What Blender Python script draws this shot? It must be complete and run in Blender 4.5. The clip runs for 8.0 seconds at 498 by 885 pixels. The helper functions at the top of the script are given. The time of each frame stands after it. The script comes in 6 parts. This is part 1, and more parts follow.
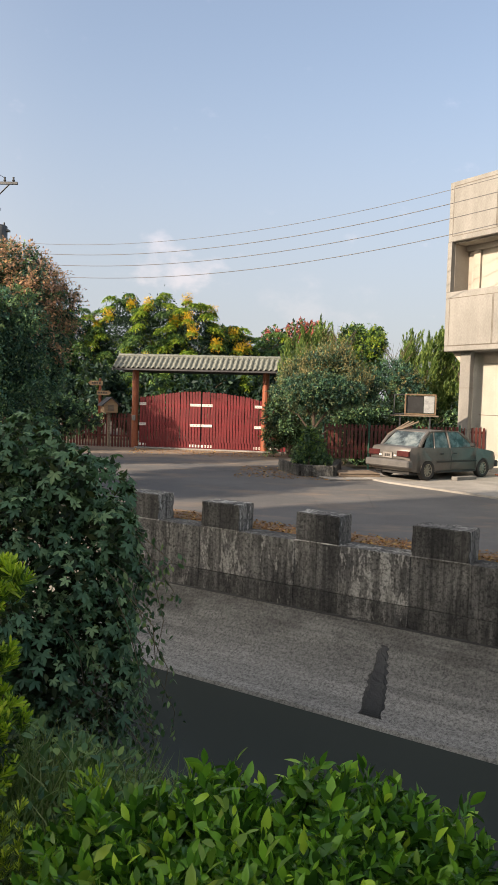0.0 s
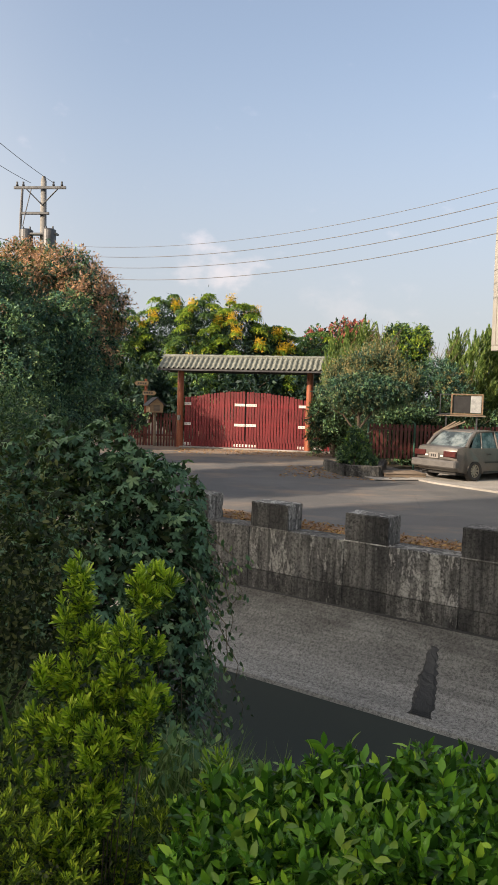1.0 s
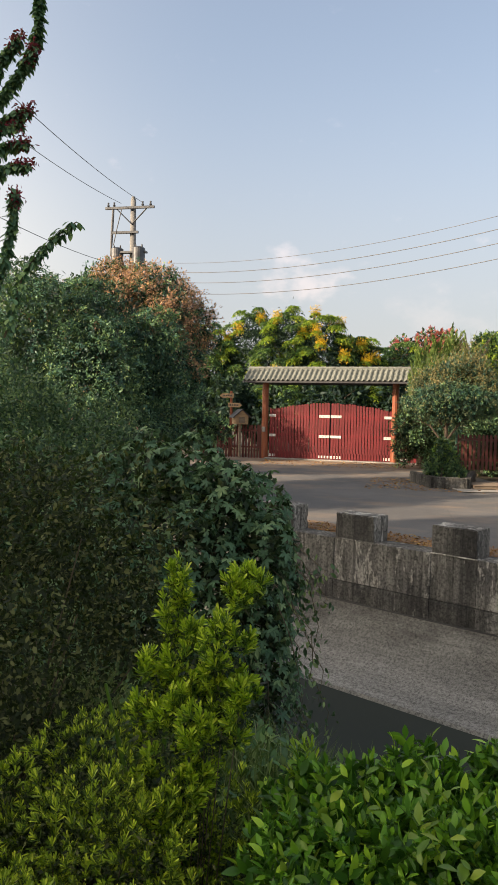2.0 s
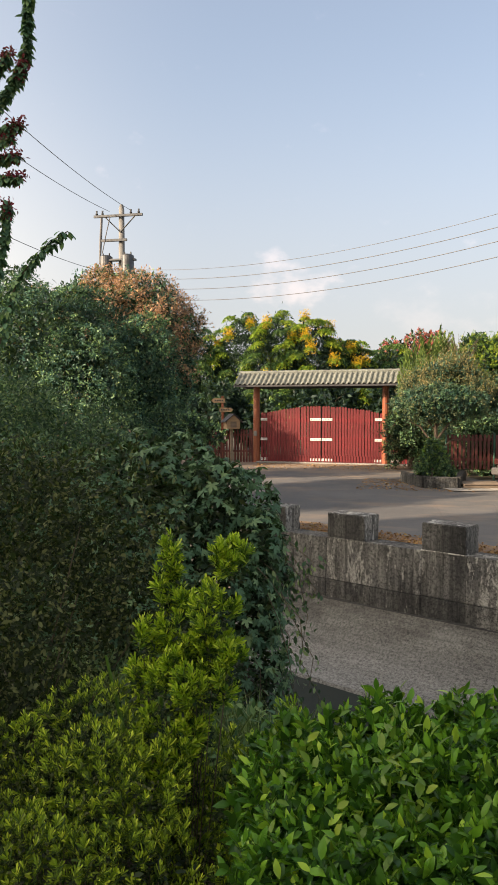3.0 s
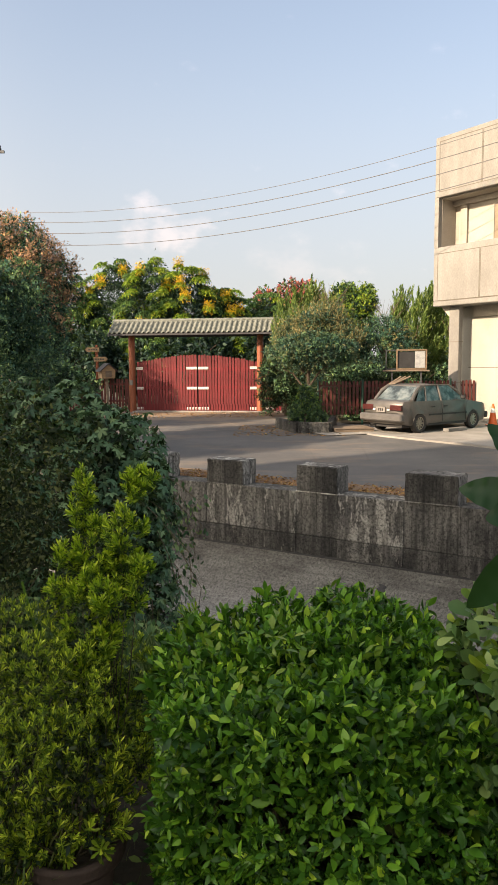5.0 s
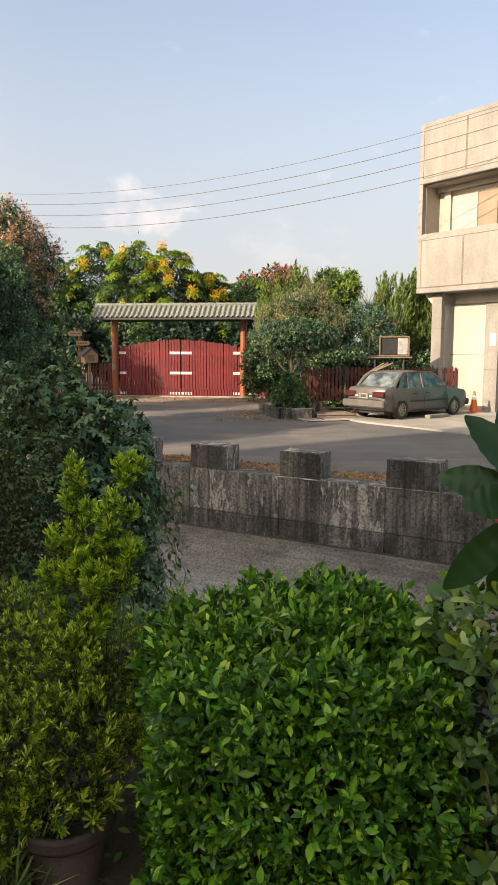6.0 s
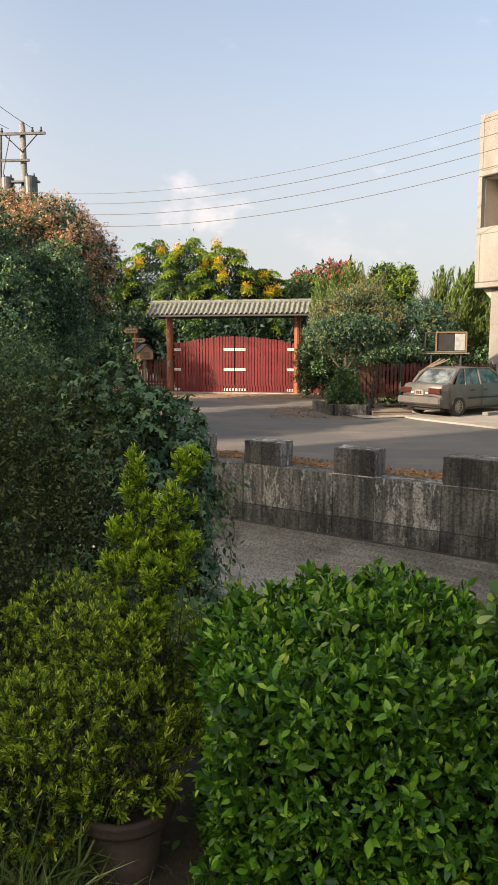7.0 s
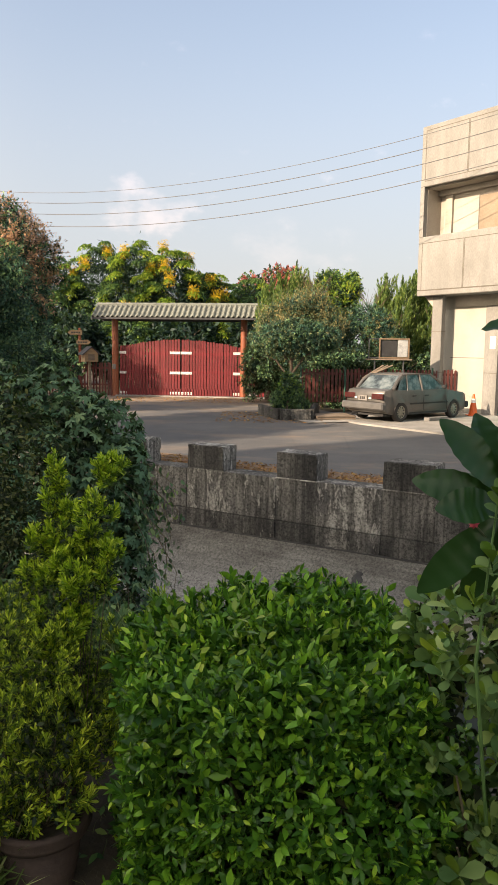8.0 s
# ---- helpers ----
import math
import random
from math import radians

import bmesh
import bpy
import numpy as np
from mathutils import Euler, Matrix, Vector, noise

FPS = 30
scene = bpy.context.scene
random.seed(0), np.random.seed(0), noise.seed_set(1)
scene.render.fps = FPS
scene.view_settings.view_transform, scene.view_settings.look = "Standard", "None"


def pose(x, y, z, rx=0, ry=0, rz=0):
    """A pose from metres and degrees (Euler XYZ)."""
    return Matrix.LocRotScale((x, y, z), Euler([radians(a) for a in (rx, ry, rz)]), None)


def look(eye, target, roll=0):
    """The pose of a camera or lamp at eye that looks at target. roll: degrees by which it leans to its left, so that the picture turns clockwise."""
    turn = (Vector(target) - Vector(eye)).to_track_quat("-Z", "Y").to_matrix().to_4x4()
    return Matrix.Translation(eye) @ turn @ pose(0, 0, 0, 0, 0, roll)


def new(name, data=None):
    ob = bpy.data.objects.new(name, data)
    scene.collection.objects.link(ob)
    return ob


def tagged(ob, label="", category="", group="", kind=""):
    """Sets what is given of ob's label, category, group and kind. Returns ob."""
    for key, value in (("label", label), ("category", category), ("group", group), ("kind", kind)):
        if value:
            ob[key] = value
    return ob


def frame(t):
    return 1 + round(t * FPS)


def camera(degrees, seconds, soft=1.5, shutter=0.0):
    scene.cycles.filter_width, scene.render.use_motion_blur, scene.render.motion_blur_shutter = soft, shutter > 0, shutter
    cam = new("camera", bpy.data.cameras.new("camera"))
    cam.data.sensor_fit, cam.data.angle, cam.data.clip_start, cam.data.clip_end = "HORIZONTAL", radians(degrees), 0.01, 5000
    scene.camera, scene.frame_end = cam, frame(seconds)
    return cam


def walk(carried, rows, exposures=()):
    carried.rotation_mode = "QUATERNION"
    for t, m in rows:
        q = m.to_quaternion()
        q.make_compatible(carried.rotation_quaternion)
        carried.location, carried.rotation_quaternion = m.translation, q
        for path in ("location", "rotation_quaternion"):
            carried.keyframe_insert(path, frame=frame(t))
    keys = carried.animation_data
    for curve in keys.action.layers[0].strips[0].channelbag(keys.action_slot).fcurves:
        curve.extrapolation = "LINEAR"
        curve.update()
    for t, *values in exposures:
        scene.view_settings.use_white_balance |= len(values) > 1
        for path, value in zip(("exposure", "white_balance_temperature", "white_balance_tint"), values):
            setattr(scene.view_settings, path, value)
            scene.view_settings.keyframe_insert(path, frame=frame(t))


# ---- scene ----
cam = camera(37.3, 8.0, soft=0.7)
PATH = [
    (0, (0.124, 0.275, 2.095), (0.033, 2.27, 1.985), 1.7),
    (0.3, (0.071, 0.21, 2.111), (-0.038, 2.204, 1.993), 1.25),
    (0.5, (0.035, 0.167, 2.121), (-0.072, 2.161, 2.003), 1.4),
    (0.7, (0.02, 0.139, 2.13), (-0.103, 2.132, 2.008), 1.25),
    (1, (-0.003, 0.097, 2.143), (-0.204, 2.084, 2.026), 1.6),
    (1.2, (-0.006, 0.077, 2.147), (-0.296, 2.053, 2.03), 1.57),
    (1.5, (-0.011, 0.048, 2.154), (-0.425, 2.002, 2.049), 1.6),
    (3, (0.067, -0.179, 2.112), (-0.341, 1.777, 2.035), 0.1),
    (3.2, (0.062, -0.207, 2.105), (-0.329, 1.753, 2.013), -0.64),
    (3.5, (0.055, -0.248, 2.095), (-0.315, 1.714, 1.983), -1.3),
    (3.8, (-0.007, -0.277, 2.093), (-0.319, 1.693, 1.957), -1.19),
    (4, (-0.048, -0.297, 2.091), (-0.353, 1.673, 1.934), -1.0),
    (4.2, (-0.038, -0.315, 2.092), (-0.341, 1.654, 1.914), -1.1),
    (4.5, (-0.022, -0.341, 2.093), (-0.211, 1.641, 1.907), -1.1),
    (4.7, (0.028, -0.382, 2.096), (-0.107, 1.604, 1.899), -0.8),
    (5.8, (0.059, -0.503, 2.116), (0.076, 1.481, 1.867), 0.1),
    (6, (0.038, -0.498, 2.116), (0.01, 1.486, 1.861), 0.1),
    (6.2, (0.029, -0.498, 2.116), (-0.069, 1.482, 1.856), -0.15),
    (6.5, (0.016, -0.499, 2.115), (-0.129, 1.479, 1.856), -0.0),
    (7, (0.023, -0.503, 2.111), (-0.148, 1.472, 1.847), -0.1),
    (7.5, (0.052, -0.507, 2.113), (-0.142, 1.466, 1.85), -0.0),
    (7.8, (0.073, -0.497, 2.115), (-0.036, 1.482, 1.853), 0.08),
    (8, (0.087, -0.491, 2.117), (0.058, 1.492, 1.864), 0.7),
]
walk(cam, [(t, look(eye, target, roll)) for t, eye, target, roll in PATH], exposures=[(0.0, 0.76, 6750, 10), (1.0, 0.75, 6800, 10), (1.5, 0.77, 7000, 10), (3.5, 0.97, 7260, 11), (8.0, 0.96, 7160, 11)])

# ---- world, sun ----
SUN_TO = Vector((-0.82, -0.58, 0.0)).normalized()
SUN_EL = radians(25)
world = bpy.data.worlds.new("world")
scene.world = world
world.use_nodes = True
wn, wl = world.node_tree.nodes, world.node_tree.links
wn.clear()
sky = wn.new("ShaderNodeTexSky")
sky.sky_type, sky.sun_disc = "NISHITA", False
sky.sun_elevation, sky.sun_rotation = SUN_EL, math.atan2(SUN_TO.x, SUN_TO.y)
sky.air_density, sky.dust_density, sky.ozone_density = 1.0, 2.5, 1.5
# thin evening cloud low over the far trees, drawn in the sky by its direction
geo = wn.new("ShaderNodeTexCoord")
# evening haze: the sky pales evenly towards the horizon all round
sep = wn.new("ShaderNodeSeparateXYZ")
wl.new(geo.outputs["Generated"], sep.inputs["Vector"])
haze = wn.new("ShaderNodeMapRange")
haze.interpolation_type = "SMOOTHERSTEP"
for key, val in (("From Min", -0.02), ("From Max", 0.55), ("To Min", 0.85), ("To Max", 0.25)):
    haze.inputs[key].default_value = val
wl.new(sep.outputs["Z"], haze.inputs["Value"])
pale = wn.new("ShaderNodeMix")
pale.data_type = "RGBA"
wl.new(haze.outputs["Result"], pale.inputs["Factor"])
wl.new(sky.outputs["Color"], pale.inputs[6])
# the haze glows on the side of the low sun
toward = wn.new("ShaderNodeVectorMath")
toward.operation = "DOT_PRODUCT"
wl.new(geo.outputs["Generated"], toward.inputs[0])
toward.inputs[1].default_value = SUN_TO
glow = wn.new("ShaderNodeMapRange")
glow.interpolation_type = "SMOOTHSTEP"
for key, val in (("From Min", -0.35), ("From Max", 1.0), ("To Min", 0.0), ("To Max", 1.0)):
    glow.inputs[key].default_value = val
wl.new(toward.outputs["Value"], glow.inputs["Value"])
tint = wn.new("ShaderNodeMix")
tint.data_type = "RGBA"
wl.new(glow.outputs["Result"], tint.inputs["Factor"])
tint.inputs[6].default_value = (2.26, 2.36, 2.62, 1)
tint.inputs[7].default_value = (16.0, 14.0, 11.2, 1)
wl.new(tint.outputs[2], pale.inputs[7])
cmap = wn.new("ShaderNodeMapping")
cmap.inputs["Scale"].default_value = (14, 14, 22)
cn = wn.new("ShaderNodeTexNoise")
cn.inputs["Scale"].default_value, cn.inputs["Detail"].default_value, cn.inputs["Roughness"].default_value = 1.6, 7, 0.55
wl.new(geo.outputs["Generated"], cmap.inputs["Vector"])
wl.new(cmap.outputs["Vector"], cn.inputs["Vector"])


# clouds lie wider than they are tall
wide = wn.new("ShaderNodeMapping")
wide.inputs["Scale"].default_value = (1, 1, 1.9)
wl.new(geo.outputs["Generated"], wide.inputs["Vector"])


def cloud_mask(direction, spread, lo, hi):
    d = wn.new("ShaderNodeVectorMath")
    d.operation = "DISTANCE"
    wl.new(wide.outputs["Vector"], d.inputs[0])
    d.inputs[1].default_value = Vector(direction).normalized() * Vector((1, 1, 1.9))
    r = wn.new("ShaderNodeMapRange")
    r.inputs["From Min"].default_value, r.inputs["From Max"].default_value = 0.0, spread
    r.inputs["To Min"].default_value, r.inputs["To Max"].default_value = 0.42, 0.0
    wl.new(d.outputs["Value"], r.inputs["Value"])
    a = wn.new("ShaderNodeMath")
    a.operation = "ADD"
    wl.new(cn.outputs["Fac"], a.inputs[0])
    wl.new(r.outputs["Result"], a.inputs[1])
    m = wn.new("ShaderNodeMapRange")
    m.interpolation_type = "SMOOTHSTEP"
    m.inputs["From Min"].default_value, m.inputs["From Max"].default_value = lo, hi
    wl.new(a.outputs["Value"], m.inputs["Value"])
    return m


c1 = cloud_mask((-0.146, 1.0, 0.176), 0.1, 0.63, 0.95)
c2 = cloud_mask((0.03, 1.0, 0.12), 0.16, 0.68, 1.1)
mx = wn.new("ShaderNodeMix")
mx.data_type = "RGBA"
wl.new(c1.outputs["Result"], mx.inputs["Factor"])
wl.new(pale.outputs[2], mx.inputs[6])
CLOUD = wn.new("ShaderNodeMix")
CLOUD.data_type, CLOUD.blend_type = "RGBA", "MULTIPLY"
CLOUD.inputs["Factor"].default_value = 1.0
wl.new(pale.outputs[2], CLOUD.inputs[6])
CLOUD.inputs[7].default_value = (1.45, 1.25, 1.17, 1)
wl.new(CLOUD.outputs[2], mx.inputs[7])
mx2 = wn.new("ShaderNodeMix")
mx2.data_type = "RGBA"
half = wn.new("ShaderNodeMath")
half.operation = "MULTIPLY"
half.inputs[1].default_value = 0.35
wl.new(c2.outputs["Result"], half.inputs[0])
wl.new(half.outputs["Value"], mx2.inputs["Factor"])
wl.new(mx.outputs[2], mx2.inputs[6])
wl.new(CLOUD.outputs[2], mx2.inputs[7])
bg = wn.new("ShaderNodeBackground")
bg.inputs["Strength"].default_value = 0.15
wo = wn.new("ShaderNodeOutputWorld")
wl.new(mx2.outputs[2], bg.inputs["Color"])
wl.new(bg.outputs["Background"], wo.inputs["Surface"])

sun = new("sun", bpy.data.lights.new("sun", "SUN"))
sun.data.energy, sun.data.angle, sun.data.color = 5.0, radians(0.55), (1.0, 0.82, 0.65)
sun.matrix_world = look(SUN_TO * 60 * math.cos(SUN_EL) + Vector((0, 0, 60 * math.sin(SUN_EL))), (0, 0, 0))

# ---- frames of the plan ----
CANAL = pose(0, 0, 0, 0, 0, -30)            # x along the canal, y across it, away from the near bank
GATE = pose(-3.35, 31.4, 0, 0, 0, -6)       # x along the gate, y into the garden
HOUSE = pose(5.25, 25.4, 0, 0, 0, -53.13)   # x along the facade, y into the building


# ---- materials ----
def node_mat(name, build, rough=0.8, metal=0.0):
    m = bpy.data.materials.new(name)
    m.use_nodes = True
    nt = m.node_tree
    b = nt.nodes["Principled BSDF"]
    b.inputs["Roughness"].default_value, b.inputs["Metallic"].default_value = rough, metal
    if build:
        build(nt, b)
    return m


def tex(nt, kind, coord="Object", scale=(1, 1, 1), **inputs):
    c = nt.nodes.new("ShaderNodeTexCoord")
    mp = nt.nodes.new("ShaderNodeMapping")
    mp.inputs["Scale"].default_value = scale
    nt.links.new(c.outputs[coord], mp.inputs["Vector"])
    n = nt.nodes.new(kind)
    for k, v in inputs.items():
        n.inputs[k].default_value = v
    nt.links.new(mp.outputs["Vector"], n.inputs["Vector"])
    return n


def ramp(nt, src, stops):
    r = nt.nodes.new("ShaderNodeValToRGB")
    e = r.color_ramp.elements
    while len(e) < len(stops):
        e.new(0.5)
    for el, (p, c) in zip(e, stops):
        el.position, el.color = p, (*c, 1) if len(c) == 3 else c
    nt.links.new(src, r.inputs["Fac"])
    return r.outputs["Color"]


def grey(v):
    return (v, v, v)


def mixc(nt, fac, a, b, mode="MIX"):
    m = nt.nodes.new("ShaderNodeMix")
    m.data_type, m.blend_type = "RGBA", mode
    for sock, v in ((m.inputs["Factor"], fac), (m.inputs[6], a), (m.inputs[7], b)):
        if isinstance(v, (int, float)):
            sock.default_value = v
        elif isinstance(v, tuple):
            sock.default_value = (*v, 1) if len(v) == 3 else v
        else:
            nt.links.new(v, sock)
    return m.outputs[2]


def bump(nt, b, height, strength=0.4, dist=0.01):
    n = nt.nodes.new("ShaderNodeBump")
    n.inputs["Strength"].default_value, n.inputs["Distance"].default_value = strength, dist
    nt.links.new(height, n.inputs["Height"])
    nt.links.new(n.outputs["Normal"], b.inputs["Normal"])


def obj_random(nt):
    return nt.nodes.new("ShaderNodeObjectInfo").outputs["Random"]


def surface(name, dark, light, scale=3.0, fine=60.0, rough=0.85, metal=0.0, bumps=0.3, stretch=(1, 1, 1), vary=0.0, spots=None, dist=0.01):
    """Two-scale mottled surface: large stains and fine grain, with relief."""
    def build(nt, b):
        big = tex(nt, "ShaderNodeTexNoise", scale=stretch, Scale=scale, Detail=6.0, Roughness=0.65)
        small = tex(nt, "ShaderNodeTexNoise", scale=stretch, Scale=fine, Detail=3.0)
        col = ramp(nt, big.outputs["Fac"], [(0.3, dark), (0.7, light)])
        col = mixc(nt, 0.35, col, ramp(nt, small.outputs["Fac"], [(0.3, grey(0.35)), (0.7, grey(1.0))]), "MULTIPLY")
        if spots:
            sp = tex(nt, "ShaderNodeTexNoise", scale=stretch, Scale=scale * 2.7, Detail=8.0, Roughness=0.75)
            col = mixc(nt, ramp(nt, sp.outputs["Fac"], [(spots[1], grey(0)), (spots[1] + 0.1, grey(1))]), col, spots[0])
        if vary:
            col = mixc(nt, vary, col, ramp(nt, obj_random(nt), [(0, grey(0.35)), (1, grey(1.0))]), "MULTIPLY")
        nt.links.new(col, b.inputs["Base Color"])
        if bumps:
            bump(nt, b, small.outputs["Fac"], bumps, dist)
    return node_mat(name, build, rough, metal)


def leaf_mat(name, a, b_, c=None, rough=0.45, through_=0.22):
    """Leaves: colour by island from a to b_ (and a few c), with some light through the blade."""
    m = bpy.data.materials.new(name)
    m.use_nodes = True
    nt = m.node_tree
    p = nt.nodes["Principled BSDF"]
    p.inputs["Roughness"].default_value = rough
    p.inputs["Specular IOR Level"].default_value = 0.3
    g = nt.nodes.new("ShaderNodeNewGeometry")
    stops = [(0.0, a), (0.8, b_), (1.0, c or b_)] if c is None else [(0.0, a), (0.72, b_), (0.86, c), (1.0, c)]
    col = ramp(nt, g.outputs["Random Per Island"], stops)
    patch = tex(nt, "ShaderNodeTexNoise", Scale=1.3, Detail=3.0)
    col = mixc(nt, 0.5, col, ramp(nt, patch.outputs["Fac"], [(0.35, grey(0.5)), (0.65, grey(1.0))]), "MULTIPLY")
    nt.links.new(col, p.inputs["Base Color"])
    t = nt.nodes.new("ShaderNodeBsdfTranslucent")
    nt.links.new(mixc(nt, 0.25, col, (0.24, 0.42, 0.04), "MIX"), t.inputs["Color"])
    s = nt.nodes.new("ShaderNodeMixShader")
    s.inputs["Fac"].default_value = through_
    nt.links.new(p.outputs["BSDF"], s.inputs[1])
    nt.links.new(t.outputs["BSDF"], s.inputs[2])
    nt.links.new(s.outputs["Shader"], nt.nodes["Material Output"].inputs["Surface"])
    return m


def wall_concrete(nt, b, tone=0.94, lime_from=0.66, vary=0.6):
    """Old canal concrete: grey body, black algae in runs, pale lime that differs from slab to slab, fine pits."""
    big = tex(nt, "ShaderNodeTexNoise", scale=(1, 1, 0.7), Scale=1.0, Detail=8.0, Roughness=0.62)
    run = tex(nt, "ShaderNodeTexNoise", scale=(11, 11, 0.5), Scale=1.3, Detail=7.0, Roughness=0.7)
    broad = tex(nt, "ShaderNodeTexNoise", scale=(2.6, 2.6, 0.55), Scale=1.5, Detail=8.0, Roughness=0.7)
    speck = tex(nt, "ShaderNodeTexNoise", Scale=22.0, Detail=12.0, Roughness=0.88)
    lime = tex(nt, "ShaderNodeTexNoise", scale=(3.2, 3.2, 0.9), Scale=1.7, Detail=10.0, Roughness=0.78)
    body = ramp(nt, big.outputs["Fac"], [(0.32, grey(0.075 * tone)), (0.5, (0.185 * tone, 0.18 * tone, 0.162 * tone)), (0.68, (0.31 * tone, 0.30 * tone, 0.27 * tone))])
    col = mixc(nt, 0.6, body, ramp(nt, run.outputs["Fac"], [(0.38, grey(0.12)), (0.56, grey(1.15))]), "MULTIPLY")
    col = mixc(nt, 0.75, col, ramp(nt, broad.outputs["Fac"], [(0.4, grey(0.25)), (0.58, grey(1.15))]), "MULTIPLY")
    shift = nt.nodes.new("ShaderNodeMath")
    shift.operation = "MULTIPLY_ADD"
    nt.links.new(obj_random(nt), shift.inputs[0])
    shift.inputs[1].default_value = 0.16
    nt.links.new(lime.outputs["Fac"], shift.inputs[2])
    col = mixc(nt, ramp(nt, shift.outputs["Value"], [(lime_from, grey(0)), (lime_from + 0.03, grey(0.75))]), col, (0.4 * tone, 0.39 * tone, 0.352 * tone))
    col = mixc(nt, 0.92, col, ramp(nt, speck.outputs["Fac"], [(0.43, grey(0.1)), (0.53, grey(1.05))]), "MULTIPLY")
    col = mixc(nt, vary, col, ramp(nt, obj_random(nt), [(0, grey(0.6)), (1, grey(1.3))]), "MULTIPLY")
    nt.links.new(col, b.inputs["Base Color"])
    bump(nt, b, speck.outputs["Fac"], 0.9, 0.016)


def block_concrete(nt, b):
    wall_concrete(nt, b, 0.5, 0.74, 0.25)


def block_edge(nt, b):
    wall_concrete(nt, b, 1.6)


def foot_concrete(nt, b):
    wall_concrete(nt, b, 0.52, 0.7)


def slope_concrete(nt, b):
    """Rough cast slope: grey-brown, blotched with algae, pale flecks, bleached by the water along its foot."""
    big = tex(nt, "ShaderNodeTexNoise", scale=(0.5, 1, 1), Scale=0.9, Detail=8.0, Roughness=0.72)
    fine = tex(nt, "ShaderNodeTexNoise", Scale=30.0, Detail=5.0, Roughness=0.7)
    col = ramp(nt, big.outputs["Fac"], [(0.36, (0.075, 0.072, 0.06)), (0.5, (0.16, 0.155, 0.135)), (0.66, (0.3, 0.295, 0.262))])
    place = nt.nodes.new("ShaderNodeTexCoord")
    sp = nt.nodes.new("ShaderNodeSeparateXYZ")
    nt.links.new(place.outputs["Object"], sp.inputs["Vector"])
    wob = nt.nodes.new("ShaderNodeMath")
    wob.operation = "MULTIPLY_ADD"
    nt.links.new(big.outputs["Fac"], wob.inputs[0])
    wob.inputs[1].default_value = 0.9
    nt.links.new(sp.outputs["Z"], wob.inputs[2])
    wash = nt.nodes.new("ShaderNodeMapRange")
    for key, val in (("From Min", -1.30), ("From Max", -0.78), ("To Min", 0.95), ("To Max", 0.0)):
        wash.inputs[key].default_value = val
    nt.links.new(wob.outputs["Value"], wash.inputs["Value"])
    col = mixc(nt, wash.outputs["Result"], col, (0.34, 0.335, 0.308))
    lines = tex(nt, "ShaderNodeTexNoise", scale=(0.25, 5, 7), Scale=1.5, Detail=8.0, Roughness=0.75)
    col = mixc(nt, 0.6, col, ramp(nt, lines.outputs["Fac"], [(0.36, grey(0.4)), (0.6, grey(1.0))]), "MULTIPLY")
    speck = tex(nt, "ShaderNodeTexNoise", Scale=26.0, Detail=12.0, Roughness=0.9)
    col = mixc(nt, 0.8, col, ramp(nt, speck.outputs["Fac"], [(0.43, grey(0.12)), (0.54, grey(1.1))]), "MULTIPLY")
    fleck = tex(nt, "ShaderNodeTexNoise", scale=(0.5, 1, 1), Scale=14.0, Detail=12.0, Roughness=0.9)
    col = mixc(nt, ramp(nt, fleck.outputs["Fac"], [(0.6, grey(0)), (0.66, grey(0.6))]), col, (0.4, 0.39, 0.36))
    nt.links.new(col, b.inputs["Base Color"])
    bump(nt, b, speck.outputs["Fac"], 0.9, 0.022)


def water_build(nt, b):
    b.inputs["Base Color"].default_value = (0.038, 0.045, 0.04, 1)
    b.inputs["Specular IOR Level"].default_value = 0.03
    n = tex(nt, "ShaderNodeTexNoise", scale=(1, 2, 1), Scale=2.2, Detail=2.0)
    bump(nt, b, n.outputs["Fac"], 0.05, 0.02)


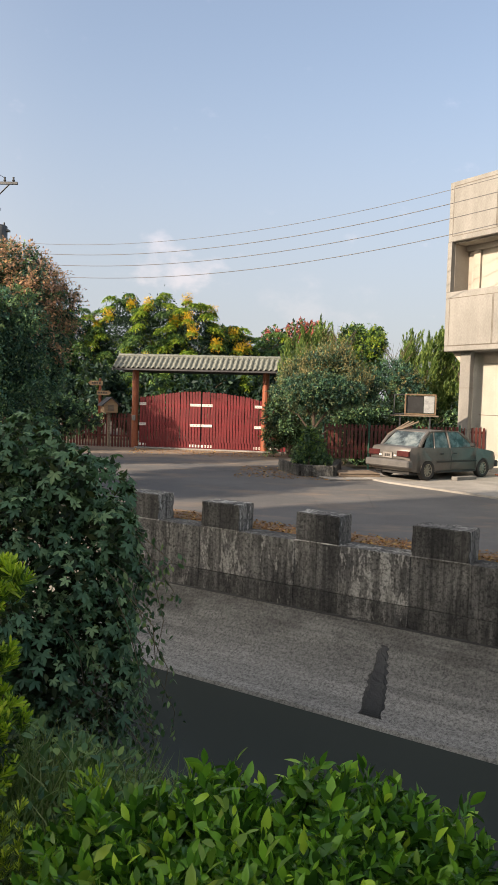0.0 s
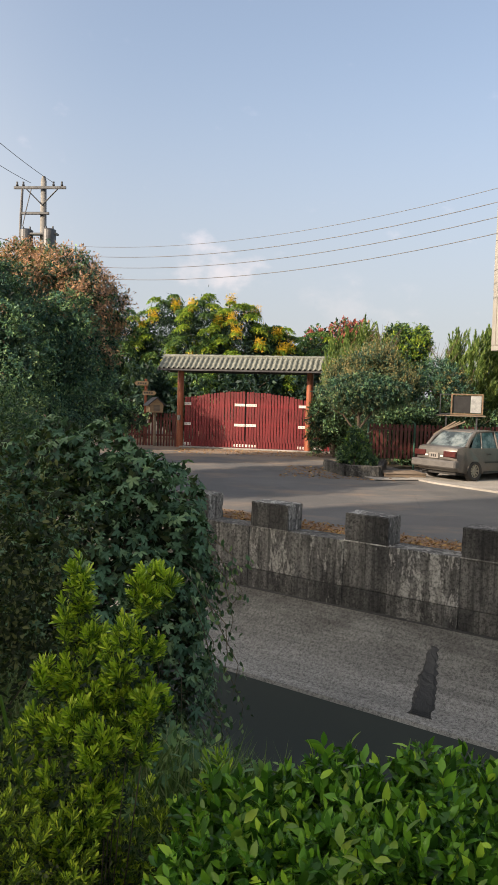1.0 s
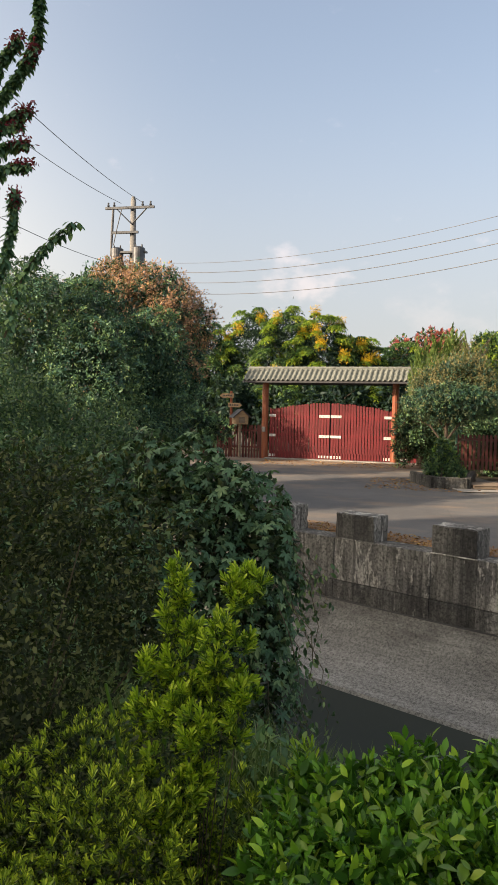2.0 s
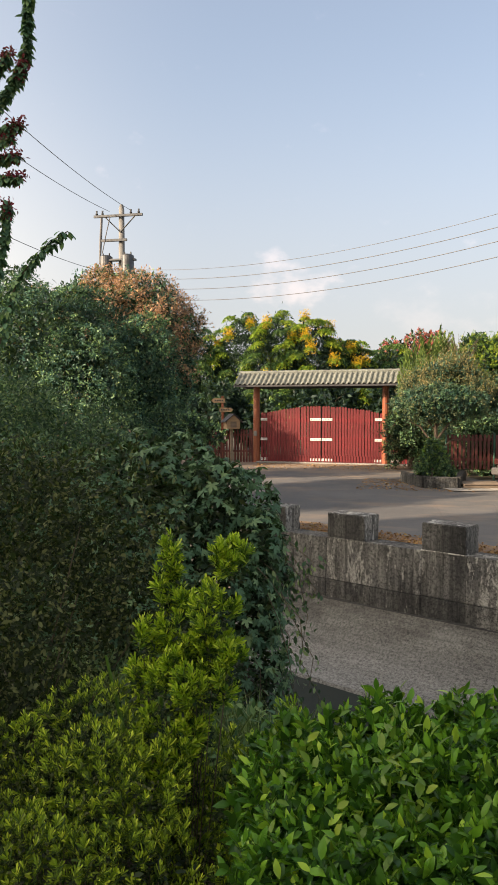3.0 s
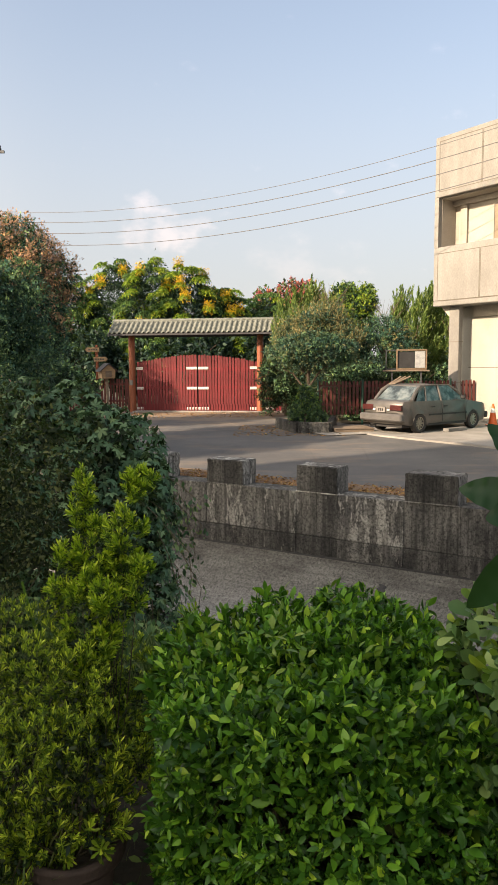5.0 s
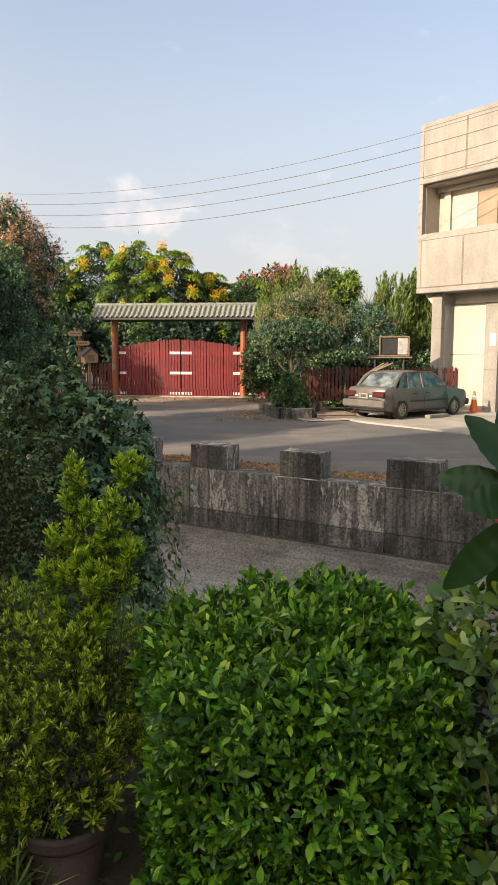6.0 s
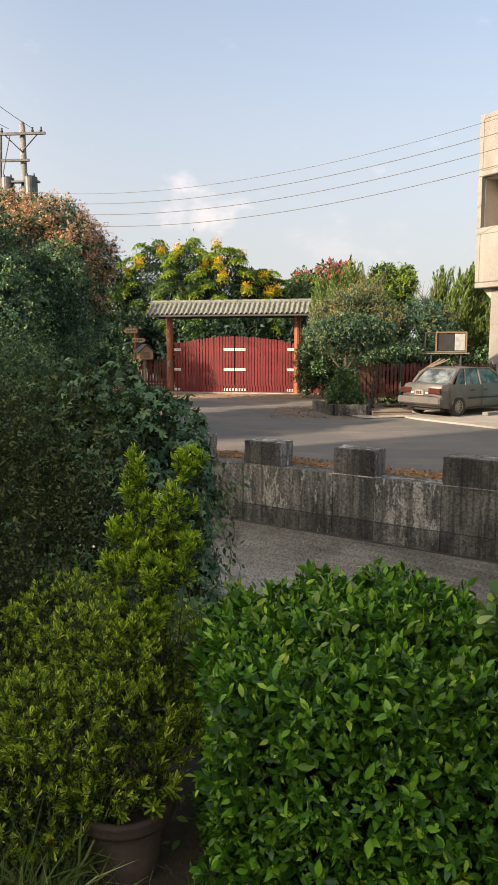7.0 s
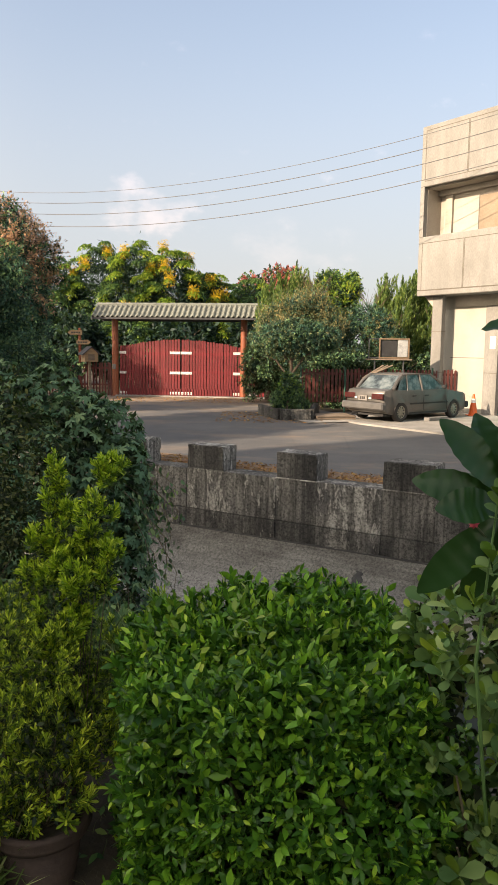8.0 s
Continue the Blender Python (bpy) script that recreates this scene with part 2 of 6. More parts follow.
def asphalt_build(nt, b):
    big = tex(nt, "ShaderNodeTexNoise", Scale=0.35, Detail=7.0, Roughness=0.65)
    fine = tex(nt, "ShaderNodeTexNoise", Scale=70.0, Detail=2.0)
    crack = tex(nt, "ShaderNodeTexVoronoi", Scale=0.45)
    crack.feature = "DISTANCE_TO_EDGE"
    col = ramp(nt, big.outputs["Fac"], [(0.3, grey(0.085)), (0.7, (0.16, 0.155, 0.146))])
    col = mixc(nt, 0.5, col, ramp(nt, fine.outputs["Fac"], [(0.3, grey(0.45)), (0.7, grey(1.0))]), "MULTIPLY")
    col = mixc(nt, ramp(nt, crack.outputs["Distance"], [(0.0, grey(0.3)), (0.006, grey(0))]), col, (0.04, 0.04, 0.04))
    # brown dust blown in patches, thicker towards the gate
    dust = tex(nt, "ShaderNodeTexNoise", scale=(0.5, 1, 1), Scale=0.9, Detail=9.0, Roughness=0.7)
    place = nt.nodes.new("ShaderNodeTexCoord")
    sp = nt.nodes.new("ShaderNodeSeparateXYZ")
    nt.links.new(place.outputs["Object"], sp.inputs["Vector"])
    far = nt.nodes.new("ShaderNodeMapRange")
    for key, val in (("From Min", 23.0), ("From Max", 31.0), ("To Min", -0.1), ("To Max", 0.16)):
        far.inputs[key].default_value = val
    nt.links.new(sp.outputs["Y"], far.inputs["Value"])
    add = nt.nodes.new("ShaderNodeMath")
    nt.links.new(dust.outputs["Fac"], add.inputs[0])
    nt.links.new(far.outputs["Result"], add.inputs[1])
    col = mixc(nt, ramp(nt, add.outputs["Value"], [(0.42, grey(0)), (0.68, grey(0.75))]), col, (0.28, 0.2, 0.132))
    nt.links.new(col, b.inputs["Base Color"])
    bump(nt, b, fine.outputs["Fac"], 0.5, 0.008)


def red_wood(nt, b):
    g = tex(nt, "ShaderNodeTexNoise", scale=(9, 9, 0.8), Scale=4.0, Detail=5.0)
    col = ramp(nt, g.outputs["Fac"], [(0.3, (0.1, 0.009, 0.012)), (0.7, (0.2, 0.019, 0.023))])
    col = mixc(nt, 0.5, col, ramp(nt, obj_random(nt), [(0, grey(0.55)), (1, grey(1.0))]), "MULTIPLY")
    nt.links.new(col, b.inputs["Base Color"])
    bump(nt, b, g.outputs["Fac"], 0.3, 0.006)


def glass_build(nt, b):
    b.inputs["Base Color"].default_value = (0.05, 0.06, 0.065, 1)
    b.inputs["Transmission Weight"].default_value = 0.75
    b.inputs["IOR"].default_value = 1.45


def car_paint_build(nt, b):
    big = tex(nt, "ShaderNodeTexNoise", Scale=1.6, Detail=8.0, Roughness=0.7)
    fine = tex(nt, "ShaderNodeTexNoise", Scale=38.0, Detail=3.0)
    rust = tex(nt, "ShaderNodeTexNoise", Scale=2.1, Detail=9.0, Roughness=0.8)
    col = ramp(nt, big.outputs["Fac"], [(0.3, (0.1, 0.094, 0.086)), (0.7, (0.17, 0.158, 0.143))])
    col = mixc(nt, 0.3, col, ramp(nt, fine.outputs["Fac"], [(0.3, grey(0.5)), (0.7, grey(1.0))]), "MULTIPLY")
    col = mixc(nt, ramp(nt, rust.outputs["Fac"], [(0.62, grey(0)), (0.7, grey(0.8))]), col, (0.2, 0.09, 0.04))
    nt.links.new(col, b.inputs["Base Color"])
    nt.links.new(ramp(nt, big.outputs["Fac"], [(0.3, grey(0.26)), (0.7, grey(0.5))]), b.inputs["Roughness"])


def tile_build(nt, b):
    n = tex(nt, "ShaderNodeTexNoise", Scale=9.0, Detail=6.0)
    col = ramp(nt, n.outputs["Fac"], [(0.3, (0.095, 0.105, 0.092)), (0.7, (0.22, 0.235, 0.2))])
    col = mixc(nt, 0.5, col, ramp(nt, obj_random(nt), [(0, grey(0.6)), (1, grey(1.0))]), "MULTIPLY")
    nt.links.new(col, b.inputs["Base Color"])
    bump(nt, b, n.outputs["Fac"], 0.3, 0.01)


M = {}
M["wall"] = node_mat("canal_concrete", wall_concrete, 0.9)
M["block"] = node_mat("block_concrete", block_concrete, 0.92)
M["block_edge"] = node_mat("block_pale_concrete", block_edge, 0.9)
M["foot"] = node_mat("foot_concrete", foot_concrete, 0.9)
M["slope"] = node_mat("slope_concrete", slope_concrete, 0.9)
M["water"] = node_mat("still_water", water_build, 0.25)
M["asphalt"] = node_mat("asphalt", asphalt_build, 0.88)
M["red"] = node_mat("red_painted_wood", red_wood, 0.5)
M["glass"] = node_mat("glass", glass_build, 0.05)
M["car"] = node_mat("dusty_paint", car_paint_build, 0.45, 0.35)
M["tile"] = node_mat("roof_tile", tile_build, 0.6)
M["soil"] = surface("soil", (0.045, 0.035, 0.022), (0.11, 0.085, 0.055), 2.0, 40, bumps=0.6)
M["grit"] = surface("dusty_ground", (0.16, 0.10, 0.06), (0.30, 0.20, 0.12), 1.2, 40, bumps=0.5)
M["apron"] = surface("apron_concrete", (0.2, 0.19, 0.17), (0.4, 0.38, 0.345), 0.8, 40)
M["facade"] = surface("facade_render", (0.185, 0.178, 0.162), (0.295, 0.287, 0.265), 1.3, 40, bumps=0.5, stretch=(1, 1, 0.35), spots=((0.19, 0.175, 0.155), 0.58))
M["groove"] = surface("facade_groove", (0.1, 0.088, 0.07), (0.17, 0.148, 0.12))
M["cream"] = surface("cream_paint", (0.36, 0.345, 0.295), (0.45, 0.435, 0.38), 0.9, 40, 0.6, bumps=0.1)
M["inner"] = surface("balcony_wall", (0.36, 0.32, 0.27), (0.5, 0.45, 0.38), 1.0, 40)
M["alu"] = surface("bronze_aluminium", (0.10, 0.085, 0.07), (0.16, 0.14, 0.12), 3, 30, 0.4, 0.7, bumps=0.0)
M["teal"] = surface("teal_shutter", (0.02, 0.20, 0.25), (0.03, 0.30, 0.36), 2, 30, 0.45, bumps=0.05)
M["white"] = surface("white_paint", (0.6, 0.58, 0.54), (0.8, 0.78, 0.74), 5, 40, 0.5, bumps=0.05)
M["log"] = surface("varnished_log", (0.20, 0.055, 0.025), (0.36, 0.11, 0.05), 2.5, 30, 0.45, stretch=(4, 4, 0.6))
M["maroon"] = surface("maroon_fence_paint", (0.085, 0.018, 0.014), (0.16, 0.035, 0.026), 4, 40, 0.6, stretch=(3, 3, 0.5), vary=0.4)
M["timber"] = surface("raw_timber", (0.26, 0.165, 0.085), (0.42, 0.29, 0.165), 4, 40, 0.7, stretch=(1, 6, 6))
M["oldwood"] = surface("weathered_timber", (0.16, 0.12, 0.085), (0.33, 0.26, 0.19), 4, 40, 0.85, stretch=(1, 8, 8), vary=0.35)
M["beam"] = surface("dark_beam", (0.03, 0.03, 0.034), (0.06, 0.06, 0.065), 3, 30, 0.6)
M["bark"] = surface("bark", (0.06, 0.045, 0.032), (0.16, 0.125, 0.09), 5, 40, 0.95, bumps=0.8, stretch=(3, 3, 0.6), dist=0.02)
M["twig"] = surface("twig_bark", (0.06, 0.05, 0.03), (0.17, 0.14, 0.08), 9, 60)
M["pole"] = surface("pole_concrete", (0.15, 0.145, 0.135), (0.25, 0.245, 0.23), 2, 40)
M["steel"] = surface("galvanised_steel", (0.07, 0.073, 0.078), (0.14, 0.145, 0.15), 4, 40, 0.45, 0.7, bumps=0.05)
M["greenpaint"] = surface("green_post_paint", (0.015, 0.06, 0.04), (0.03, 0.11, 0.075), 4, 40, 0.5)
M["cable"] = surface("cable_rubber", (0.07, 0.07, 0.075), (0.12, 0.12, 0.125), 4, 40, 0.6, bumps=0.0)
M["rubber"] = surface("tyre_rubber", (0.018, 0.018, 0.018), (0.05, 0.047, 0.043), 4, 60, 0.85)
M["rim"] = surface("worn_alloy", (0.25, 0.23, 0.18), (0.46, 0.43, 0.36), 6, 40, 0.45, 0.6, bumps=0.05)
M["dark"] = surface("dark_plastic", (0.012, 0.012, 0.012), (0.03, 0.03, 0.03), 4, 50, 0.6)
M["bumper"] = surface("grey_bumper", (0.075, 0.072, 0.07), (0.13, 0.125, 0.118), 4, 40, 0.55, bumps=0.05)
M["lamp"] = surface("red_lens", (0.045, 0.012, 0.012), (0.085, 0.02, 0.018), 9, 50, 0.25, bumps=0.0)
M["orange"] = surface("cone_orange", (0.62, 0.10, 0.02), (0.8, 0.16, 0.03), 4, 40, 0.5, bumps=0.0)
M["terra"] = surface("brown_clay_pot", (0.045, 0.03, 0.022), (0.085, 0.056, 0.04), 8, 60, 0.8)
M["litter"] = leaf_mat("dead_leaves", (0.16, 0.075, 0.03), (0.42, 0.22, 0.09), (0.5, 0.33, 0.12), 0.8, 0.1)
M["sheet"] = surface("pale_plastic_sheet", (0.26, 0.27, 0.27), (0.46, 0.47, 0.46), 6, 40, 0.35, bumps=0.1)
L = {}
L["hedge"] = leaf_mat("hedge_leaf", (0.0195, 0.0732, 0.011), (0.0756, 0.213, 0.0195), (0.189, 0.39, 0.0305), 0.33)
L["hedge_young"] = leaf_mat("hedge_leaf_young", (0.069, 0.207, 0.0184), (0.184, 0.402, 0.0299), (0.414, 0.621, 0.0517), 0.33)
L["bank_dark"] = leaf_mat("bank_tree_leaf", (0.0172, 0.047, 0.0251), (0.0776, 0.157, 0.0706), (0.241, 0.329, 0.125), 0.5)
L["yellow_old"] = leaf_mat("golden_shrub_leaf_old", (0.0238, 0.056, 0.0112), (0.101, 0.175, 0.0196), (0.238, 0.308, 0.0364), 0.5)
L["sprout_old"] = leaf_mat("bright_shrub_leaf_old", (0.0438, 0.112, 0.0125), (0.15, 0.288, 0.025), (0.325, 0.45, 0.0375), 0.5)
# tangle: the tangled bush, and painted shade inside the hedge and shrubs
L["tangle"] = leaf_mat("tangled_bush_shade_leaf", (0.0069, 0.0126, 0.0046), (0.023, 0.0345, 0.0115), (0.149, 0.161, 0.0575), 0.75)
L["yellow"] = leaf_mat("golden_shrub_leaf", (0.139, 0.226, 0.0191), (0.394, 0.532, 0.0355), (0.714, 0.8, 0.0751), 0.45)
L["sprout"] = leaf_mat("bright_shrub_leaf", (0.194, 0.34, 0.02), (0.458, 0.64, 0.04), (0.66, 0.78, 0.08), 0.4)
# darkbush: shrubs behind the fence, and painted shade inside shrubs and vine
L["darkbush"] = leaf_mat("dark_bush_shade_leaf", (0.007, 0.02, 0.01), (0.026, 0.05, 0.02), (0.08, 0.1, 0.04), 0.6)
L["vine"] = leaf_mat("vine_leaf", (0.05, 0.12, 0.064), (0.12, 0.23, 0.115), (0.22, 0.34, 0.155), 0.5)
L["grass"] = leaf_mat("grass_blade", (0.058, 0.117, 0.026), (0.169, 0.247, 0.065), (0.286, 0.325, 0.117), 0.5)
L["tree_dark"] = leaf_mat("tree_leaf_dark", (0.0501, 0.128, 0.0765), (0.16, 0.301, 0.146), (0.32, 0.473, 0.182), 0.55)
L["tree_mid"] = leaf_mat("tree_leaf_green", (0.036, 0.1, 0.04), (0.115, 0.225, 0.065), (0.23, 0.33, 0.085), 0.5)
# deep: near-black leaves that paint shade inside crowns and behind the gate
L["deep"] = leaf_mat("crown_shade_leaf", (0.007, 0.024, 0.021), (0.022, 0.055, 0.044), (0.045, 0.09, 0.058), 0.6)
L["tree_rust"] = leaf_mat("tree_leaf_rust", (0.269, 0.168, 0.123), (0.538, 0.314, 0.202), (0.762, 0.448, 0.224), 0.6)
L["tree_yellow"] = leaf_mat("tree_leaf_yellow", (0.109, 0.228, 0.0311), (0.273, 0.414, 0.0465), (0.455, 0.517, 0.0518), 0.5)
L["gold"] = leaf_mat("tree_blossom_gold", (0.6, 0.42, 0.02), (0.8, 0.55, 0.03), (0.8, 0.42, 0.03), 0.5)
L["tree_red"] = leaf_mat("tree_leaf_red", (0.287, 0.069, 0.069), (0.517, 0.127, 0.115), (0.632, 0.23, 0.172), 0.5)
L["juniper"] = leaf_mat("juniper_leaf", (0.06, 0.12, 0.035), (0.16, 0.25, 0.06), (0.3, 0.38, 0.1), 0.6)
# shade_tree: bluish dark leaves, shade painted into the yard trees' crowns
L["shade_tree"] = leaf_mat("shaded_crown_leaf", (0.0251, 0.0823, 0.0687), (0.0779, 0.189, 0.137), (0.194, 0.345, 0.194), 0.5)
L["tan"] = leaf_mat("tan_autumn_leaf", (0.14, 0.13, 0.055), (0.3, 0.26, 0.11), (0.42, 0.34, 0.15), 0.6)
L["olive"] = leaf_mat("olive_leaf", (0.06, 0.09, 0.054), (0.144, 0.186, 0.096), (0.288, 0.288, 0.132), 0.6)
L["soft"] = leaf_mat("soft_shrub_leaf", (0.078, 0.172, 0.053), (0.187, 0.312, 0.101), (0.343, 0.468, 0.14), 0.5)
L["fresh"] = leaf_mat("fresh_hedge_leaf", (0.08, 0.17, 0.02), (0.17, 0.28, 0.03), (0.28, 0.38, 0.04), 0.35)
L["big"] = leaf_mat("large_glossy_leaf", (0.012, 0.046, 0.013), (0.022, 0.072, 0.018), (0.036, 0.095, 0.021), 0.3, 0.12)
L["pink"] = leaf_mat("pink_petal", (0.500, 0.030, 0.090), (0.750, 0.060, 0.160), (0.800, 0.120, 0.200), 0.5)


# ---- builders ----
def part(name, bm, material, parent, label=""):
    me = bpy.data.meshes.new(name)
    bm.to_mesh(me)
    bm.free()
    return part_mesh(name, me, material, parent, label)


def part_mesh(name, me, material, parent, label="", m=None):
    if material and not me.materials:
        me.materials.append(material)
    ob = new(name, me)
    ob.parent = parent
    if m is not None:
        ob.matrix_basis = m
    return tagged(ob, label)


def thing(name, m, label, category, group="", kind=""):
    e = new(name)
    e.empty_display_size = 0.2
    e.matrix_world = m
    return tagged(e, label, category, group, kind)


def box(bm, x0, y0, z0, x1, y1, z1, bevel=0.0):
    r = bmesh.ops.create_cube(bm, size=1.0, matrix=Matrix.Translation(((x0 + x1) / 2, (y0 + y1) / 2, (z0 + z1) / 2)) @ Matrix.Diagonal((x1 - x0, y1 - y0, z1 - z0, 1)))
    if bevel:
        es = {e for v in r["verts"] for e in v.link_edges}
        bmesh.ops.bevel(bm, geom=list(es), offset=bevel, segments=1, affect="EDGES")
    return bm


def boxed(x0, y0, z0, x1, y1, z1, bevel=0.0):
    return box(bmesh.new(), x0, y0, z0, x1, y1, z1, bevel)


def cyl(bm, a, b, r0, r1=None, seg=10):
    a, b = Vector(a), Vector(b)
    d = b - a
    m = Matrix.Translation((a + b) / 2) @ d.to_track_quat("Z", "Y").to_matrix().to_4x4()
    bmesh.ops.create_cone(bm, cap_ends=True, segments=seg, radius1=r0, radius2=r0 if r1 is None else r1, depth=d.length, matrix=m)
    return bm


def tube(points, radii, seg=6, bm=None):
    """A tapering tube along points."""
    bm = bm or bmesh.new()
    rings = []
    pts = [Vector(p) for p in points]
    whole = (pts[-1] - pts[0]).normalized()
    ref = Vector((0, 1, 0)) if abs(whole.z) > 0.7 else Vector((0, 0, 1))
    for i, p in enumerate(pts):
        d = (pts[min(i + 1, len(pts) - 1)] - pts[max(i - 1, 0)]).normalized()
        u = ref.cross(d).normalized()
        w = d.cross(u)
        rings.append([bm.verts.new(p + (u * math.cos(k * math.tau / seg) + w * math.sin(k * math.tau / seg)) * radii[i]) for k in range(seg)])
    for a, b in zip(rings, rings[1:]):
        for k in range(seg):
            bm.faces.new((a[k], a[(k + 1) % seg], b[(k + 1) % seg], b[k]))
    bm.faces.new(rings[0][::-1])
    bm.faces.new(rings[-1])
    return bm


def prism(outline, y0, y1, bm=None):
    """An outline in x, z pushed out from y0 to y1."""
    bm = bm or bmesh.new()
    lo = [bm.verts.new((x, y0, z)) for x, z in outline]
    hi = [bm.verts.new((x, y1, z)) for x, z in outline]
    f = [bm.faces.new(lo), bm.faces.new(hi[::-1])]
    for i in range(len(lo)):
        j = (i + 1) % len(lo)
        bm.faces.new((lo[j], lo[i], hi[i], hi[j]))
    bmesh.ops.triangulate(bm, faces=[q for q in f if len(q.verts) > 4])
    bmesh.ops.recalc_face_normals(bm, faces=bm.faces)
    return bm


def smooth(ob):
    for p in ob.data.polygons:
        p.use_smooth = True
    return ob


# ---- leaves: blades as vertex and face tables in their own frame (x across, y along, z up) ----
def blade(points, curl=0.12):
    """A folded leaf from half-widths along its length."""
    v, f = [], []
    n = len(points)
    for i, (y, w) in enumerate(points):
        z = -curl * y * y
        v += [(-w, y, z + 0.25 * w), (0, y, z), (w, y, z + 0.25 * w)]
        if i:
            a = 3 * (i - 1)
            f += [(a, a + 1, a + 4, a + 3), (a + 1, a + 2, a + 5, a + 4)]
    return np.array(v, float), f


def star_leaf(lobes=5):
    """A palmate leaf: five pointed lobes joined by a web."""
    v, f = [(0, 0, 0)], []
    for k in range(lobes):
        a = radians(-110 + 220 * k / (lobes - 1))
        ln = 1.0 - 0.35 * abs(a) / radians(110)
        d, s = np.array((math.sin(a), math.cos(a))), np.array((math.cos(a), -math.sin(a)))
        for q, w, z in ((0.3, -0.16, 0.02), (0.62, -0.23, -0.03), (1.05, 0.0, -0.2), (0.62, 0.23, -0.03), (0.3, 0.16, 0.02)):
            p = d * q * ln + s * w * ln
            v.append((p[0], p[1], z))
        b = 1 + 5 * k
        f += [(0, b, b + 1, b + 2), (0, b + 2, b + 3, b + 4)]
    return np.array(v, float) * (0.62, 0.62, 0.62), f


LEAF = blade([(0, 0.03), (0.35, 0.24), (0.7, 0.2), (1, 0.01)])
LEAF_LITE = (np.array([(0, 0, 0), (-0.22, 0.45, 0.05), (0, 1, -0.08), (0.22, 0.45, 0.05)], float), [(0, 1, 2, 3)])
LEAF_FINE = blade([(0, 0.015), (0.2, 0.15), (0.45, 0.225), (0.7, 0.17), (0.88, 0.075), (1, 0.004)], 0.16)
SPOON = blade([(0, 0.04), (0.5, 0.08), (0.82, 0.118), (1, 0.04)], -0.1)
OBOVATE = blade([(0, 0.02), (0.25, 0.13), (0.55, 0.26), (0.8, 0.27), (0.94, 0.15), (1, 0.01)], 0.14)
NARROW = (np.array([(0, 0, 0), (-0.1, 0.5, 0.03), (0, 1, -0.1), (0.1, 0.5, 0.03)], float), [(0, 1, 2, 3)])
GRASS = (np.array([(-0.011, 0, 0), (0.011, 0, 0), (0.01, 0.4, 0.02), (-0.01, 0.4, 0.02), (0.006, 0.75, -0.08), (-0.006, 0.75, -0.08), (0, 1, -0.3)], float), [(0, 1, 2, 3), (3, 2, 4, 5), (5, 4, 6)])
STAR = star_leaf()


def unit(a):
    return a / np.maximum(np.linalg.norm(a, axis=1, keepdims=True), 1e-9)


def leaves(shape, places, along, face, size):
    """One mesh of many leaves: each with its place, the way it points, the way its face looks and its size."""
    v, f = shape
    n = len(places)
    y = unit(along)
    x = unit(np.cross(y, face))
    z = np.cross(x, y)
    size = np.broadcast_to(np.asarray(size, float), (n,))
    pts = places[:, None] + size[:, None, None] * (v[None, :, :1] * x[:, None] + v[None, :, 1:2] * y[:, None] + v[None, :, 2:] * z[:, None])
    me = bpy.data.meshes.new("leaves")
    counts = np.array([len(q) for q in f], int)
    loops = np.concatenate([np.array(q, int) for q in f])
    me.vertices.add(n * len(v))
    me.vertices.foreach_set("co", pts.astype(np.float32).ravel())
    all_loops = (loops[None] + len(v) * np.arange(n)[:, None]).ravel()
    me.loops.add(len(all_loops))
    me.loops.foreach_set("vertex_index", all_loops.astype(np.int32))
    all_counts = np.tile(counts, n)
    me.polygons.add(len(all_counts))
    me.polygons.foreach_set("loop_start", (np.cumsum(all_counts) - all_counts).astype(np.int32))
    me.polygons.foreach_set("loop_total", all_counts.astype(np.int32))
    me.polygons.foreach_set("use_smooth", np.ones(len(all_counts), bool))
    me.update(calc_edges=True)
    me.validate()
    return me


def ball_points(rng, blobs, n, shell=0.35):
    """Points near the skin of a cloud of ellipsoids (x, y, z, rx, ry, rz), with the way out; those deep inside another blob are left out."""
    b = np.array(blobs, float)
    area = (b[:, 3] * b[:, 4] + b[:, 4] * b[:, 5] + b[:, 3] * b[:, 5])
    k = rng.choice(len(b), n, p=area / area.sum())
    d = unit(rng.normal(size=(n, 3)))
    r = 1 - shell * rng.random(n) ** 1.6 + 0.1 * rng.normal(size=n) * (rng.random(n) < 0.3)
    p = b[k, :3] + d * r[:, None] * b[k, 3:]
    out = unit(d / b[k, 3:])
    inside = np.zeros(n, bool)
    for i in range(len(b)):
        q = (((p - b[i, :3]) / b[i, 3:]) ** 2).sum(1) < (1 - shell) ** 2
        inside |= q & (k != i)
    return p[~inside], out[~inside]


def crown(rng, blobs, n, size, shape, spread=0.8, droop=0.0, shell=0.35, up=0.5):
    p, out = ball_points(rng, blobs, n, shell)
    along = unit(out + spread * rng.normal(size=p.shape) - np.array((0, 0, droop)))
    face = unit(out * 0.6 + np.array((0, 0, up)) + 0.5 * rng.normal(size=p.shape))
    return leaves(shape, p, along, face, size * (0.6 + 0.8 * rng.random(len(p))))


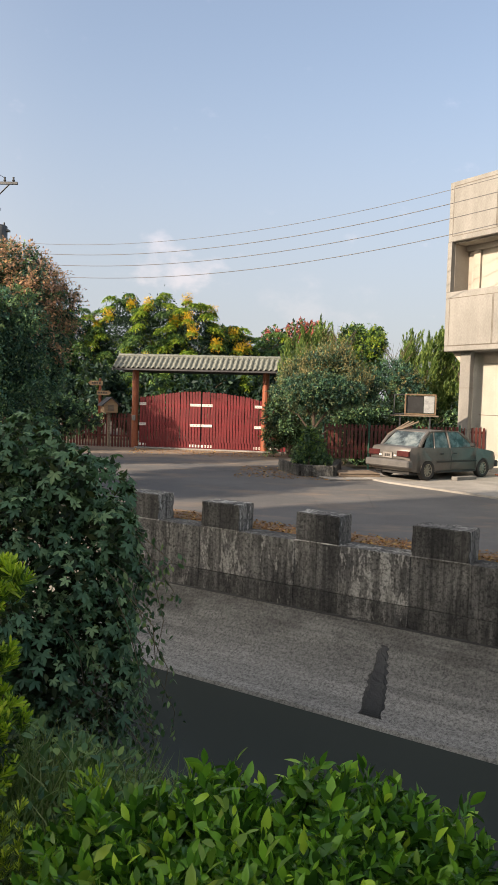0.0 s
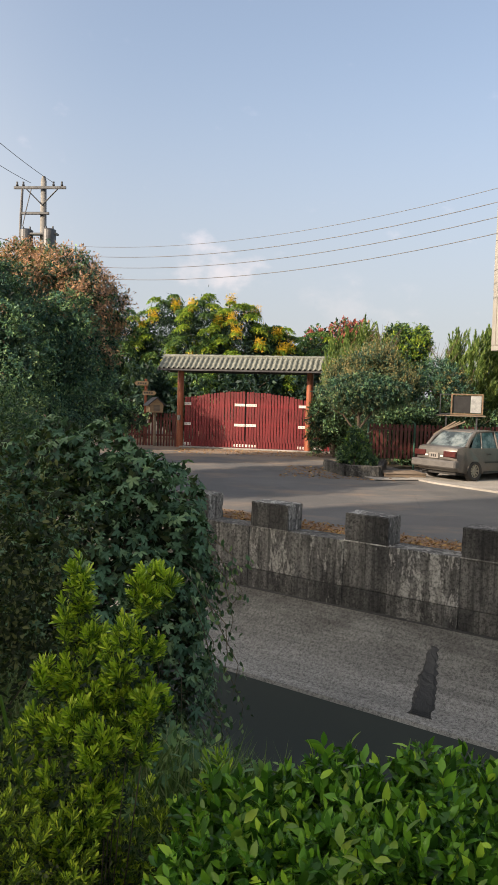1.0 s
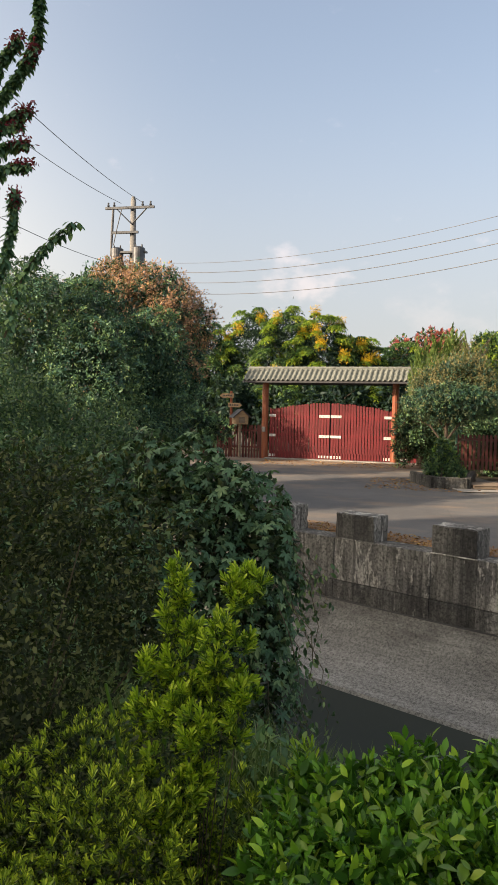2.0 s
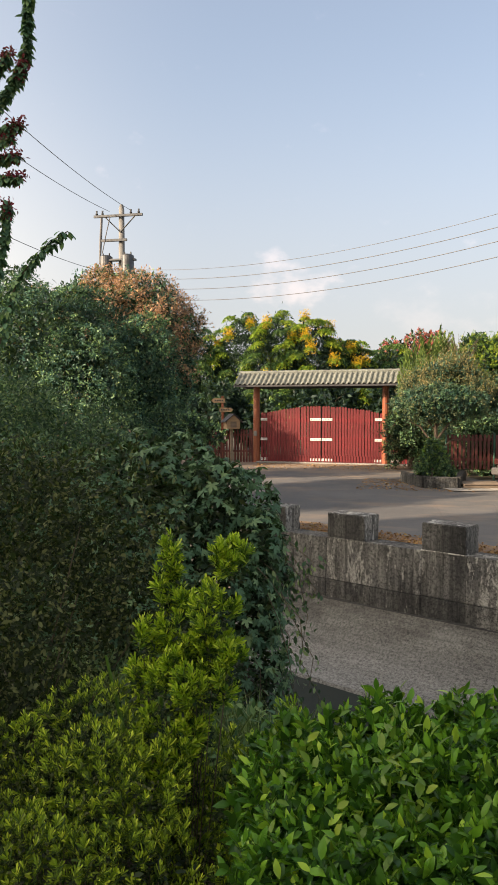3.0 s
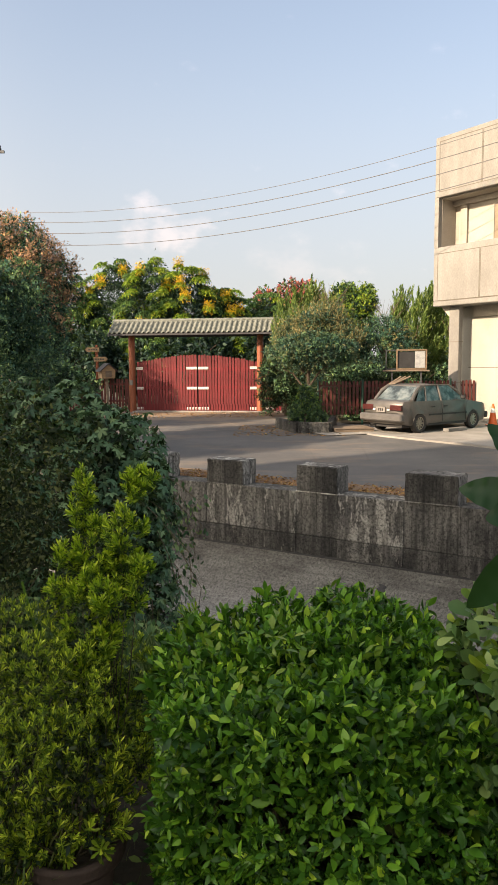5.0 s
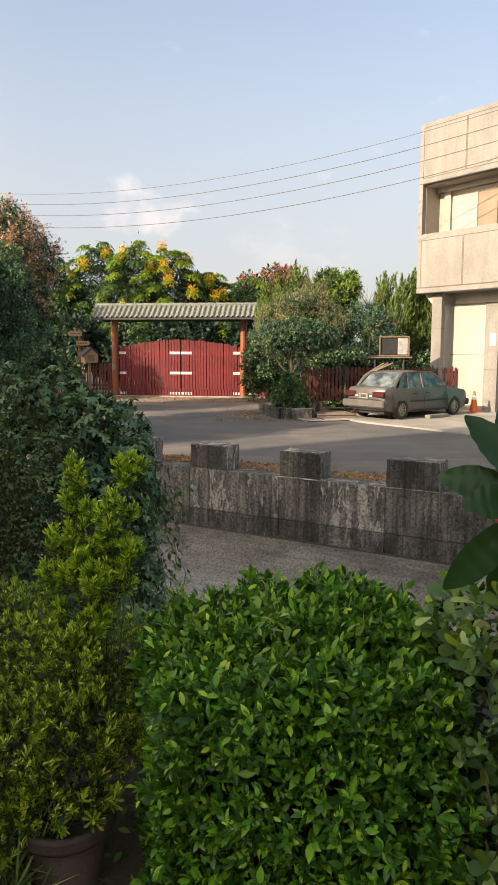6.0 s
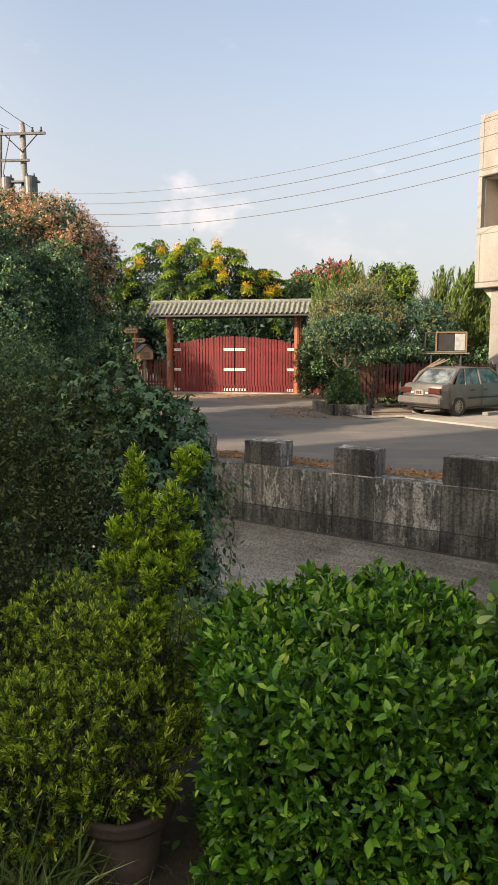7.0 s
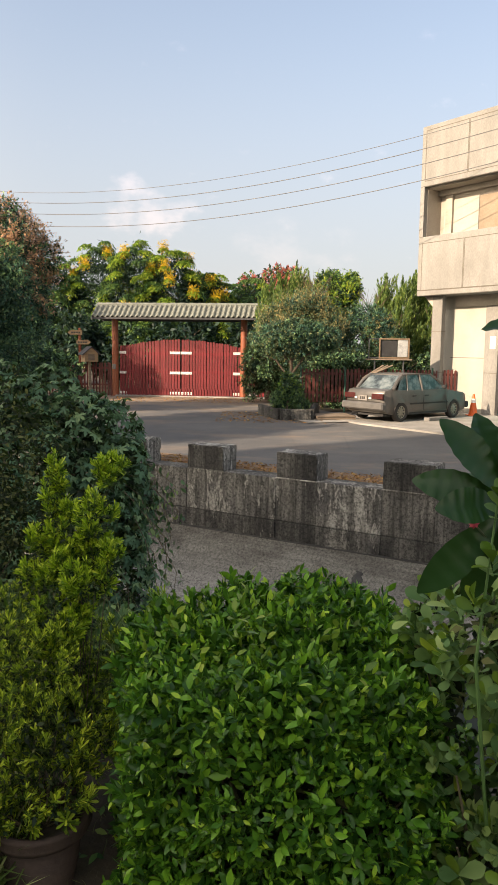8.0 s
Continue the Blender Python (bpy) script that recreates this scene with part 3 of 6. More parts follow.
def sprays(rng, blobs, n, m, length, size, shape, droop=0.5, shell=0.25, up=0.3):
    """Leafy twigs: n leaves in sprays of m along short drooping shoots that stand out of the blobs."""
    p, out = ball_points(rng, blobs, max(1, n // m), shell)
    k = len(p)
    way = unit(out + 0.5 * rng.normal(size=p.shape) + np.array((0, 0, up)))
    t = rng.random((k, m))
    ln = length * (0.5 + rng.random(k))[:, None]
    q = p[:, None] + way[:, None] * (ln * (t - 0.6))[..., None]
    q[..., 2] -= droop * ln * t * t
    q = (q + 0.07 * length * rng.normal(size=q.shape)).reshape(-1, 3)
    along = np.repeat(way, m, axis=0) * 0.8 + 0.65 * rng.normal(size=q.shape)
    along[:, 2] -= droop * t.ravel()
    face = np.repeat(out, m, axis=0) * 0.5 + np.array((0, 0, 0.6)) + 0.45 * rng.normal(size=q.shape)
    return leaves(shape, q, unit(along), unit(face), size * (0.6 + 0.8 * rng.random(len(q))))


def lumps(rng, cx, cy, cz, rx, ry, rz, n, small=0.35):
    """Smaller lumps spread over an ellipsoid, for an uneven outline."""
    out = [(cx, cy, cz, rx * 0.8, ry * 0.8, rz * 0.8)]
    for d in unit(rng.normal(size=(n, 3))):
        s = small * (0.6 + 0.8 * rng.random())
        out.append((cx + d[0] * rx * 0.82, cy + d[1] * ry * 0.82, cz + d[2] * rz * 0.82, rx * s, ry * s, rz * s))
    return out


def limbs(rng, height, spread, n, r0=0.12, base=0.3):
    """A tapered trunk that leans a little and forks into limbs."""
    top = Vector((rng.normal() * 0.15, rng.normal() * 0.15, height * 0.75))
    mid = Vector((rng.normal() * 0.1, rng.normal() * 0.1, height * 0.4))
    bm = tube([(0, 0, -0.05), (0, 0, height * 0.1), mid, top], [r0 * 1.35, r0, r0 * 0.75, r0 * 0.3], 8)
    for i in range(n):
        f = base + (1 - base) * (i + 0.5) / n
        start = Vector((0, 0, 0)).lerp(mid, min(f * 1.6, 1)).lerp(top, max(0, f - 0.5))
        a = i * 2.4 + rng.random()
        end = start + Vector((math.cos(a) * spread, math.sin(a) * spread, height * (0.15 + 0.2 * rng.random())))
        k = start.lerp(end, 0.5) + Vector((0, 0, 0.08 * height))
        tube([start, k, end], [r0 * 0.45, r0 * 0.3, r0 * 0.1], 6, bm)
    return bm


def plant(name, at, label, category, trunk_bm, crowns, group="", bark="bark"):
    """A tree or shrub: an empty at its foot, a trunk and its crown meshes (mesh, material, name, label)."""
    t = thing(name, pose(*at), label, category, group)
    part("trunk", trunk_bm, M[bark], t)
    for me, mat, nm, lb in crowns:
        part_mesh(nm, me, mat, t, lb)
    return t

# ---- ground, canal, road ----
def sheet(name, profile, s0, s1, material, label, category, frame_m, steps=1):
    """A profile of (across, height) carried along the canal."""
    bm = bmesh.new()
    rows = []
    for i in range(steps + 1):
        s = s0 + (s1 - s0) * i / steps
        rows.append([bm.verts.new((s, n, z)) for n, z in profile])
    for a, b in zip(rows, rows[1:]):
        for k in range(len(profile) - 1):
            bm.faces.new((a[k], b[k], b[k + 1], a[k + 1]))
    me = bpy.data.meshes.new(name)
    bm.to_mesh(me)
    bm.free()
    me.materials.append(material)
    ob = new(name, me)
    ob.matrix_world = frame_m
    return tagged(ob, label, category, kind="structure")


NEAR = 0.85
BANK = [(1.75, NEAR), (2.2, 0.55), (3.0, -0.1), (3.6, -1.0), (4.0, -2.5)]


def bank(x, y):
    """Height of the near bank at a place."""
    return np.interp(0.5 * np.asarray(x) + 0.866 * np.asarray(y), [b[0] for b in BANK], [b[1] for b in BANK])


sheet("ground", [(-1500, NEAR), *BANK, (8.0, -2.6), (10.3, -2.6), (10.4, -0.03), (1800, -0.03)], -1500, 1500, M["soil"], "bare brown earth of the two canal banks", "ground", CANAL)
sheet("water", [(3.6, -1.87), (9.6, -1.87)], -160, 160, M["water"], "still dark water in the canal", "water", CANAL)
# far bank: curved concrete slope with a toe kerb, then the upright wall
slope = [(8.0, -2.5), (8.6, -1.92), (8.64, -1.82), (8.78, -1.79)]
for i in range(1, 9):
    f = i / 8
    slope.append((8.78 + 1.2 * f ** 0.8, -1.79 + 0.81 * f ** 1.25))
slope += [(10.03, -0.975), (10.03, -1.1)]
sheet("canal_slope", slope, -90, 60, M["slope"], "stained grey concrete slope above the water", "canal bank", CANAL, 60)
# wall: slabs between upright joints, butted with a shadow gap
wall = thing("canal_wall", CANAL, "weather-stained upright concrete canal wall", "wall", kind="structure")
joints = [-90, -40, -14.6, -10.9, -9.0, -7.14, -6.37, -5.36, -4.62, -3.54, -2.72, -1.05, 2.0, 8, 60]
rng = np.random.default_rng(3)
for i, (a, b) in enumerate(zip(joints, joints[1:])):
    proud = 0.0 if i % 2 else 0.012
    part("slab", boxed(a + 0.001, 10.0 - proud, -0.662, b - 0.001, 10.42, 0.035 + 0.012 * rng.random(), 0.008), M["wall"], wall)
    part("footing", boxed(a + 0.001, 9.985 - proud, -1.02, b - 0.001, 10.42, -0.668, 0.006), M["foot"], wall)


# ragged open joint between the wall's footing and the slope
bm = bmesh.new()
rows = []
for i in range(241):
    q = -14.0 + 16.0 * i / 240
    t = 0.012 + 0.022 * rng.random() ** 2
    rows.append([bm.verts.new((q, 9.955, -0.992)), bm.verts.new((q, 9.962, -0.992 + t)), bm.verts.new((q, 9.99, -0.985 + t))])
for a, b in zip(rows, rows[1:]):
    for k in range(2):
        bm.faces.new((a[k], b[k], b[k + 1], a[k + 1]))
part("open_joint", bm, M["dark"], wall)


def parapet_block(s0, s1, top, seed):
    r = np.random.default_rng(seed)
    bm = boxed(s0, 10.0, 0.03, s1, 10.42, top)
    bmesh.ops.subdivide_edges(bm, edges=bm.edges, cuts=4, use_grid_fill=True)
    for v in bm.verts:
        edge = sum((abs(v.co.x - s0) < 0.01 or abs(v.co.x - s1) < 0.01, abs(v.co.y - 10) < 0.01 or abs(v.co.y - 10.42) < 0.01, abs(v.co.z - top) < 0.01))
        if v.co.z > 0.1:
            v.co += Vector(r.normal(size=3)) * (0.0015 + 0.0035 * (edge > 1))
    es = [e for e in bm.edges if e.is_manifold and e.calc_face_angle(0) > 1.0]
    bmesh.ops.bevel(bm, geom=es, offset=0.012, segments=2, affect="EDGES")
    me = bpy.data.meshes.new("parapet_block")
    bm.normal_update()
    # front faces take the dark tone, top, ends and back the pale one
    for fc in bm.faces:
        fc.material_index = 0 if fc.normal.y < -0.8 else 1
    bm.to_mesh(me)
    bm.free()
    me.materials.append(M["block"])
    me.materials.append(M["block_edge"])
    ob = new("parapet_block", me)
    ob.matrix_world = CANAL
    part("mortar_bed", boxed(s0 - 0.012, 9.985, 0.032, s1 + 0.012, 10.1, 0.05, 0.004), M["block_edge"], ob, "pale line of mortar")
    return tagged(ob, "weathered concrete parapet block on the canal wall, front dark, other faces paler", "concrete block", "parapet blocks")


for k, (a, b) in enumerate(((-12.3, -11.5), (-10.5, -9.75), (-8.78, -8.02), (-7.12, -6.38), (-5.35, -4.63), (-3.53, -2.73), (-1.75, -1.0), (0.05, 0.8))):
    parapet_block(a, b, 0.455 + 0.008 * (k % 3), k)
# outfall: a dark chute in the slope below a broken pipe mouth
chute = thing("outfall", CANAL, "dark wet outfall chute with a broken pipe mouth", "outfall")
bm = bmesh.new()
rr = np.random.default_rng(8)
rows = []
for i in range(23):
    f = 0.8 * (1 - i / 22)
    g = i / 22
    mid = -3.77 + 0.22 * g ** 1.4 + 0.008 * rr.normal()
    half = 0.04 + 0.17 * g ** 0.8
    lift = 0.006 if i else -0.02
    rows.append([bm.verts.new((mid + k * half + 0.012 * rr.normal() * (abs(k) > 0.5), 8.78 + 1.2 * f ** 0.8 - 0.01, -1.79 + 0.81 * f ** 1.25 + (lift + 0.008 * rr.random() if abs(k) < 0.9 else -0.01))) for k in (-1, -0.6, 0, 0.6, 1)])
for a, b in zip(rows, rows[1:]):
    for k in range(4):
        bm.faces.new((a[k], a[k + 1], b[k + 1], b[k]))
bmesh.ops.recalc_face_normals(bm, faces=bm.faces)
M["wet"] = surface("wet_moss", (0.008, 0.009, 0.008), (0.03, 0.03, 0.026), 5, 40, 0.5, bumps=0.8)
part("chute", bm, M["wet"], chute)
part("pipe_mouth", tube([(-3.77, 9.97, -1.13), (-3.775, 9.86, -1.165), (-3.77, 9.835, -1.17)], [0.035, 0.04, 0.03], 9), M["dark"], chute, "dark broken pipe mouth")

# road and yards beyond the wall
def flat(name, outline, z, material, label, category, m=Matrix(), kind="structure", thick=0.0):
    bm = bmesh.new()
    f = bm.faces.new([bm.verts.new((x, y, z)) for x, y in outline])
    bmesh.ops.recalc_face_normals(bm, faces=[f])
    if f.normal.z < 0:
        f.normal_flip()
    if thick:
        r = bmesh.ops.extrude_face_region(bm, geom=[f])
        bmesh.ops.translate(bm, vec=(0, 0, -thick), verts=[g for g in r["geom"] if isinstance(g, bmesh.types.BMVert)])
        bmesh.ops.recalc_face_normals(bm, faces=bm.faces)
    bmesh.ops.triangulate(bm, faces=[q for q in bm.faces if len(q.verts) > 4])
    me = bpy.data.meshes.new(name)
    bm.to_mesh(me)
    bm.free()
    me.materials.append(material)
    ob = new(name, me)
    ob.matrix_world = m
    return tagged(ob, label, category, kind=kind)


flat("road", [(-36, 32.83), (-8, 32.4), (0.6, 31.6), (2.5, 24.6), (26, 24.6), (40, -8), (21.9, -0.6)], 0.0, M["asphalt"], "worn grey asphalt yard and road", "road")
flat("apron", [(2.35, 21.7), (3.0, 20.35), (4.7, 18.2), (13.1, 7.0), (20.0, 12.2), (9.2, 27.0), (6.2, 26.2), (3.6, 23.6)], 0.05, M["apron"], "pale concrete apron in front of the building", "pavement", thick=0.06)
flat("garden_soil", [(0.75, 31.5), (2.4, 25.0), (9, 28.5), (9, 60), (-40, 60), (-40, 32.9), (-7, 32.2)], 0.004, M["soil"], "dark garden soil behind the gate", "ground")

flat("verge", [(-12.5, 10.42), (1.5, 10.42), (1.2, 10.9), (-1.4, 11.2), (-3.3, 10.95), (-5.1, 11.25), (-6.8, 11.0), (-8.3, 11.35), (-12.0, 11.1)], 0.02, M["grit"], "strip of brown dirt behind the canal wall", "verge", CANAL, thick=0.05)

# unseen plain slab, added behind the near bank to keep the low sun off the canal
HB = pose(-38.9, -11.7, 0, 0, 0, 35.3)
bm = boxed(-9, -75, 0.3, 0, -0.62, 30.0)
me = bpy.data.meshes.new("wall_behind")
bm.to_mesh(me)
bm.free()
me.materials.append(M["inner"])
ob = new("wall_behind", me)
ob.matrix_world = HB
tagged(ob, "unseen plain slab added behind the near bank to block the sun", "wall", kind="structure")

# ---- concrete building ----
house = thing("concrete_building", HOUSE, "two-storey beige concrete building with an open balcony", "building")
W, X0 = 14.0, 0.2
LIP, RAIL, OPEN, TOP = 3.95, 5.9, 7.53, 9.47
BACK, GROUND = 0.85, 0.95
part("balcony_slab", boxed(X0, 0.0, LIP, W, 1.6, LIP + 0.18, 0.02), M["facade"], house)
part("balcony_rail", boxed(X0, 0.0, LIP + 0.182, W, 0.16, RAIL, 0.02), M["facade"], house)
part("upper_wall", boxed(X0, 0.0, OPEN, W, 0.18, TOP, 0.02), M["facade"], house)
part("roof", boxed(X0, 0.18, OPEN + 0.1, W, 9, TOP - 0.5), M["facade"], house)
part("parapet", boxed(X0, 0.18, TOP - 0.5, X0 + 0.18, 9, TOP - 0.003, 0.01), M["facade"], house)
part("side_wall", boxed(X0 + 0.003, 0.18, LIP + 0.18, X0 + 0.18, 9, OPEN + 0.1), M["inner"], house)
part("corner_post", boxed(X0 + 0.002, 0.003, RAIL, X0 + 0.17, 0.18, OPEN), M["facade"], house)


# framed panels cut into the rail and the upper wall
def panel_frame(x0, x1, z0, z1, t=0.022):
    bm = bmesh.new()
    for a in ((x0, z0, x1, z0 + t), (x0, z1 - t, x1, z1), (x0, z0 + t, x0 + t, z1 - t), (x1 - t, z0 + t, x1, z1 - t)):
        box(bm, a[0], -0.004, a[1], a[2], 0.02, a[3])
    return bm


for i in range(7):
    a = X0 + 0.17 + 1.74 * i
    part("panel_groove", panel_frame(a, a + 1.725, LIP + 0.17, RAIL - 0.2), M["groove"], house)
    part("panel_groove", panel_frame(a, a + 1.725, OPEN + 0.17, TOP - 0.14), M["groove"], house)
part("balcony_ceiling", boxed(X0 + 0.18, 0.18, OPEN - 0.04, W, BACK, OPEN + 0.1), M["inner"], house)
part("back_wall", boxed(X0 + 0.18, BACK, LIP + 0.18, W, BACK + 0.2, OPEN + 0.1), M["inner"], house)
part("balcony_beam", boxed(X0 + 0.18, BACK - 0.14, OPEN - 0.22, W, BACK, OPEN - 0.04), M["inner"], house)
part("cream_panel", boxed(0.55, BACK - 0.02, LIP + 0.2, 0.67, BACK, OPEN - 0.4), M["cream"], house)
part("wall_pier", boxed(0.68, BACK - 0.1, LIP + 0.2, 0.94, BACK, OPEN - 0.22), M["inner"], house)
part("cream_panel", boxed(0.95, BACK - 0.02, LIP + 0.2, 1.97, BACK, OPEN - 0.4), M["cream"], house)
win = part("window", boxed(1.98, BACK - 0.05, 4.9, 5.2, BACK - 0.003, OPEN - 0.36), M["alu"], house, "bronze aluminium sliding window")
M["blind"] = surface("brown_blind", (0.20, 0.15, 0.10), (0.30, 0.23, 0.16), 2, 40, 0.6, bumps=0.05)
for i in range(4):
    part("pane", boxed(2.03 + 0.79 * i, BACK - 0.07, 4.96, 2.03 + 0.79 * i + 0.73, BACK - 0.05, OPEN - 0.42), M["blind"] if i in (0,) else M["glass"], win)
# ground floor, set back under the balcony
part("ground_wall", boxed(X0 + 0.2, GROUND, 0.0, W, GROUND + 0.2, LIP), M["cream"], house)
part("pillar", boxed(0.66, 0.3, 0.0, 1.08, 0.5, LIP, 0.015), M["facade"], house)
part("pillar_bracket", prism([(0.657, LIP - 0.35), (0.657, LIP - 0.003), (X0 + 0.1, LIP - 0.003)], 0.32, 0.48), M["inner"], house)
for z in (1.38, 2.75):
    part("joint", boxed(0.65, 0.296, z, 1.09, 0.51, z + 0.02), M["groove"], house)
part("side_wall", boxed(X0, GROUND, 0.0, X0 + 0.2, 9, LIP), M["facade"], house)
part("pilaster", boxed(2.41, GROUND - 0.06, 0.0, 2.94, GROUND, LIP - 0.35), M["facade"], house)
part("lintel", boxed(1.21, GROUND - 0.12, LIP - 0.36, W, GROUND, LIP), M["inner"], house)
part("joint", boxed(1.0, GROUND - 0.006, 1.88, 2.409, GROUND + 0.01, 1.9), M["groove"], house)
part("joint", boxed(2.41, GROUND - 0.066, 1.4, 2.94, GROUND - 0.05, 1.42), M["groove"], house)
sh = part("shutter", boxed(3.08, GROUND - 0.08, 0.0, 5.9, GROUND - 0.04, 3.0), M["teal"], house, "teal roller shutter")
for i in range(34):
    part("slat", boxed(3.1, GROUND - 0.105, 0.02 + 0.087 * i, 5.88, GROUND - 0.08, 0.1 + 0.087 * i, 0.008), M["teal"], sh)
part("door_frame", boxed(2.95, GROUND - 0.1, 0.0, 3.07, GROUND, 3.1), M["dark"], house)
nt_ = part("notice", boxed(2.62, GROUND - 0.075, 2.2, 2.84, GROUND - 0.061, 2.6), M["white"], house, "white paper notice")

# ---- red gate with a tiled roof ----
GL, GR = -2.83, 2.72   # post centres along the gate
gate = thing("gate", GATE, "red picket double gate closed under a tiled roof", "gate")


def log_post(x, y, h, r, seed, name="post"):
    g = np.random.default_rng(seed)
    zs = np.linspace(-0.02, h, 8)
    return part(name, tube([(x + g.normal() * 0.003, y, z) for z in zs], [r * (1.05 - 0.12 * z / h + g.normal() * 0.008) for z in zs], 12), M["log"], gate, "reddish peeled log post")


log_post(GL - 0.08, 0.0, 3.4, 0.15, 1)
log_post(GR + 0.0, 0.0, 3.4, 0.15, 2)
part("tie_beam", boxed(-3.7, -0.12, 3.28, 3.55, 0.12, 3.42, 0.01), M["beam"], gate)
part("eave_board", boxed(-3.72, -0.80, 3.28, 3.58, -0.76, 3.345), M["beam"], gate)
part("eave_board", boxed(-3.72, 0.76, 3.24, 3.58, 0.80, 3.36), M["beam"], gate)
part("roof_deck", prism([(-0.78, 3.34), (0.0, 3.86), (0.78, 3.34), (0.78, 3.30), (-0.78, 3.30)], -3.7, 3.57), M["beam"], gate).matrix_basis = Matrix(((0, 1, 0, 0), (1, 0, 0, 0), (0, 0, 1, 0), (0, 0, 0, 1)))
tile_w = 0.216
# one curved tile, shared by all
seg, ln = 6, 0.35


def tile_mesh():
    bm = bmesh.new()
    a, b = [], []
    for k in range(seg + 1):
        u = k / seg
        x = (u - 0.5) * tile_w
        z = 0.062 * math.sin(math.pi * min(1, u * 1.9)) if u < 0.526 else -0.02 * math.sin(math.pi * (u - 0.526) / 0.474)
        a.append(bm.verts.new((x, 0, z + 0.022)))
        b.append(bm.verts.new((x, ln, z)))
    lo = [bm.verts.new(v.co - Vector((0, 0, 0.022))) for v in a]
    for k in range(seg):
        bm.faces.new((a[k], a[k + 1], b[k + 1], b[k]))
        bm.faces.new((lo[k], lo[k + 1], a[k + 1], a[k]))
    me = bpy.data.meshes.new("tile")
    bm.to_mesh(me)
    bm.free()
    me.materials.append(M["tile"])
    for p in me.polygons:
        p.use_smooth = True
    return me


TILE = tile_mesh()
roof = part("roof", boxed(-3.68, -0.09, 3.84, 3.55, 0.09, 3.9, 0.01), M["tile"], gate, "weathered grey-green tiled roof")
pitch = math.atan2(0.52, 0.78)
for side in (1, -1):
    for i in range(34):
        for j in range(3):
            x = -3.58 + tile_w * i * 0.993
            d = -0.95 + 0.31 * j
            m = pose(0, 0, 3.90, 0, 0, 0 if side == 1 else 180) @ pose(x if side == 1 else -x, 0, 0, math.degrees(pitch), 0, 0) @ pose(0, d, 0.0)
            part_mesh("tile", TILE, None, roof, m=m)
for i in range(18):
    x = -3.66 + 0.402 * i
    part("ridge_tile", tube([(x, 0, 3.93), (x + 0.40, 0, 3.925)], [0.085, 0.078], 10), M["tile"], roof)
for x in (-3.68, 3.55):
    part("barge_board", prism([(-0.82, 3.24), (0, 3.8), (0.82, 3.24), (0.82, 3.36), (0, 3.92), (-0.82, 3.36)], x - 0.02, x + 0.02), M["tile"], gate).matrix_basis = Matrix(((0, 1, 0, 0), (1, 0, 0, 0), (0, 0, 1, 0), (0, 0, 0, 1)))


def picket(h, w=0.105, t=0.024):
    bm = prism([(-w / 2, 0), (w / 2, 0), (w / 2, h - w * 0.35), (w * 0.3, h - 0.012), (0, h), (-w * 0.3, h - 0.012), (-w / 2, h - w * 0.35)], -t / 2, t / 2)
    me = bpy.data.meshes.new("picket")
    bm.to_mesh(me)
    bm.free()
    me.materials.append(M["red"])
    return me


def leaf_of_gate(x0, x1, rise_left):
    n = 21
    lf = part("gate_leaf", boxed(x0, 0.03, 0.22, x1, 0.075, 0.32), M["red"], gate, "red picket gate leaf, shut")
    part("rail", boxed(x0, 0.03, 1.0, x1, 0.075, 1.12), M["red"], lf)
    part("rail", boxed(x0, 0.03, 1.78, x1, 0.075, 1.9), M["red"], lf)
    w = (x1 - x0) / n
    g = np.random.default_rng(int(abs(x0) * 10))
    for i in range(n):
        f = (i + 0.5) / n
        f = f if rise_left else 1 - f
        h = 2.10 + 0.30 * math.sin(f * math.pi / 2) + g.normal() * 0.008
        part_mesh("picket", picket(h, w - 0.024), None, lf, m=pose(x0 + w * (i + 0.5), 0, 0.06 + g.normal() * 0.008, 0, g.normal() * 0.25, 0))
        part_mesh("base_picket", picket(0.3, 0.05), None, lf, m=pose(x0 + w * (i + 0.5) + w / 2, -0.03, 0.05))
    for z in (0.1, 0.97, 1.83):
        for xa, xb in ((x0, x0 + 0.5), (x1 - 0.5, x1)):
            end = xa == x0
            near_mid = (end != rise_left)
            ww = 0.46 if near_mid else 0.3
            a, b = (xa, xa + ww) if end else (xb - ww, xb)
            hg = part("hinge", boxed(a, -0.03, z, b, -0.016, z + 0.11, 0.003), M["white"], lf, "white painted steel strap")
            for k in range(4):
                part("bolt", boxed(a + 0.05 + k * (ww - 0.1) / 3 - 0.01, -0.038, z + 0.045, a + 0.05 + k * (ww - 0.1) / 3 + 0.01, -0.03, z + 0.065), M["dark"], hg)
    return lf


leaf_of_gate(GL + 0.12, -0.02, True)
leaf_of_gate(0.02, GR - 0.14, False)
part("middle_gap", boxed(-0.03, 0.08, 0.1, 0.03, 0.1, 2.4), M["dark"], gate)
# wicket beside the gate
wk = part("wicket", boxed(GR + 0.16, 0.03, 0.25, 4.05, 0.07, 0.34), M["red"], gate, "red picket side door, shut")
part("rail", boxed(GR + 0.16, 0.03, 1.3, 4.05, 0.07, 1.4), M["red"], wk)
for i in range(10):
    part_mesh("picket", picket(1.75 + 0.02 * i, 0.1), None, wk, m=pose(GR + 0.22 + 0.125 * i, 0, 0.06))
part("hinge", boxed(GR + 0.2, -0.03, 0.12, GR + 0.6, -0.014, 0.2), M["white"], wk)
part("sill", boxed(GL, -0.35, 0.0, 4.1, 0.4, 0.05, 0.01), M["apron"], gate, "pale concrete gate sill")
part("lock_box", boxed(GL - 0.15, -0.23, 1.16, GL - 0.0, -0.15, 1.38, 0.01), M["pole"], gate, "grey metal box on the post")


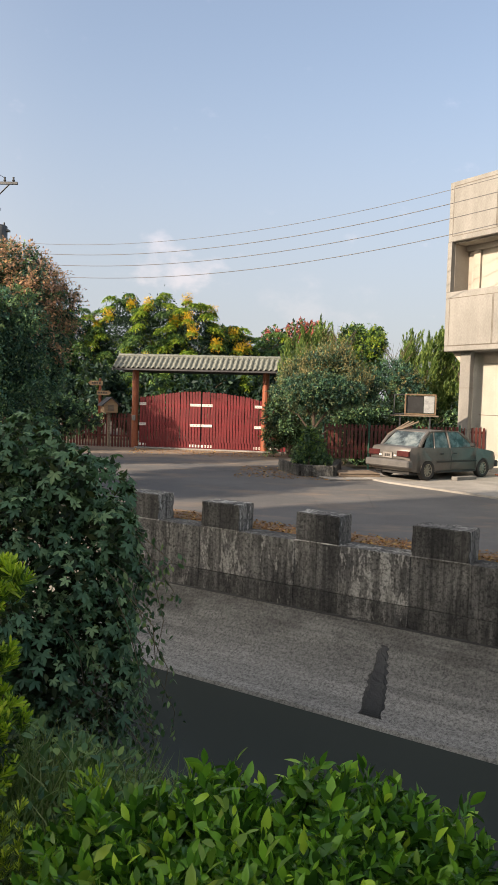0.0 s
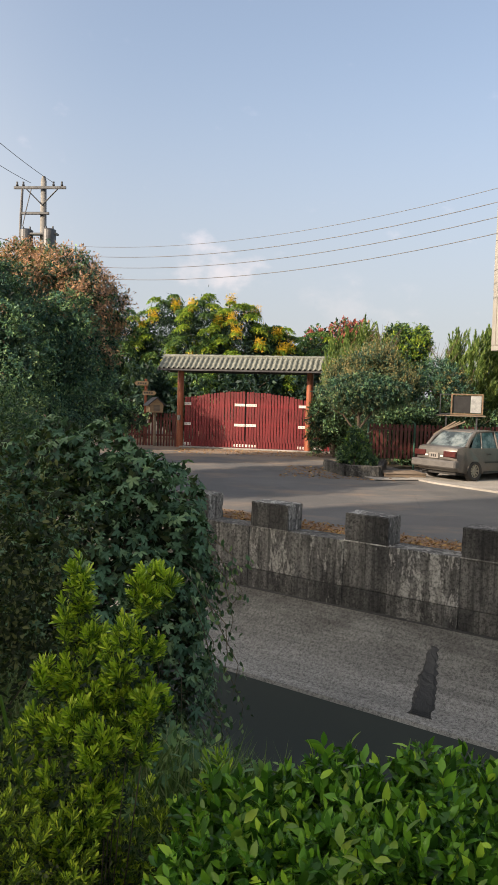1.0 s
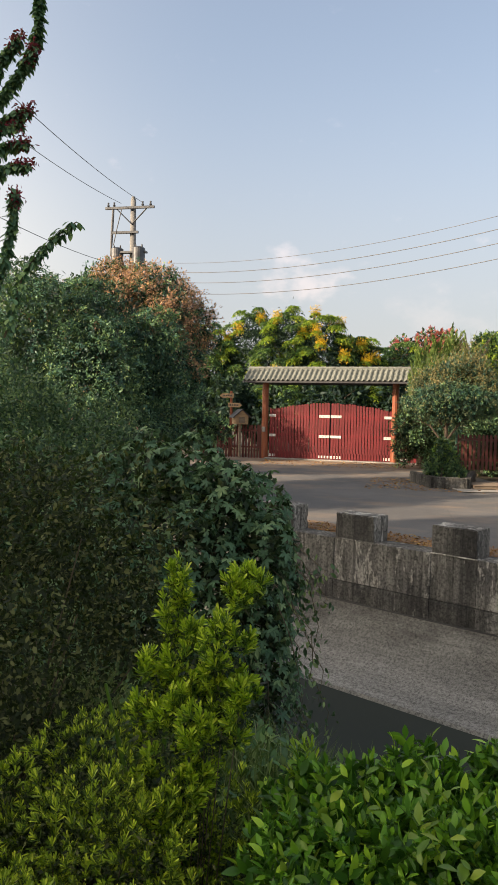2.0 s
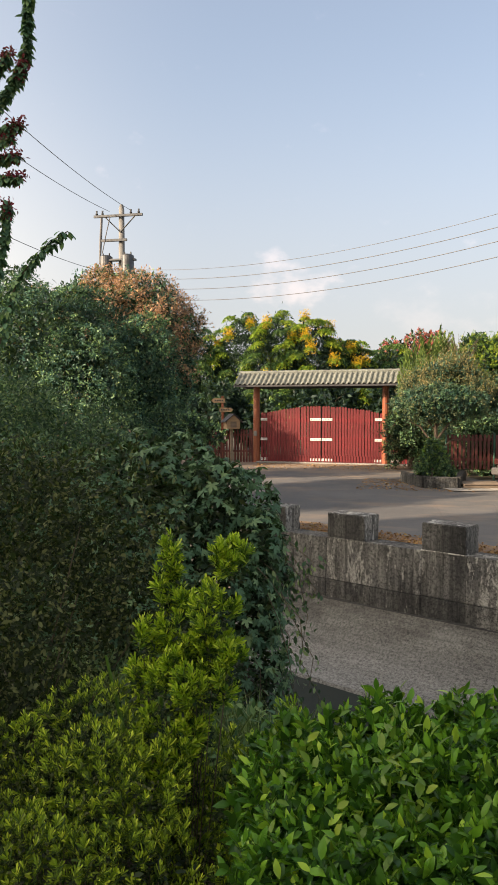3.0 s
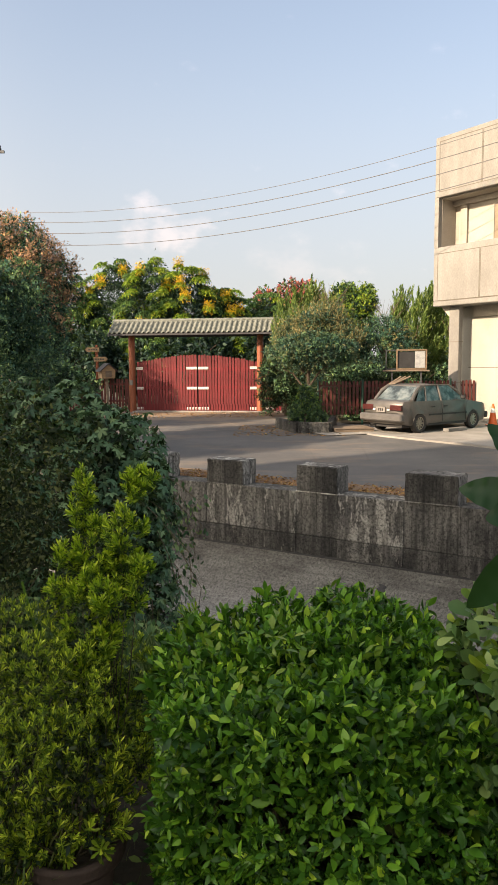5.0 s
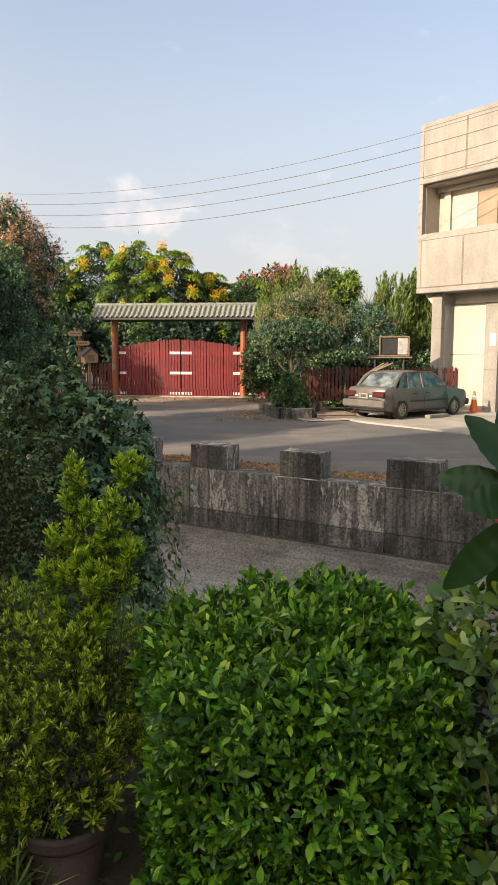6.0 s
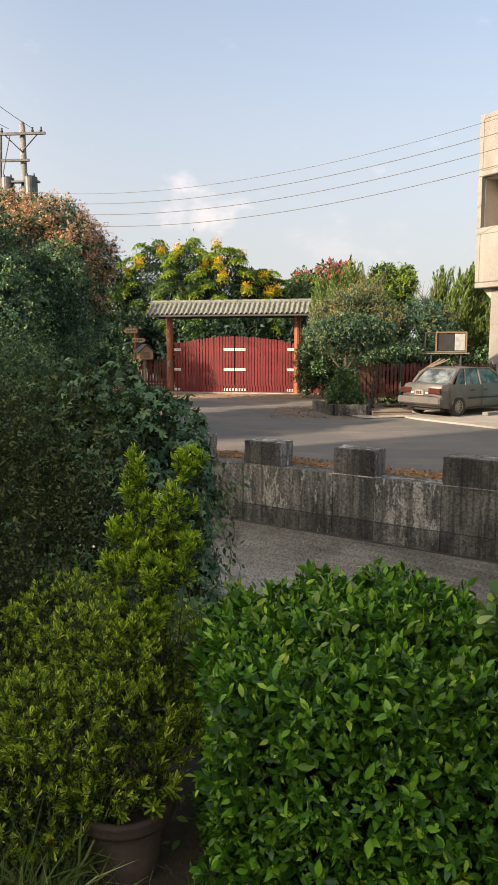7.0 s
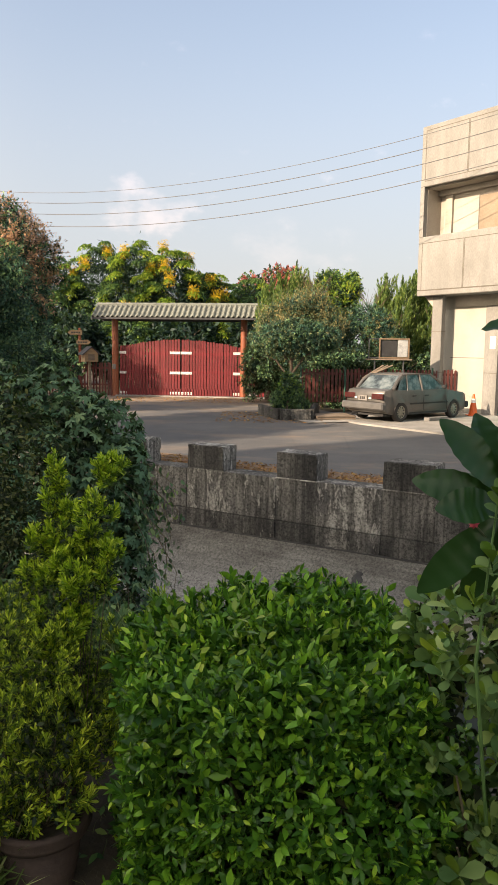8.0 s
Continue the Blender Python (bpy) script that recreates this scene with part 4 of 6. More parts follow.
def fence_run(name, m, length, h, n, label, mat="maroon", rails=(0.3, 0.8), post_every=0, post_mat="maroon"):
    f = thing(name, m, label, "fence")
    for z in rails:
        part("rail", boxed(0, 0.02, h * z, length, 0.055, h * z + 0.08), M[mat], f)
    w = length / n
    me = picket(h, w * 0.62, 0.02)
    me.materials[0] = M[mat]
    g = np.random.default_rng(n)
    for i in range(n):
        part_mesh("picket", me, None, f, m=pose(w * (i + 0.5), 0, g.normal() * 0.012, 0, g.normal() * 0.6, 0))
    k = 0.0
    while post_every and k <= length:
        part("post", cyl(bmesh.new(), (k, -0.07, -0.34), (k, -0.07, h + 0.06), 0.035, seg=8), M[post_mat], f)
        k += post_every
    return f


fence_run("picket_fence", GATE @ pose(-6.2, -0.1, 0.0), 3.2, 1.45, 24, "reddish-brown wooden picket fence beside the gate", "maroon")
fence_run("picket_fence", pose(1.42, 24.3, 0.35, 0, 0, 6), 5.4, 1.12, 42, "dark maroon picket fence on green steel posts", "maroon", (0.25, 0.82), 1.5, "greenpaint")

# signpost and bird house behind the left fence
sp = thing("signpost", GATE @ pose(-4.62, 0.35, 0), "wooden signpost with two pointed boards", "signpost")
part("post", boxed(-0.05, -0.05, -0.05, 0.05, 0.05, 2.92, 0.008), M["log"], sp)
for z, x0, x1, tip in ((2.62, -0.42, 0.14, -1), (2.2, -0.12, 0.42, 1)):
    pts = [(x0, z), (x1, z), (x1, z + 0.2), (x0, z + 0.2)]
    pts = [(x0 - 0.1, z + 0.1), (x0, z), (x1, z), (x1, z + 0.2), (x0, z + 0.2)] if tip < 0 else [(x0, z), (x1, z), (x1 + 0.1, z + 0.1), (x1, z + 0.2), (x0, z + 0.2)]
    bd = part("board", prism(pts, -0.09, -0.052), M["timber"], sp, "pale timber arrow board")
    for k in range(4):
        part("lettering", boxed(x0 + 0.07 + 0.11 * k, -0.095, z + 0.07, x0 + 0.14 + 0.11 * k, -0.09, z + 0.13), M["beam"], bd)
bh = thing("bird_house", GATE @ pose(-4.0, -0.2, 0, 0, 0, 38), "small wooden box with a pitched roof on a post", "letter box")
part("post", boxed(-0.05, -0.05, -0.05, 0.05, 0.05, 1.46), M["oldwood"], bh)
part("box", prism([(-0.3, 1.46), (0.3, 1.46), (0.3, 1.83), (0.0, 2.08), (-0.3, 1.83)], -0.25, 0.25), M["timber"], bh)
for s in (-1, 1):
    part("roof", prism([(0, 2.13), (s * 0.42, 1.78), (s * 0.42, 1.74), (0, 2.08)], -0.33, 0.33), M["beam"], bh, "grey pitched roof")
part("door", boxed(-0.14, -0.262, 1.52, 0.14, -0.25, 1.78), M["oldwood"], bh)

# ---- old saloon car ----
def arch(cx, r, z0, up=True, n=9):
    return [(cx + r * math.cos(math.pi * k / n), z0 + r * math.sin(math.pi * k / n)) for k in range(n + 1)]


car = thing("car", pose(4.66, 22.4, 0.05, 0, 0, 40), "old dusty grey-brown saloon car with faded paint", "car")
car.scale = (1, 1, 0.975)
WB, HW = 1.27, 0.81
out = [(-2.03, 0.36), (-2.06, 0.62), (-2.05, 0.84), (-1.98, 0.93), (-1.7, 0.955), (-1.5, 0.94), (0.75, 0.92), (1.0, 0.90), (1.75, 0.80), (1.95, 0.74), (2.02, 0.58), (2.02, 0.34), (1.95, 0.24)]
out += [(WB + 0.34, 0.22)] + arch(WB, 0.335, 0.27) + [(WB - 0.34, 0.2)]
out += [(-WB + 0.34, 0.2)] + arch(-WB, 0.335, 0.27) + [(-WB - 0.34, 0.22), (-1.95, 0.27)]
bm = prism(out, -HW, HW)
bmesh.ops.subdivide_edges(bm, edges=[e for e in bm.edges if abs(e.verts[0].co.y - e.verts[1].co.y) > 1], cuts=6)
for v in bm.verts:
    z, x = v.co.z, v.co.x
    k = 1 - 0.07 * max(0, (z - 0.55) / 0.4) ** 2 - 0.05 * max(0, (0.4 - z) / 0.2)
    k *= 1 - 0.10 * max(0, (abs(x) - 1.5) / 0.55) ** 2
    u = v.co.y / HW
    v.co.y *= k
    v.co.x -= math.copysign(0.10 * abs(u) ** 3 * max(0, (abs(x) - 1.6) / 0.45), x)
    if z > 0.7:
        v.co.z += 0.025 * (1 - u * u)
body = smooth(part("body", bm, M["car"], car))
mod = body.modifiers.new("bevel", "BEVEL")
mod.width, mod.segments, mod.limit_method, mod.angle_limit = 0.025, 2, "ANGLE", radians(40)


# dusty glass whose pale blue-grey patches paint in the sky's reflection
def car_glass_build(nt, b):
    n = tex(nt, "ShaderNodeTexNoise", Scale=3.2, Detail=6.0, Roughness=0.65)
    nt.links.new(ramp(nt, n.outputs["Fac"], [(0.42, (0.03, 0.04, 0.043)), (0.52, (0.09, 0.115, 0.12)), (0.64, (0.17, 0.2, 0.2))]), b.inputs["Base Color"])


M["carglass"] = node_mat("dusty_sky_car_glass", car_glass_build, 0.08)


def slab_quad(name, corners, mat, parent, t=0.02, label=""):
    """A thin panel from four corners."""
    c = [Vector(p) for p in corners]
    n = (c[1] - c[0]).cross(c[3] - c[0]).normalized() * t
    b2 = bmesh.new()
    a = [b2.verts.new(p) for p in c]
    d = [b2.verts.new(p - n) for p in c]
    b2.faces.new(a)
    b2.faces.new(d[::-1])
    for i in range(4):
        j = (i + 1) % 4
        b2.faces.new((a[j], a[i], d[i], d[j]))
    return part(name, b2, mat, parent, label)


M["plate"] = surface("grimy_plate", (0.17, 0.155, 0.14), (0.27, 0.25, 0.23), 6, 60, 0.6)
# roof skin, domed
bm = bmesh.new()
bmesh.ops.create_grid(bm, x_segments=10, y_segments=8, size=0.5)
for v in bm.verts:
    x, y = v.co.x * 2, v.co.y * 2
    v.co = Vector((-0.44 + 0.68 * x, y * (0.6 - 0.02 * x), 1.43 - 0.03 * y * y - 0.035 * x * x - 0.02 * max(0, abs(x) - 0.7)))
r = bmesh.ops.extrude_face_region(bm, geom=bm.faces[:])
bmesh.ops.translate(bm, vec=(0, 0, -0.035), verts=[g for g in r["geom"] if isinstance(g, bmesh.types.BMVert)])
bmesh.ops.recalc_face_normals(bm, faces=bm.faces)
smooth(part("roof", bm, M["car"], car))
for s in (-1, 1):
    for name, pts, rr in (("front_pillar", [(0.92, 0.75, 0.9), (0.55, 0.68, 1.2), (0.24, 0.6, 1.385)], 0.032),
                          ("centre_pillar", [(-0.28, 0.755, 0.9), (-0.3, 0.69, 1.17), (-0.32, 0.615, 1.39)], 0.032),
                          ("rear_pillar", [(-1.56, 0.7, 0.94), (-1.36, 0.66, 1.18), (-1.08, 0.595, 1.375)], 0.055),
                          ("quarter_bar", [(-0.98, 0.75, 0.92), (-0.93, 0.68, 1.18), (-0.88, 0.61, 1.37)], 0.022)):
        part(name, tube([(x, s * y, z) for x, y, z in pts], [rr] * 3, 8), M["car"], car)
    part("drip_rail", tube([(0.24, s * 0.605, 1.385), (-0.4, s * 0.625, 1.41), (-1.12, s * 0.6, 1.375)], [0.018] * 3, 6), M["car"], car)
    for x0, x1, t0, t1 in ((-0.26, 0.84, -0.3, 0.22), (-0.95, -0.32, -0.87, -0.36), (-1.42, -1.01, -1.1, -0.92)):
        q = [(x0, s * 0.745, 0.93), (x1, s * 0.745, 0.93), (t1, s * 0.61, 1.37), (t0, s * 0.61, 1.37)]
        slab_quad("side_window", q if s < 0 else q[::-1], M["carglass"], car, 0.006)
    part("door_gap", boxed(-0.285, s * 0.806 - 0.006, 0.3, -0.275, s * 0.806 + 0.006, 0.9), M["dark"], car)
    part("door_gap", boxed(0.86, s * 0.800 - 0.006, 0.3, 0.87, s * 0.800 + 0.006, 0.88), M["dark"], car)
    part("rub_strip", boxed(-0.9, s * 0.812 - 0.012, 0.5, 0.9, s * 0.812 + 0.012, 0.545, 0.006), M["dark"], car)
    part("sill_trim", boxed(-0.9, s * 0.78 - 0.012, 0.2, 0.9, s * 0.78 + 0.012, 0.26, 0.006), M["dark"], car)
    for hx in (-0.2, -0.78):
        part("door_handle", boxed(hx, s * 0.80 - 0.02, 0.74, hx + 0.15, s * 0.80 + 0.02, 0.775, 0.008), M["dark"], car)
    part("mirror", boxed(0.56, s * 0.87 - 0.08, 0.95, 0.66, s * 0.87 + 0.08, 1.06, 0.025), M["dark"], car)
    part("tail_lamp", boxed(-2.065, s * 0.53 - 0.21, 0.68, -1.98, s * 0.53 + 0.21, 0.84, 0.012), M["lamp"], car, "dark red tail lamp")
    part("reversing_lamp", boxed(-2.075, s * 0.27 - 0.05, 0.67, -2.0, s * 0.27 + 0.05, 0.72, 0.006), M["white"], car)
slab_quad("rear_window", [(-1.56, 0.62, 0.965), (-1.56, -0.62, 0.965), (-1.1, -0.54, 1.38), (-1.1, 0.54, 1.38)], M["carglass"], car, 0.008)
slab_quad("windscreen", [(0.88, -0.66, 0.93), (0.88, 0.66, 0.93), (0.26, 0.54, 1.385), (0.26, -0.54, 1.385)], M["carglass"], car, 0.008)
for y in (-0.4, 0.4):
    part("seat", boxed(-0.35, y - 0.24, 0.5, -0.15, y + 0.24, 1.12, 0.06), M["dark"], car)
part("rear_bumper", boxed(-2.14, -0.80, 0.36, -1.93, 0.80, 0.58, 0.04), M["bumper"], car, "scuffed grey plastic bumper")
part("front_bumper", boxed(1.92, -0.76, 0.3, 2.08, 0.76, 0.5, 0.03), M["dark"], car, "broken dark front bumper")
pl = part("number_plate", boxed(-2.085, -0.17, 0.62, -2.06, 0.17, 0.78, 0.004), M["plate"], car, "grimy white plate")
for k in range(3):
    part("plate_mark", boxed(-2.09, -0.09 + 0.07 * k, 0.66, -2.084, -0.045 + 0.07 * k, 0.74), M["dark"], pl)
part("boot_line", boxed(-2.06, -0.62, 0.60, -2.04, 0.62, 0.61), M["dark"], car)
part("exhaust", tube([(-1.7, 0.4, 0.22), (-2.12, 0.4, 0.2)], [0.025, 0.025], 8), M["steel"], car)
part("underbody", boxed(-1.85, -0.6, 0.17, 1.85, 0.6, 0.3), M["dark"], car)


def wheel(x, y):
    s = math.copysign(1, y)
    w = part("wheel", boxed(x - 0.03, y - s * 0.1 - 0.03, 0.25, x + 0.03, y - s * 0.1 + 0.03, 0.31), M["dark"], car)
    bm = bmesh.new()
    prof = [(0.19, 0.085), (0.27, 0.09), (0.287, 0.06), (0.287, -0.06), (0.27, -0.09), (0.19, -0.085)]
    ring = []
    for k in range(28):
        a = k * math.tau / 28
        ring.append([bm.verts.new((x + r * math.cos(a), y + q, 0.285 + r * math.sin(a))) for r, q in prof])
    for k in range(28):
        a, b = ring[k], ring[(k + 1) % 28]
        for i in range(6):
            bm.faces.new((a[i], b[i], b[(i + 1) % 6], a[(i + 1) % 6]))
    bmesh.ops.recalc_face_normals(bm, faces=bm.faces)
    smooth(part("tyre", bm, M["rubber"], w))
    part("rim", cyl(bmesh.new(), (x, y - s * 0.05, 0.285), (x, y + s * 0.03, 0.285), 0.19, 0.19, 24), M["dark"], w)
    bm = bmesh.new()
    for k in range(10):
        a = k * math.tau / 10
        b2 = boxed(0.05, -0.012, -0.022, 0.18, 0.012, 0.022, 0.006)
        bmesh.ops.transform(b2, matrix=Matrix.Translation((x, y + s * 0.04, 0.285)) @ Matrix.Rotation(a, 4, "Y"), verts=b2.verts)
        tmp = bpy.data.meshes.new("t")
        b2.to_mesh(tmp)
        b2.free()
        bm.from_mesh(tmp)
        bpy.data.meshes.remove(tmp)
    cyl(bm, (x, y + s * 0.02, 0.285), (x, y + s * 0.065, 0.285), 0.06, 0.05, 12)
    part("spokes", bm, M["rim"], w, "ten-spoke dull alloy wheel")
    bm = bmesh.new()
    ro = [[bm.verts.new((x + r * math.cos(k * math.tau / 28), y + s * q, 0.285 + r * math.sin(k * math.tau / 28))) for r, q in ((0.19, 0.03), (0.195, 0.065), (0.172, 0.055))] for k in range(28)]
    for k in range(28):
        a, b = ro[k], ro[(k + 1) % 28]
        for i in range(2):
            bm.faces.new((a[i], b[i], b[i + 1], a[i + 1]))
    part("rim_lip", bm, M["rim"], w)


for x in (WB, -WB):
    for y in (0.71, -0.71):
        wheel(x, y)

# pallet, cement sheet, cone, planter, notice frame
pal = thing("pallet", pose(2.25, 21.9, 0.03, 0, 0, 12), "weathered wooden pallet lying on the ground", "pallet")
for k in range(7):
    part("board", boxed(-0.6, -0.55 + 0.162 * k, 0.105, 0.6, -0.55 + 0.162 * k + 0.12, 0.125, 0.003), M["oldwood"], pal)
for y in (-0.52, 0, 0.46):
    part("bearer", boxed(-0.6, y, 0.022, 0.6, y + 0.08, 0.103), M["oldwood"], pal)
for x in (-0.58, 0, 0.5):
    part("board", boxed(x, -0.55, 0.0, x + 0.1, 0.55, 0.02), M["oldwood"], pal)
bd = new("plywood_sheet", None)
bd.matrix_world = pose(2.0, 21.3, 0.02, 0, 0, 20)
tagged(bd, "pale plywood sheet lying on the asphalt", "plywood sheet")
part("panel", boxed(-0.75, -0.5, 0.0, 0.7, 0.35, 0.018), M["apron"], bd)
cone = thing("traffic_cone", pose(6.95, 23.35, 0.05), "orange traffic cone with a white band", "traffic cone")
part("base", boxed(-0.19, -0.19, 0, 0.19, 0.19, 0.03, 0.01), M["orange"], cone)
part("body", cyl(bmesh.new(), (0, 0, 0.03), (0, 0, 0.70), 0.145, 0.03, 20), M["orange"], cone)
part("band", cyl(bmesh.new(), (0, 0, 0.42), (0, 0, 0.55), 0.083, 0.058, 20), M["white"], cone, "white reflective band")
plank = thing("plank_pile", pose(5.35, 21.6, 0.05, 0, 0, 40), "low stack of grey blocks beside the car", "blocks")
part("block", boxed(-0.45, -0.1, 0, 0.45, 0.1, 0.1, 0.01), M["pole"], plank)

planter = thing("planter", pose(0.85, 22.6, 0, 0, 0, 0), "low rough concrete planter bed", "planter")
for pts in (((-0.75, 0.7, -0.15, -1.1)), ((-0.15, -1.1, 0.75, -1.25)), ((0.75, -1.25, 1.1, 1.6))):
    a, b = Vector((pts[0], pts[1], 0)), Vector((pts[2], pts[3], 0))
    d = b - a
    k = boxed(0, -0.09, -0.02, d.length, 0.09, 0.33, 0.015)
    bmesh.ops.subdivide_edges(k, edges=k.edges, cuts=5, use_grid_fill=True)
    g = np.random.default_rng(int(100 * d.length))
    for v in k.verts:
        v.co += Vector(g.normal(size=3)) * 0.007
    bmesh.ops.transform(k, matrix=Matrix.Translation(a) @ Matrix.Rotation(math.atan2(d.y, d.x), 4, "Z"), verts=k.verts)
    part("kerb", k, M["foot"], planter)
k = bmesh.new()
k.faces.new([k.verts.new(p) for p in ((-0.75, 0.7, 0.26), (-0.15, -1.1, 0.26), (0.75, -1.25, 0.26), (1.1, 1.6, 0.26), (0.6, 3, 0.26))])
part("soil", k, M["soil"], planter)

nf = thing("notice_frame", pose(4.27, 23.9, 0, 0, 0, -6), "empty wooden window frame standing on two posts", "window frame")
M["framewood"] = surface("brown_frame_wood", (0.13, 0.085, 0.05), (0.24, 0.16, 0.095), 4, 40, 0.7, stretch=(1, 6, 6))
for x in (-0.45, 0.48):
    part("post", boxed(x - 0.025, -0.025, 0, x + 0.025, 0.025, 1.85, 0.004), M["steel"], nf)
fr = part("frame", boxed(-0.32, -0.04, 1.84, 0.66, 0.04, 1.885, 0.004), M["framewood"], nf, "brown timber frame")
part("top_rail", boxed(-0.32, -0.04, 2.455, 0.66, 0.04, 2.50, 0.004), M["framewood"], fr)
for x in (-0.32, 0.615):
    part("upright", boxed(x, -0.04, 1.886, x + 0.045, 0.04, 2.454, 0.004), M["framewood"], fr)
wing = part("side_frame", boxed(-0.66, -0.02, 1.85, -0.325, 0.02, 1.88, 0.003), M["steel"], nf, "thin grey metal side frame")
part("top_rail", boxed(-0.66, -0.02, 2.46, -0.325, 0.02, 2.49, 0.003), M["steel"], wing)
part("upright", boxed(-0.66, -0.02, 1.881, -0.63, 0.02, 2.459, 0.003), M["steel"], wing)
part("sheet", boxed(0.28, -0.012, 1.905, 0.598, 0.0, 2.435), M["sheet"], nf, "torn pale plastic sheet")
part("back_panel", boxed(-0.26, 0.01, 1.905, 0.27, 0.02, 2.435), M["dark"], nf)
part("shelf", boxed(-0.75, -0.12, 1.79, 0.75, 0.12, 1.83, 0.004), M["oldwood"], nf)
ld = thing("leaning_boards", pose(3.8, 23.6, 0.0), "grey boards leaning on the fence", "boards")
for k in range(3):
    part("board", tube([(-0.4 + 0.12 * k, 0.0, 1.2 + 0.05 * k), (0.3 + 0.15 * k, 0.25, 1.62)], [0.03, 0.03], 4), M["oldwood"], ld)
part("prop", boxed(-0.3, 0.0, 0, -0.26, 0.04, 1.3), M["oldwood"], ld)

# ---- utility pole and wires ----
up = thing("utility_pole", pose(-13.4, 34.0, 0), "concrete utility pole with crossarm and transformers", "utility pole")
smooth(part("mast", tube([(0, 0, 0), (0, 0, 6), (0, 0, 12.05)], [0.22, 0.18, 0.13], 14), M["pole"], up))
part("cap", cyl(bmesh.new(), (0, 0, 12.05), (0, 0, 12.25), 0.13, 0.08, 12), M["pole"], up)
part("crossarm", boxed(-1.35, -0.25, 11.62, 1.15, -0.15, 11.74, 0.01), M["steel"], up)
part("crossarm", boxed(-1.0, -0.25, 10.45, 0.35, -0.15, 10.57, 0.01), M["steel"], up)
for x in (-0.75, 0.75):
    part("brace", tube([(x, -0.2, 11.62), (0, -0.16, 10.9)], [0.03, 0.03], 6), M["steel"], up)
part("drop_cable", tube([(-0.95, -0.2, 11.6), (-1.0, -0.2, 10.6), (-1.05, -0.2, 9.4)], [0.06, 0.07, 0.05], 8), M["cable"], up)
part("drop_cable", tube([(-0.5, -0.25, 11.6), (-0.75, -0.25, 10.6), (-0.9, -0.25, 9.9)], [0.025] * 3, 6), M["cable"], up)
for x in (-1.2, -0.9, 0.55, 0.95):
    part("insulator", tube([(x, -0.2, 11.74), (x, -0.2, 11.8), (x, -0.2, 11.86), (x, -0.2, 11.95)], [0.04, 0.07, 0.04, 0.05], 10), M["steel"], up)
for x, y in ((-0.72, -0.2), (0.42, -0.3)):
    tr = part("transformer", tube([(x, y, 8.75), (x, y, 8.8), (x, y, 9.72), (x, y, 9.78)], [0.26, 0.3, 0.3, 0.2], 18), M["steel"], up, "grey pole-mounted transformer can")
    for k in (-0.16, 0.16):
        part("bushing", tube([(x + k, y, 9.76), (x + k, y, 9.9)], [0.05, 0.03], 8), M["dark"], tr)
part("bracket", boxed(-0.9, -0.4, 9.5, 0.8, -0.1, 9.58), M["steel"], up)


def wire(name, pts, r=0.014):
    me = bpy.data.meshes.new(name)
    bm = tube(pts, [r] * len(pts), 5)
    bm.to_mesh(me)
    bm.free()
    me.materials.append(M["cable"])
    return tagged(new(name, me), "thin dark overhead wire sagging between poles", "wire", "overhead wires")


for off in (0.0, -0.42, -0.87, -1.36):
    pts = []
    for k in range(41):
        f = k / 40 * 1.12
        pts.append((-13.25 + 27.25 * f, 33.8 - 17 * f, 9.12 - 5.44 * f + 6.74 * f * f + off * (1 - 0.06 * f)))
    wire("overhead_wire", pts, 0.009 if off == 0 else 0.012)
for x0, z0, x1, z1, sag in ((-13.95, 11.9, -8.6, 11.8, 1.6), (-12.85, 11.9, -7.2, 11.9, 1.5), (-14.2, 9.0, -8.4, 9.6, 1.6)):
    wire("overhead_wire", [(x0 + (x1 - x0) * f, 33.8 - 44 * f, z0 + (z1 - z0) * f - sag * 4 * f * (1 - f)) for f in np.linspace(0, 1, 30)], 0.012)

# ---- trees and shrubs beyond the canal ----
rng = np.random.default_rng(11)
NARROW2 = (np.array([(0, 0, 0), (-0.15, 0.45, 0.04), (0, 1, -0.16), (0.15, 0.45, 0.04)], float), [(0, 1, 2, 3)])


def shifted(blobs, x, y):
    return [(b[0] - x, b[1] - y, *b[2:]) for b in blobs]


def tree(name, x, y, blobs, mats, label, category="tree", n=9000, size=0.16, shape=LEAF_LITE, trunk_h=None, spread=1.0, r0=0.12, group="", droop=0.3, shell=0.4, z0=0.0, limb_n=7, spray=(14, 0.35), up=0.3):
    """mats: (material, share of the leaves, which lumps: all, high or low, name)."""
    local = shifted(blobs, x, y)
    h = trunk_h or max(b[2] + b[5] * 0.6 for b in blobs) - z0
    crowns = []
    zs = np.array([b[2] for b in local])
    for mat, share, where, nm in mats:
        use = local
        if where == "high":
            use = [b for b in local if b[2] >= np.median(zs)]
        elif where == "some":
            use = [b for i, b in enumerate(local) if i % 3 == 1]
        elif where == "few":
            use = [b for i, b in enumerate(local) if i % 5 == 2]
        use = [(b[0], b[1], b[2] - z0, *b[3:]) for b in use]
        if where in ("some", "few", "high"):
            use = [(*b[:3], b[3] * 1.03, b[4] * 1.03, b[5] * 1.03) for b in use]
        crowns.append((sprays(rng, use, int(n * share), spray[0], spray[1], size, shape, droop, shell if where == "all" else 0.22, up), L[mat], nm, ""))
    # dark core leaves put shade between the sprays by colour
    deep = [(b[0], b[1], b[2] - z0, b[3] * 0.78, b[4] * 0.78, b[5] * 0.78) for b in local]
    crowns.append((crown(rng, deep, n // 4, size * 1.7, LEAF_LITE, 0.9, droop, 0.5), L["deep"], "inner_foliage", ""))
    return plant(name, (x, y, z0), label, category, limbs(rng, h, spread, limb_n, r0), crowns, group)


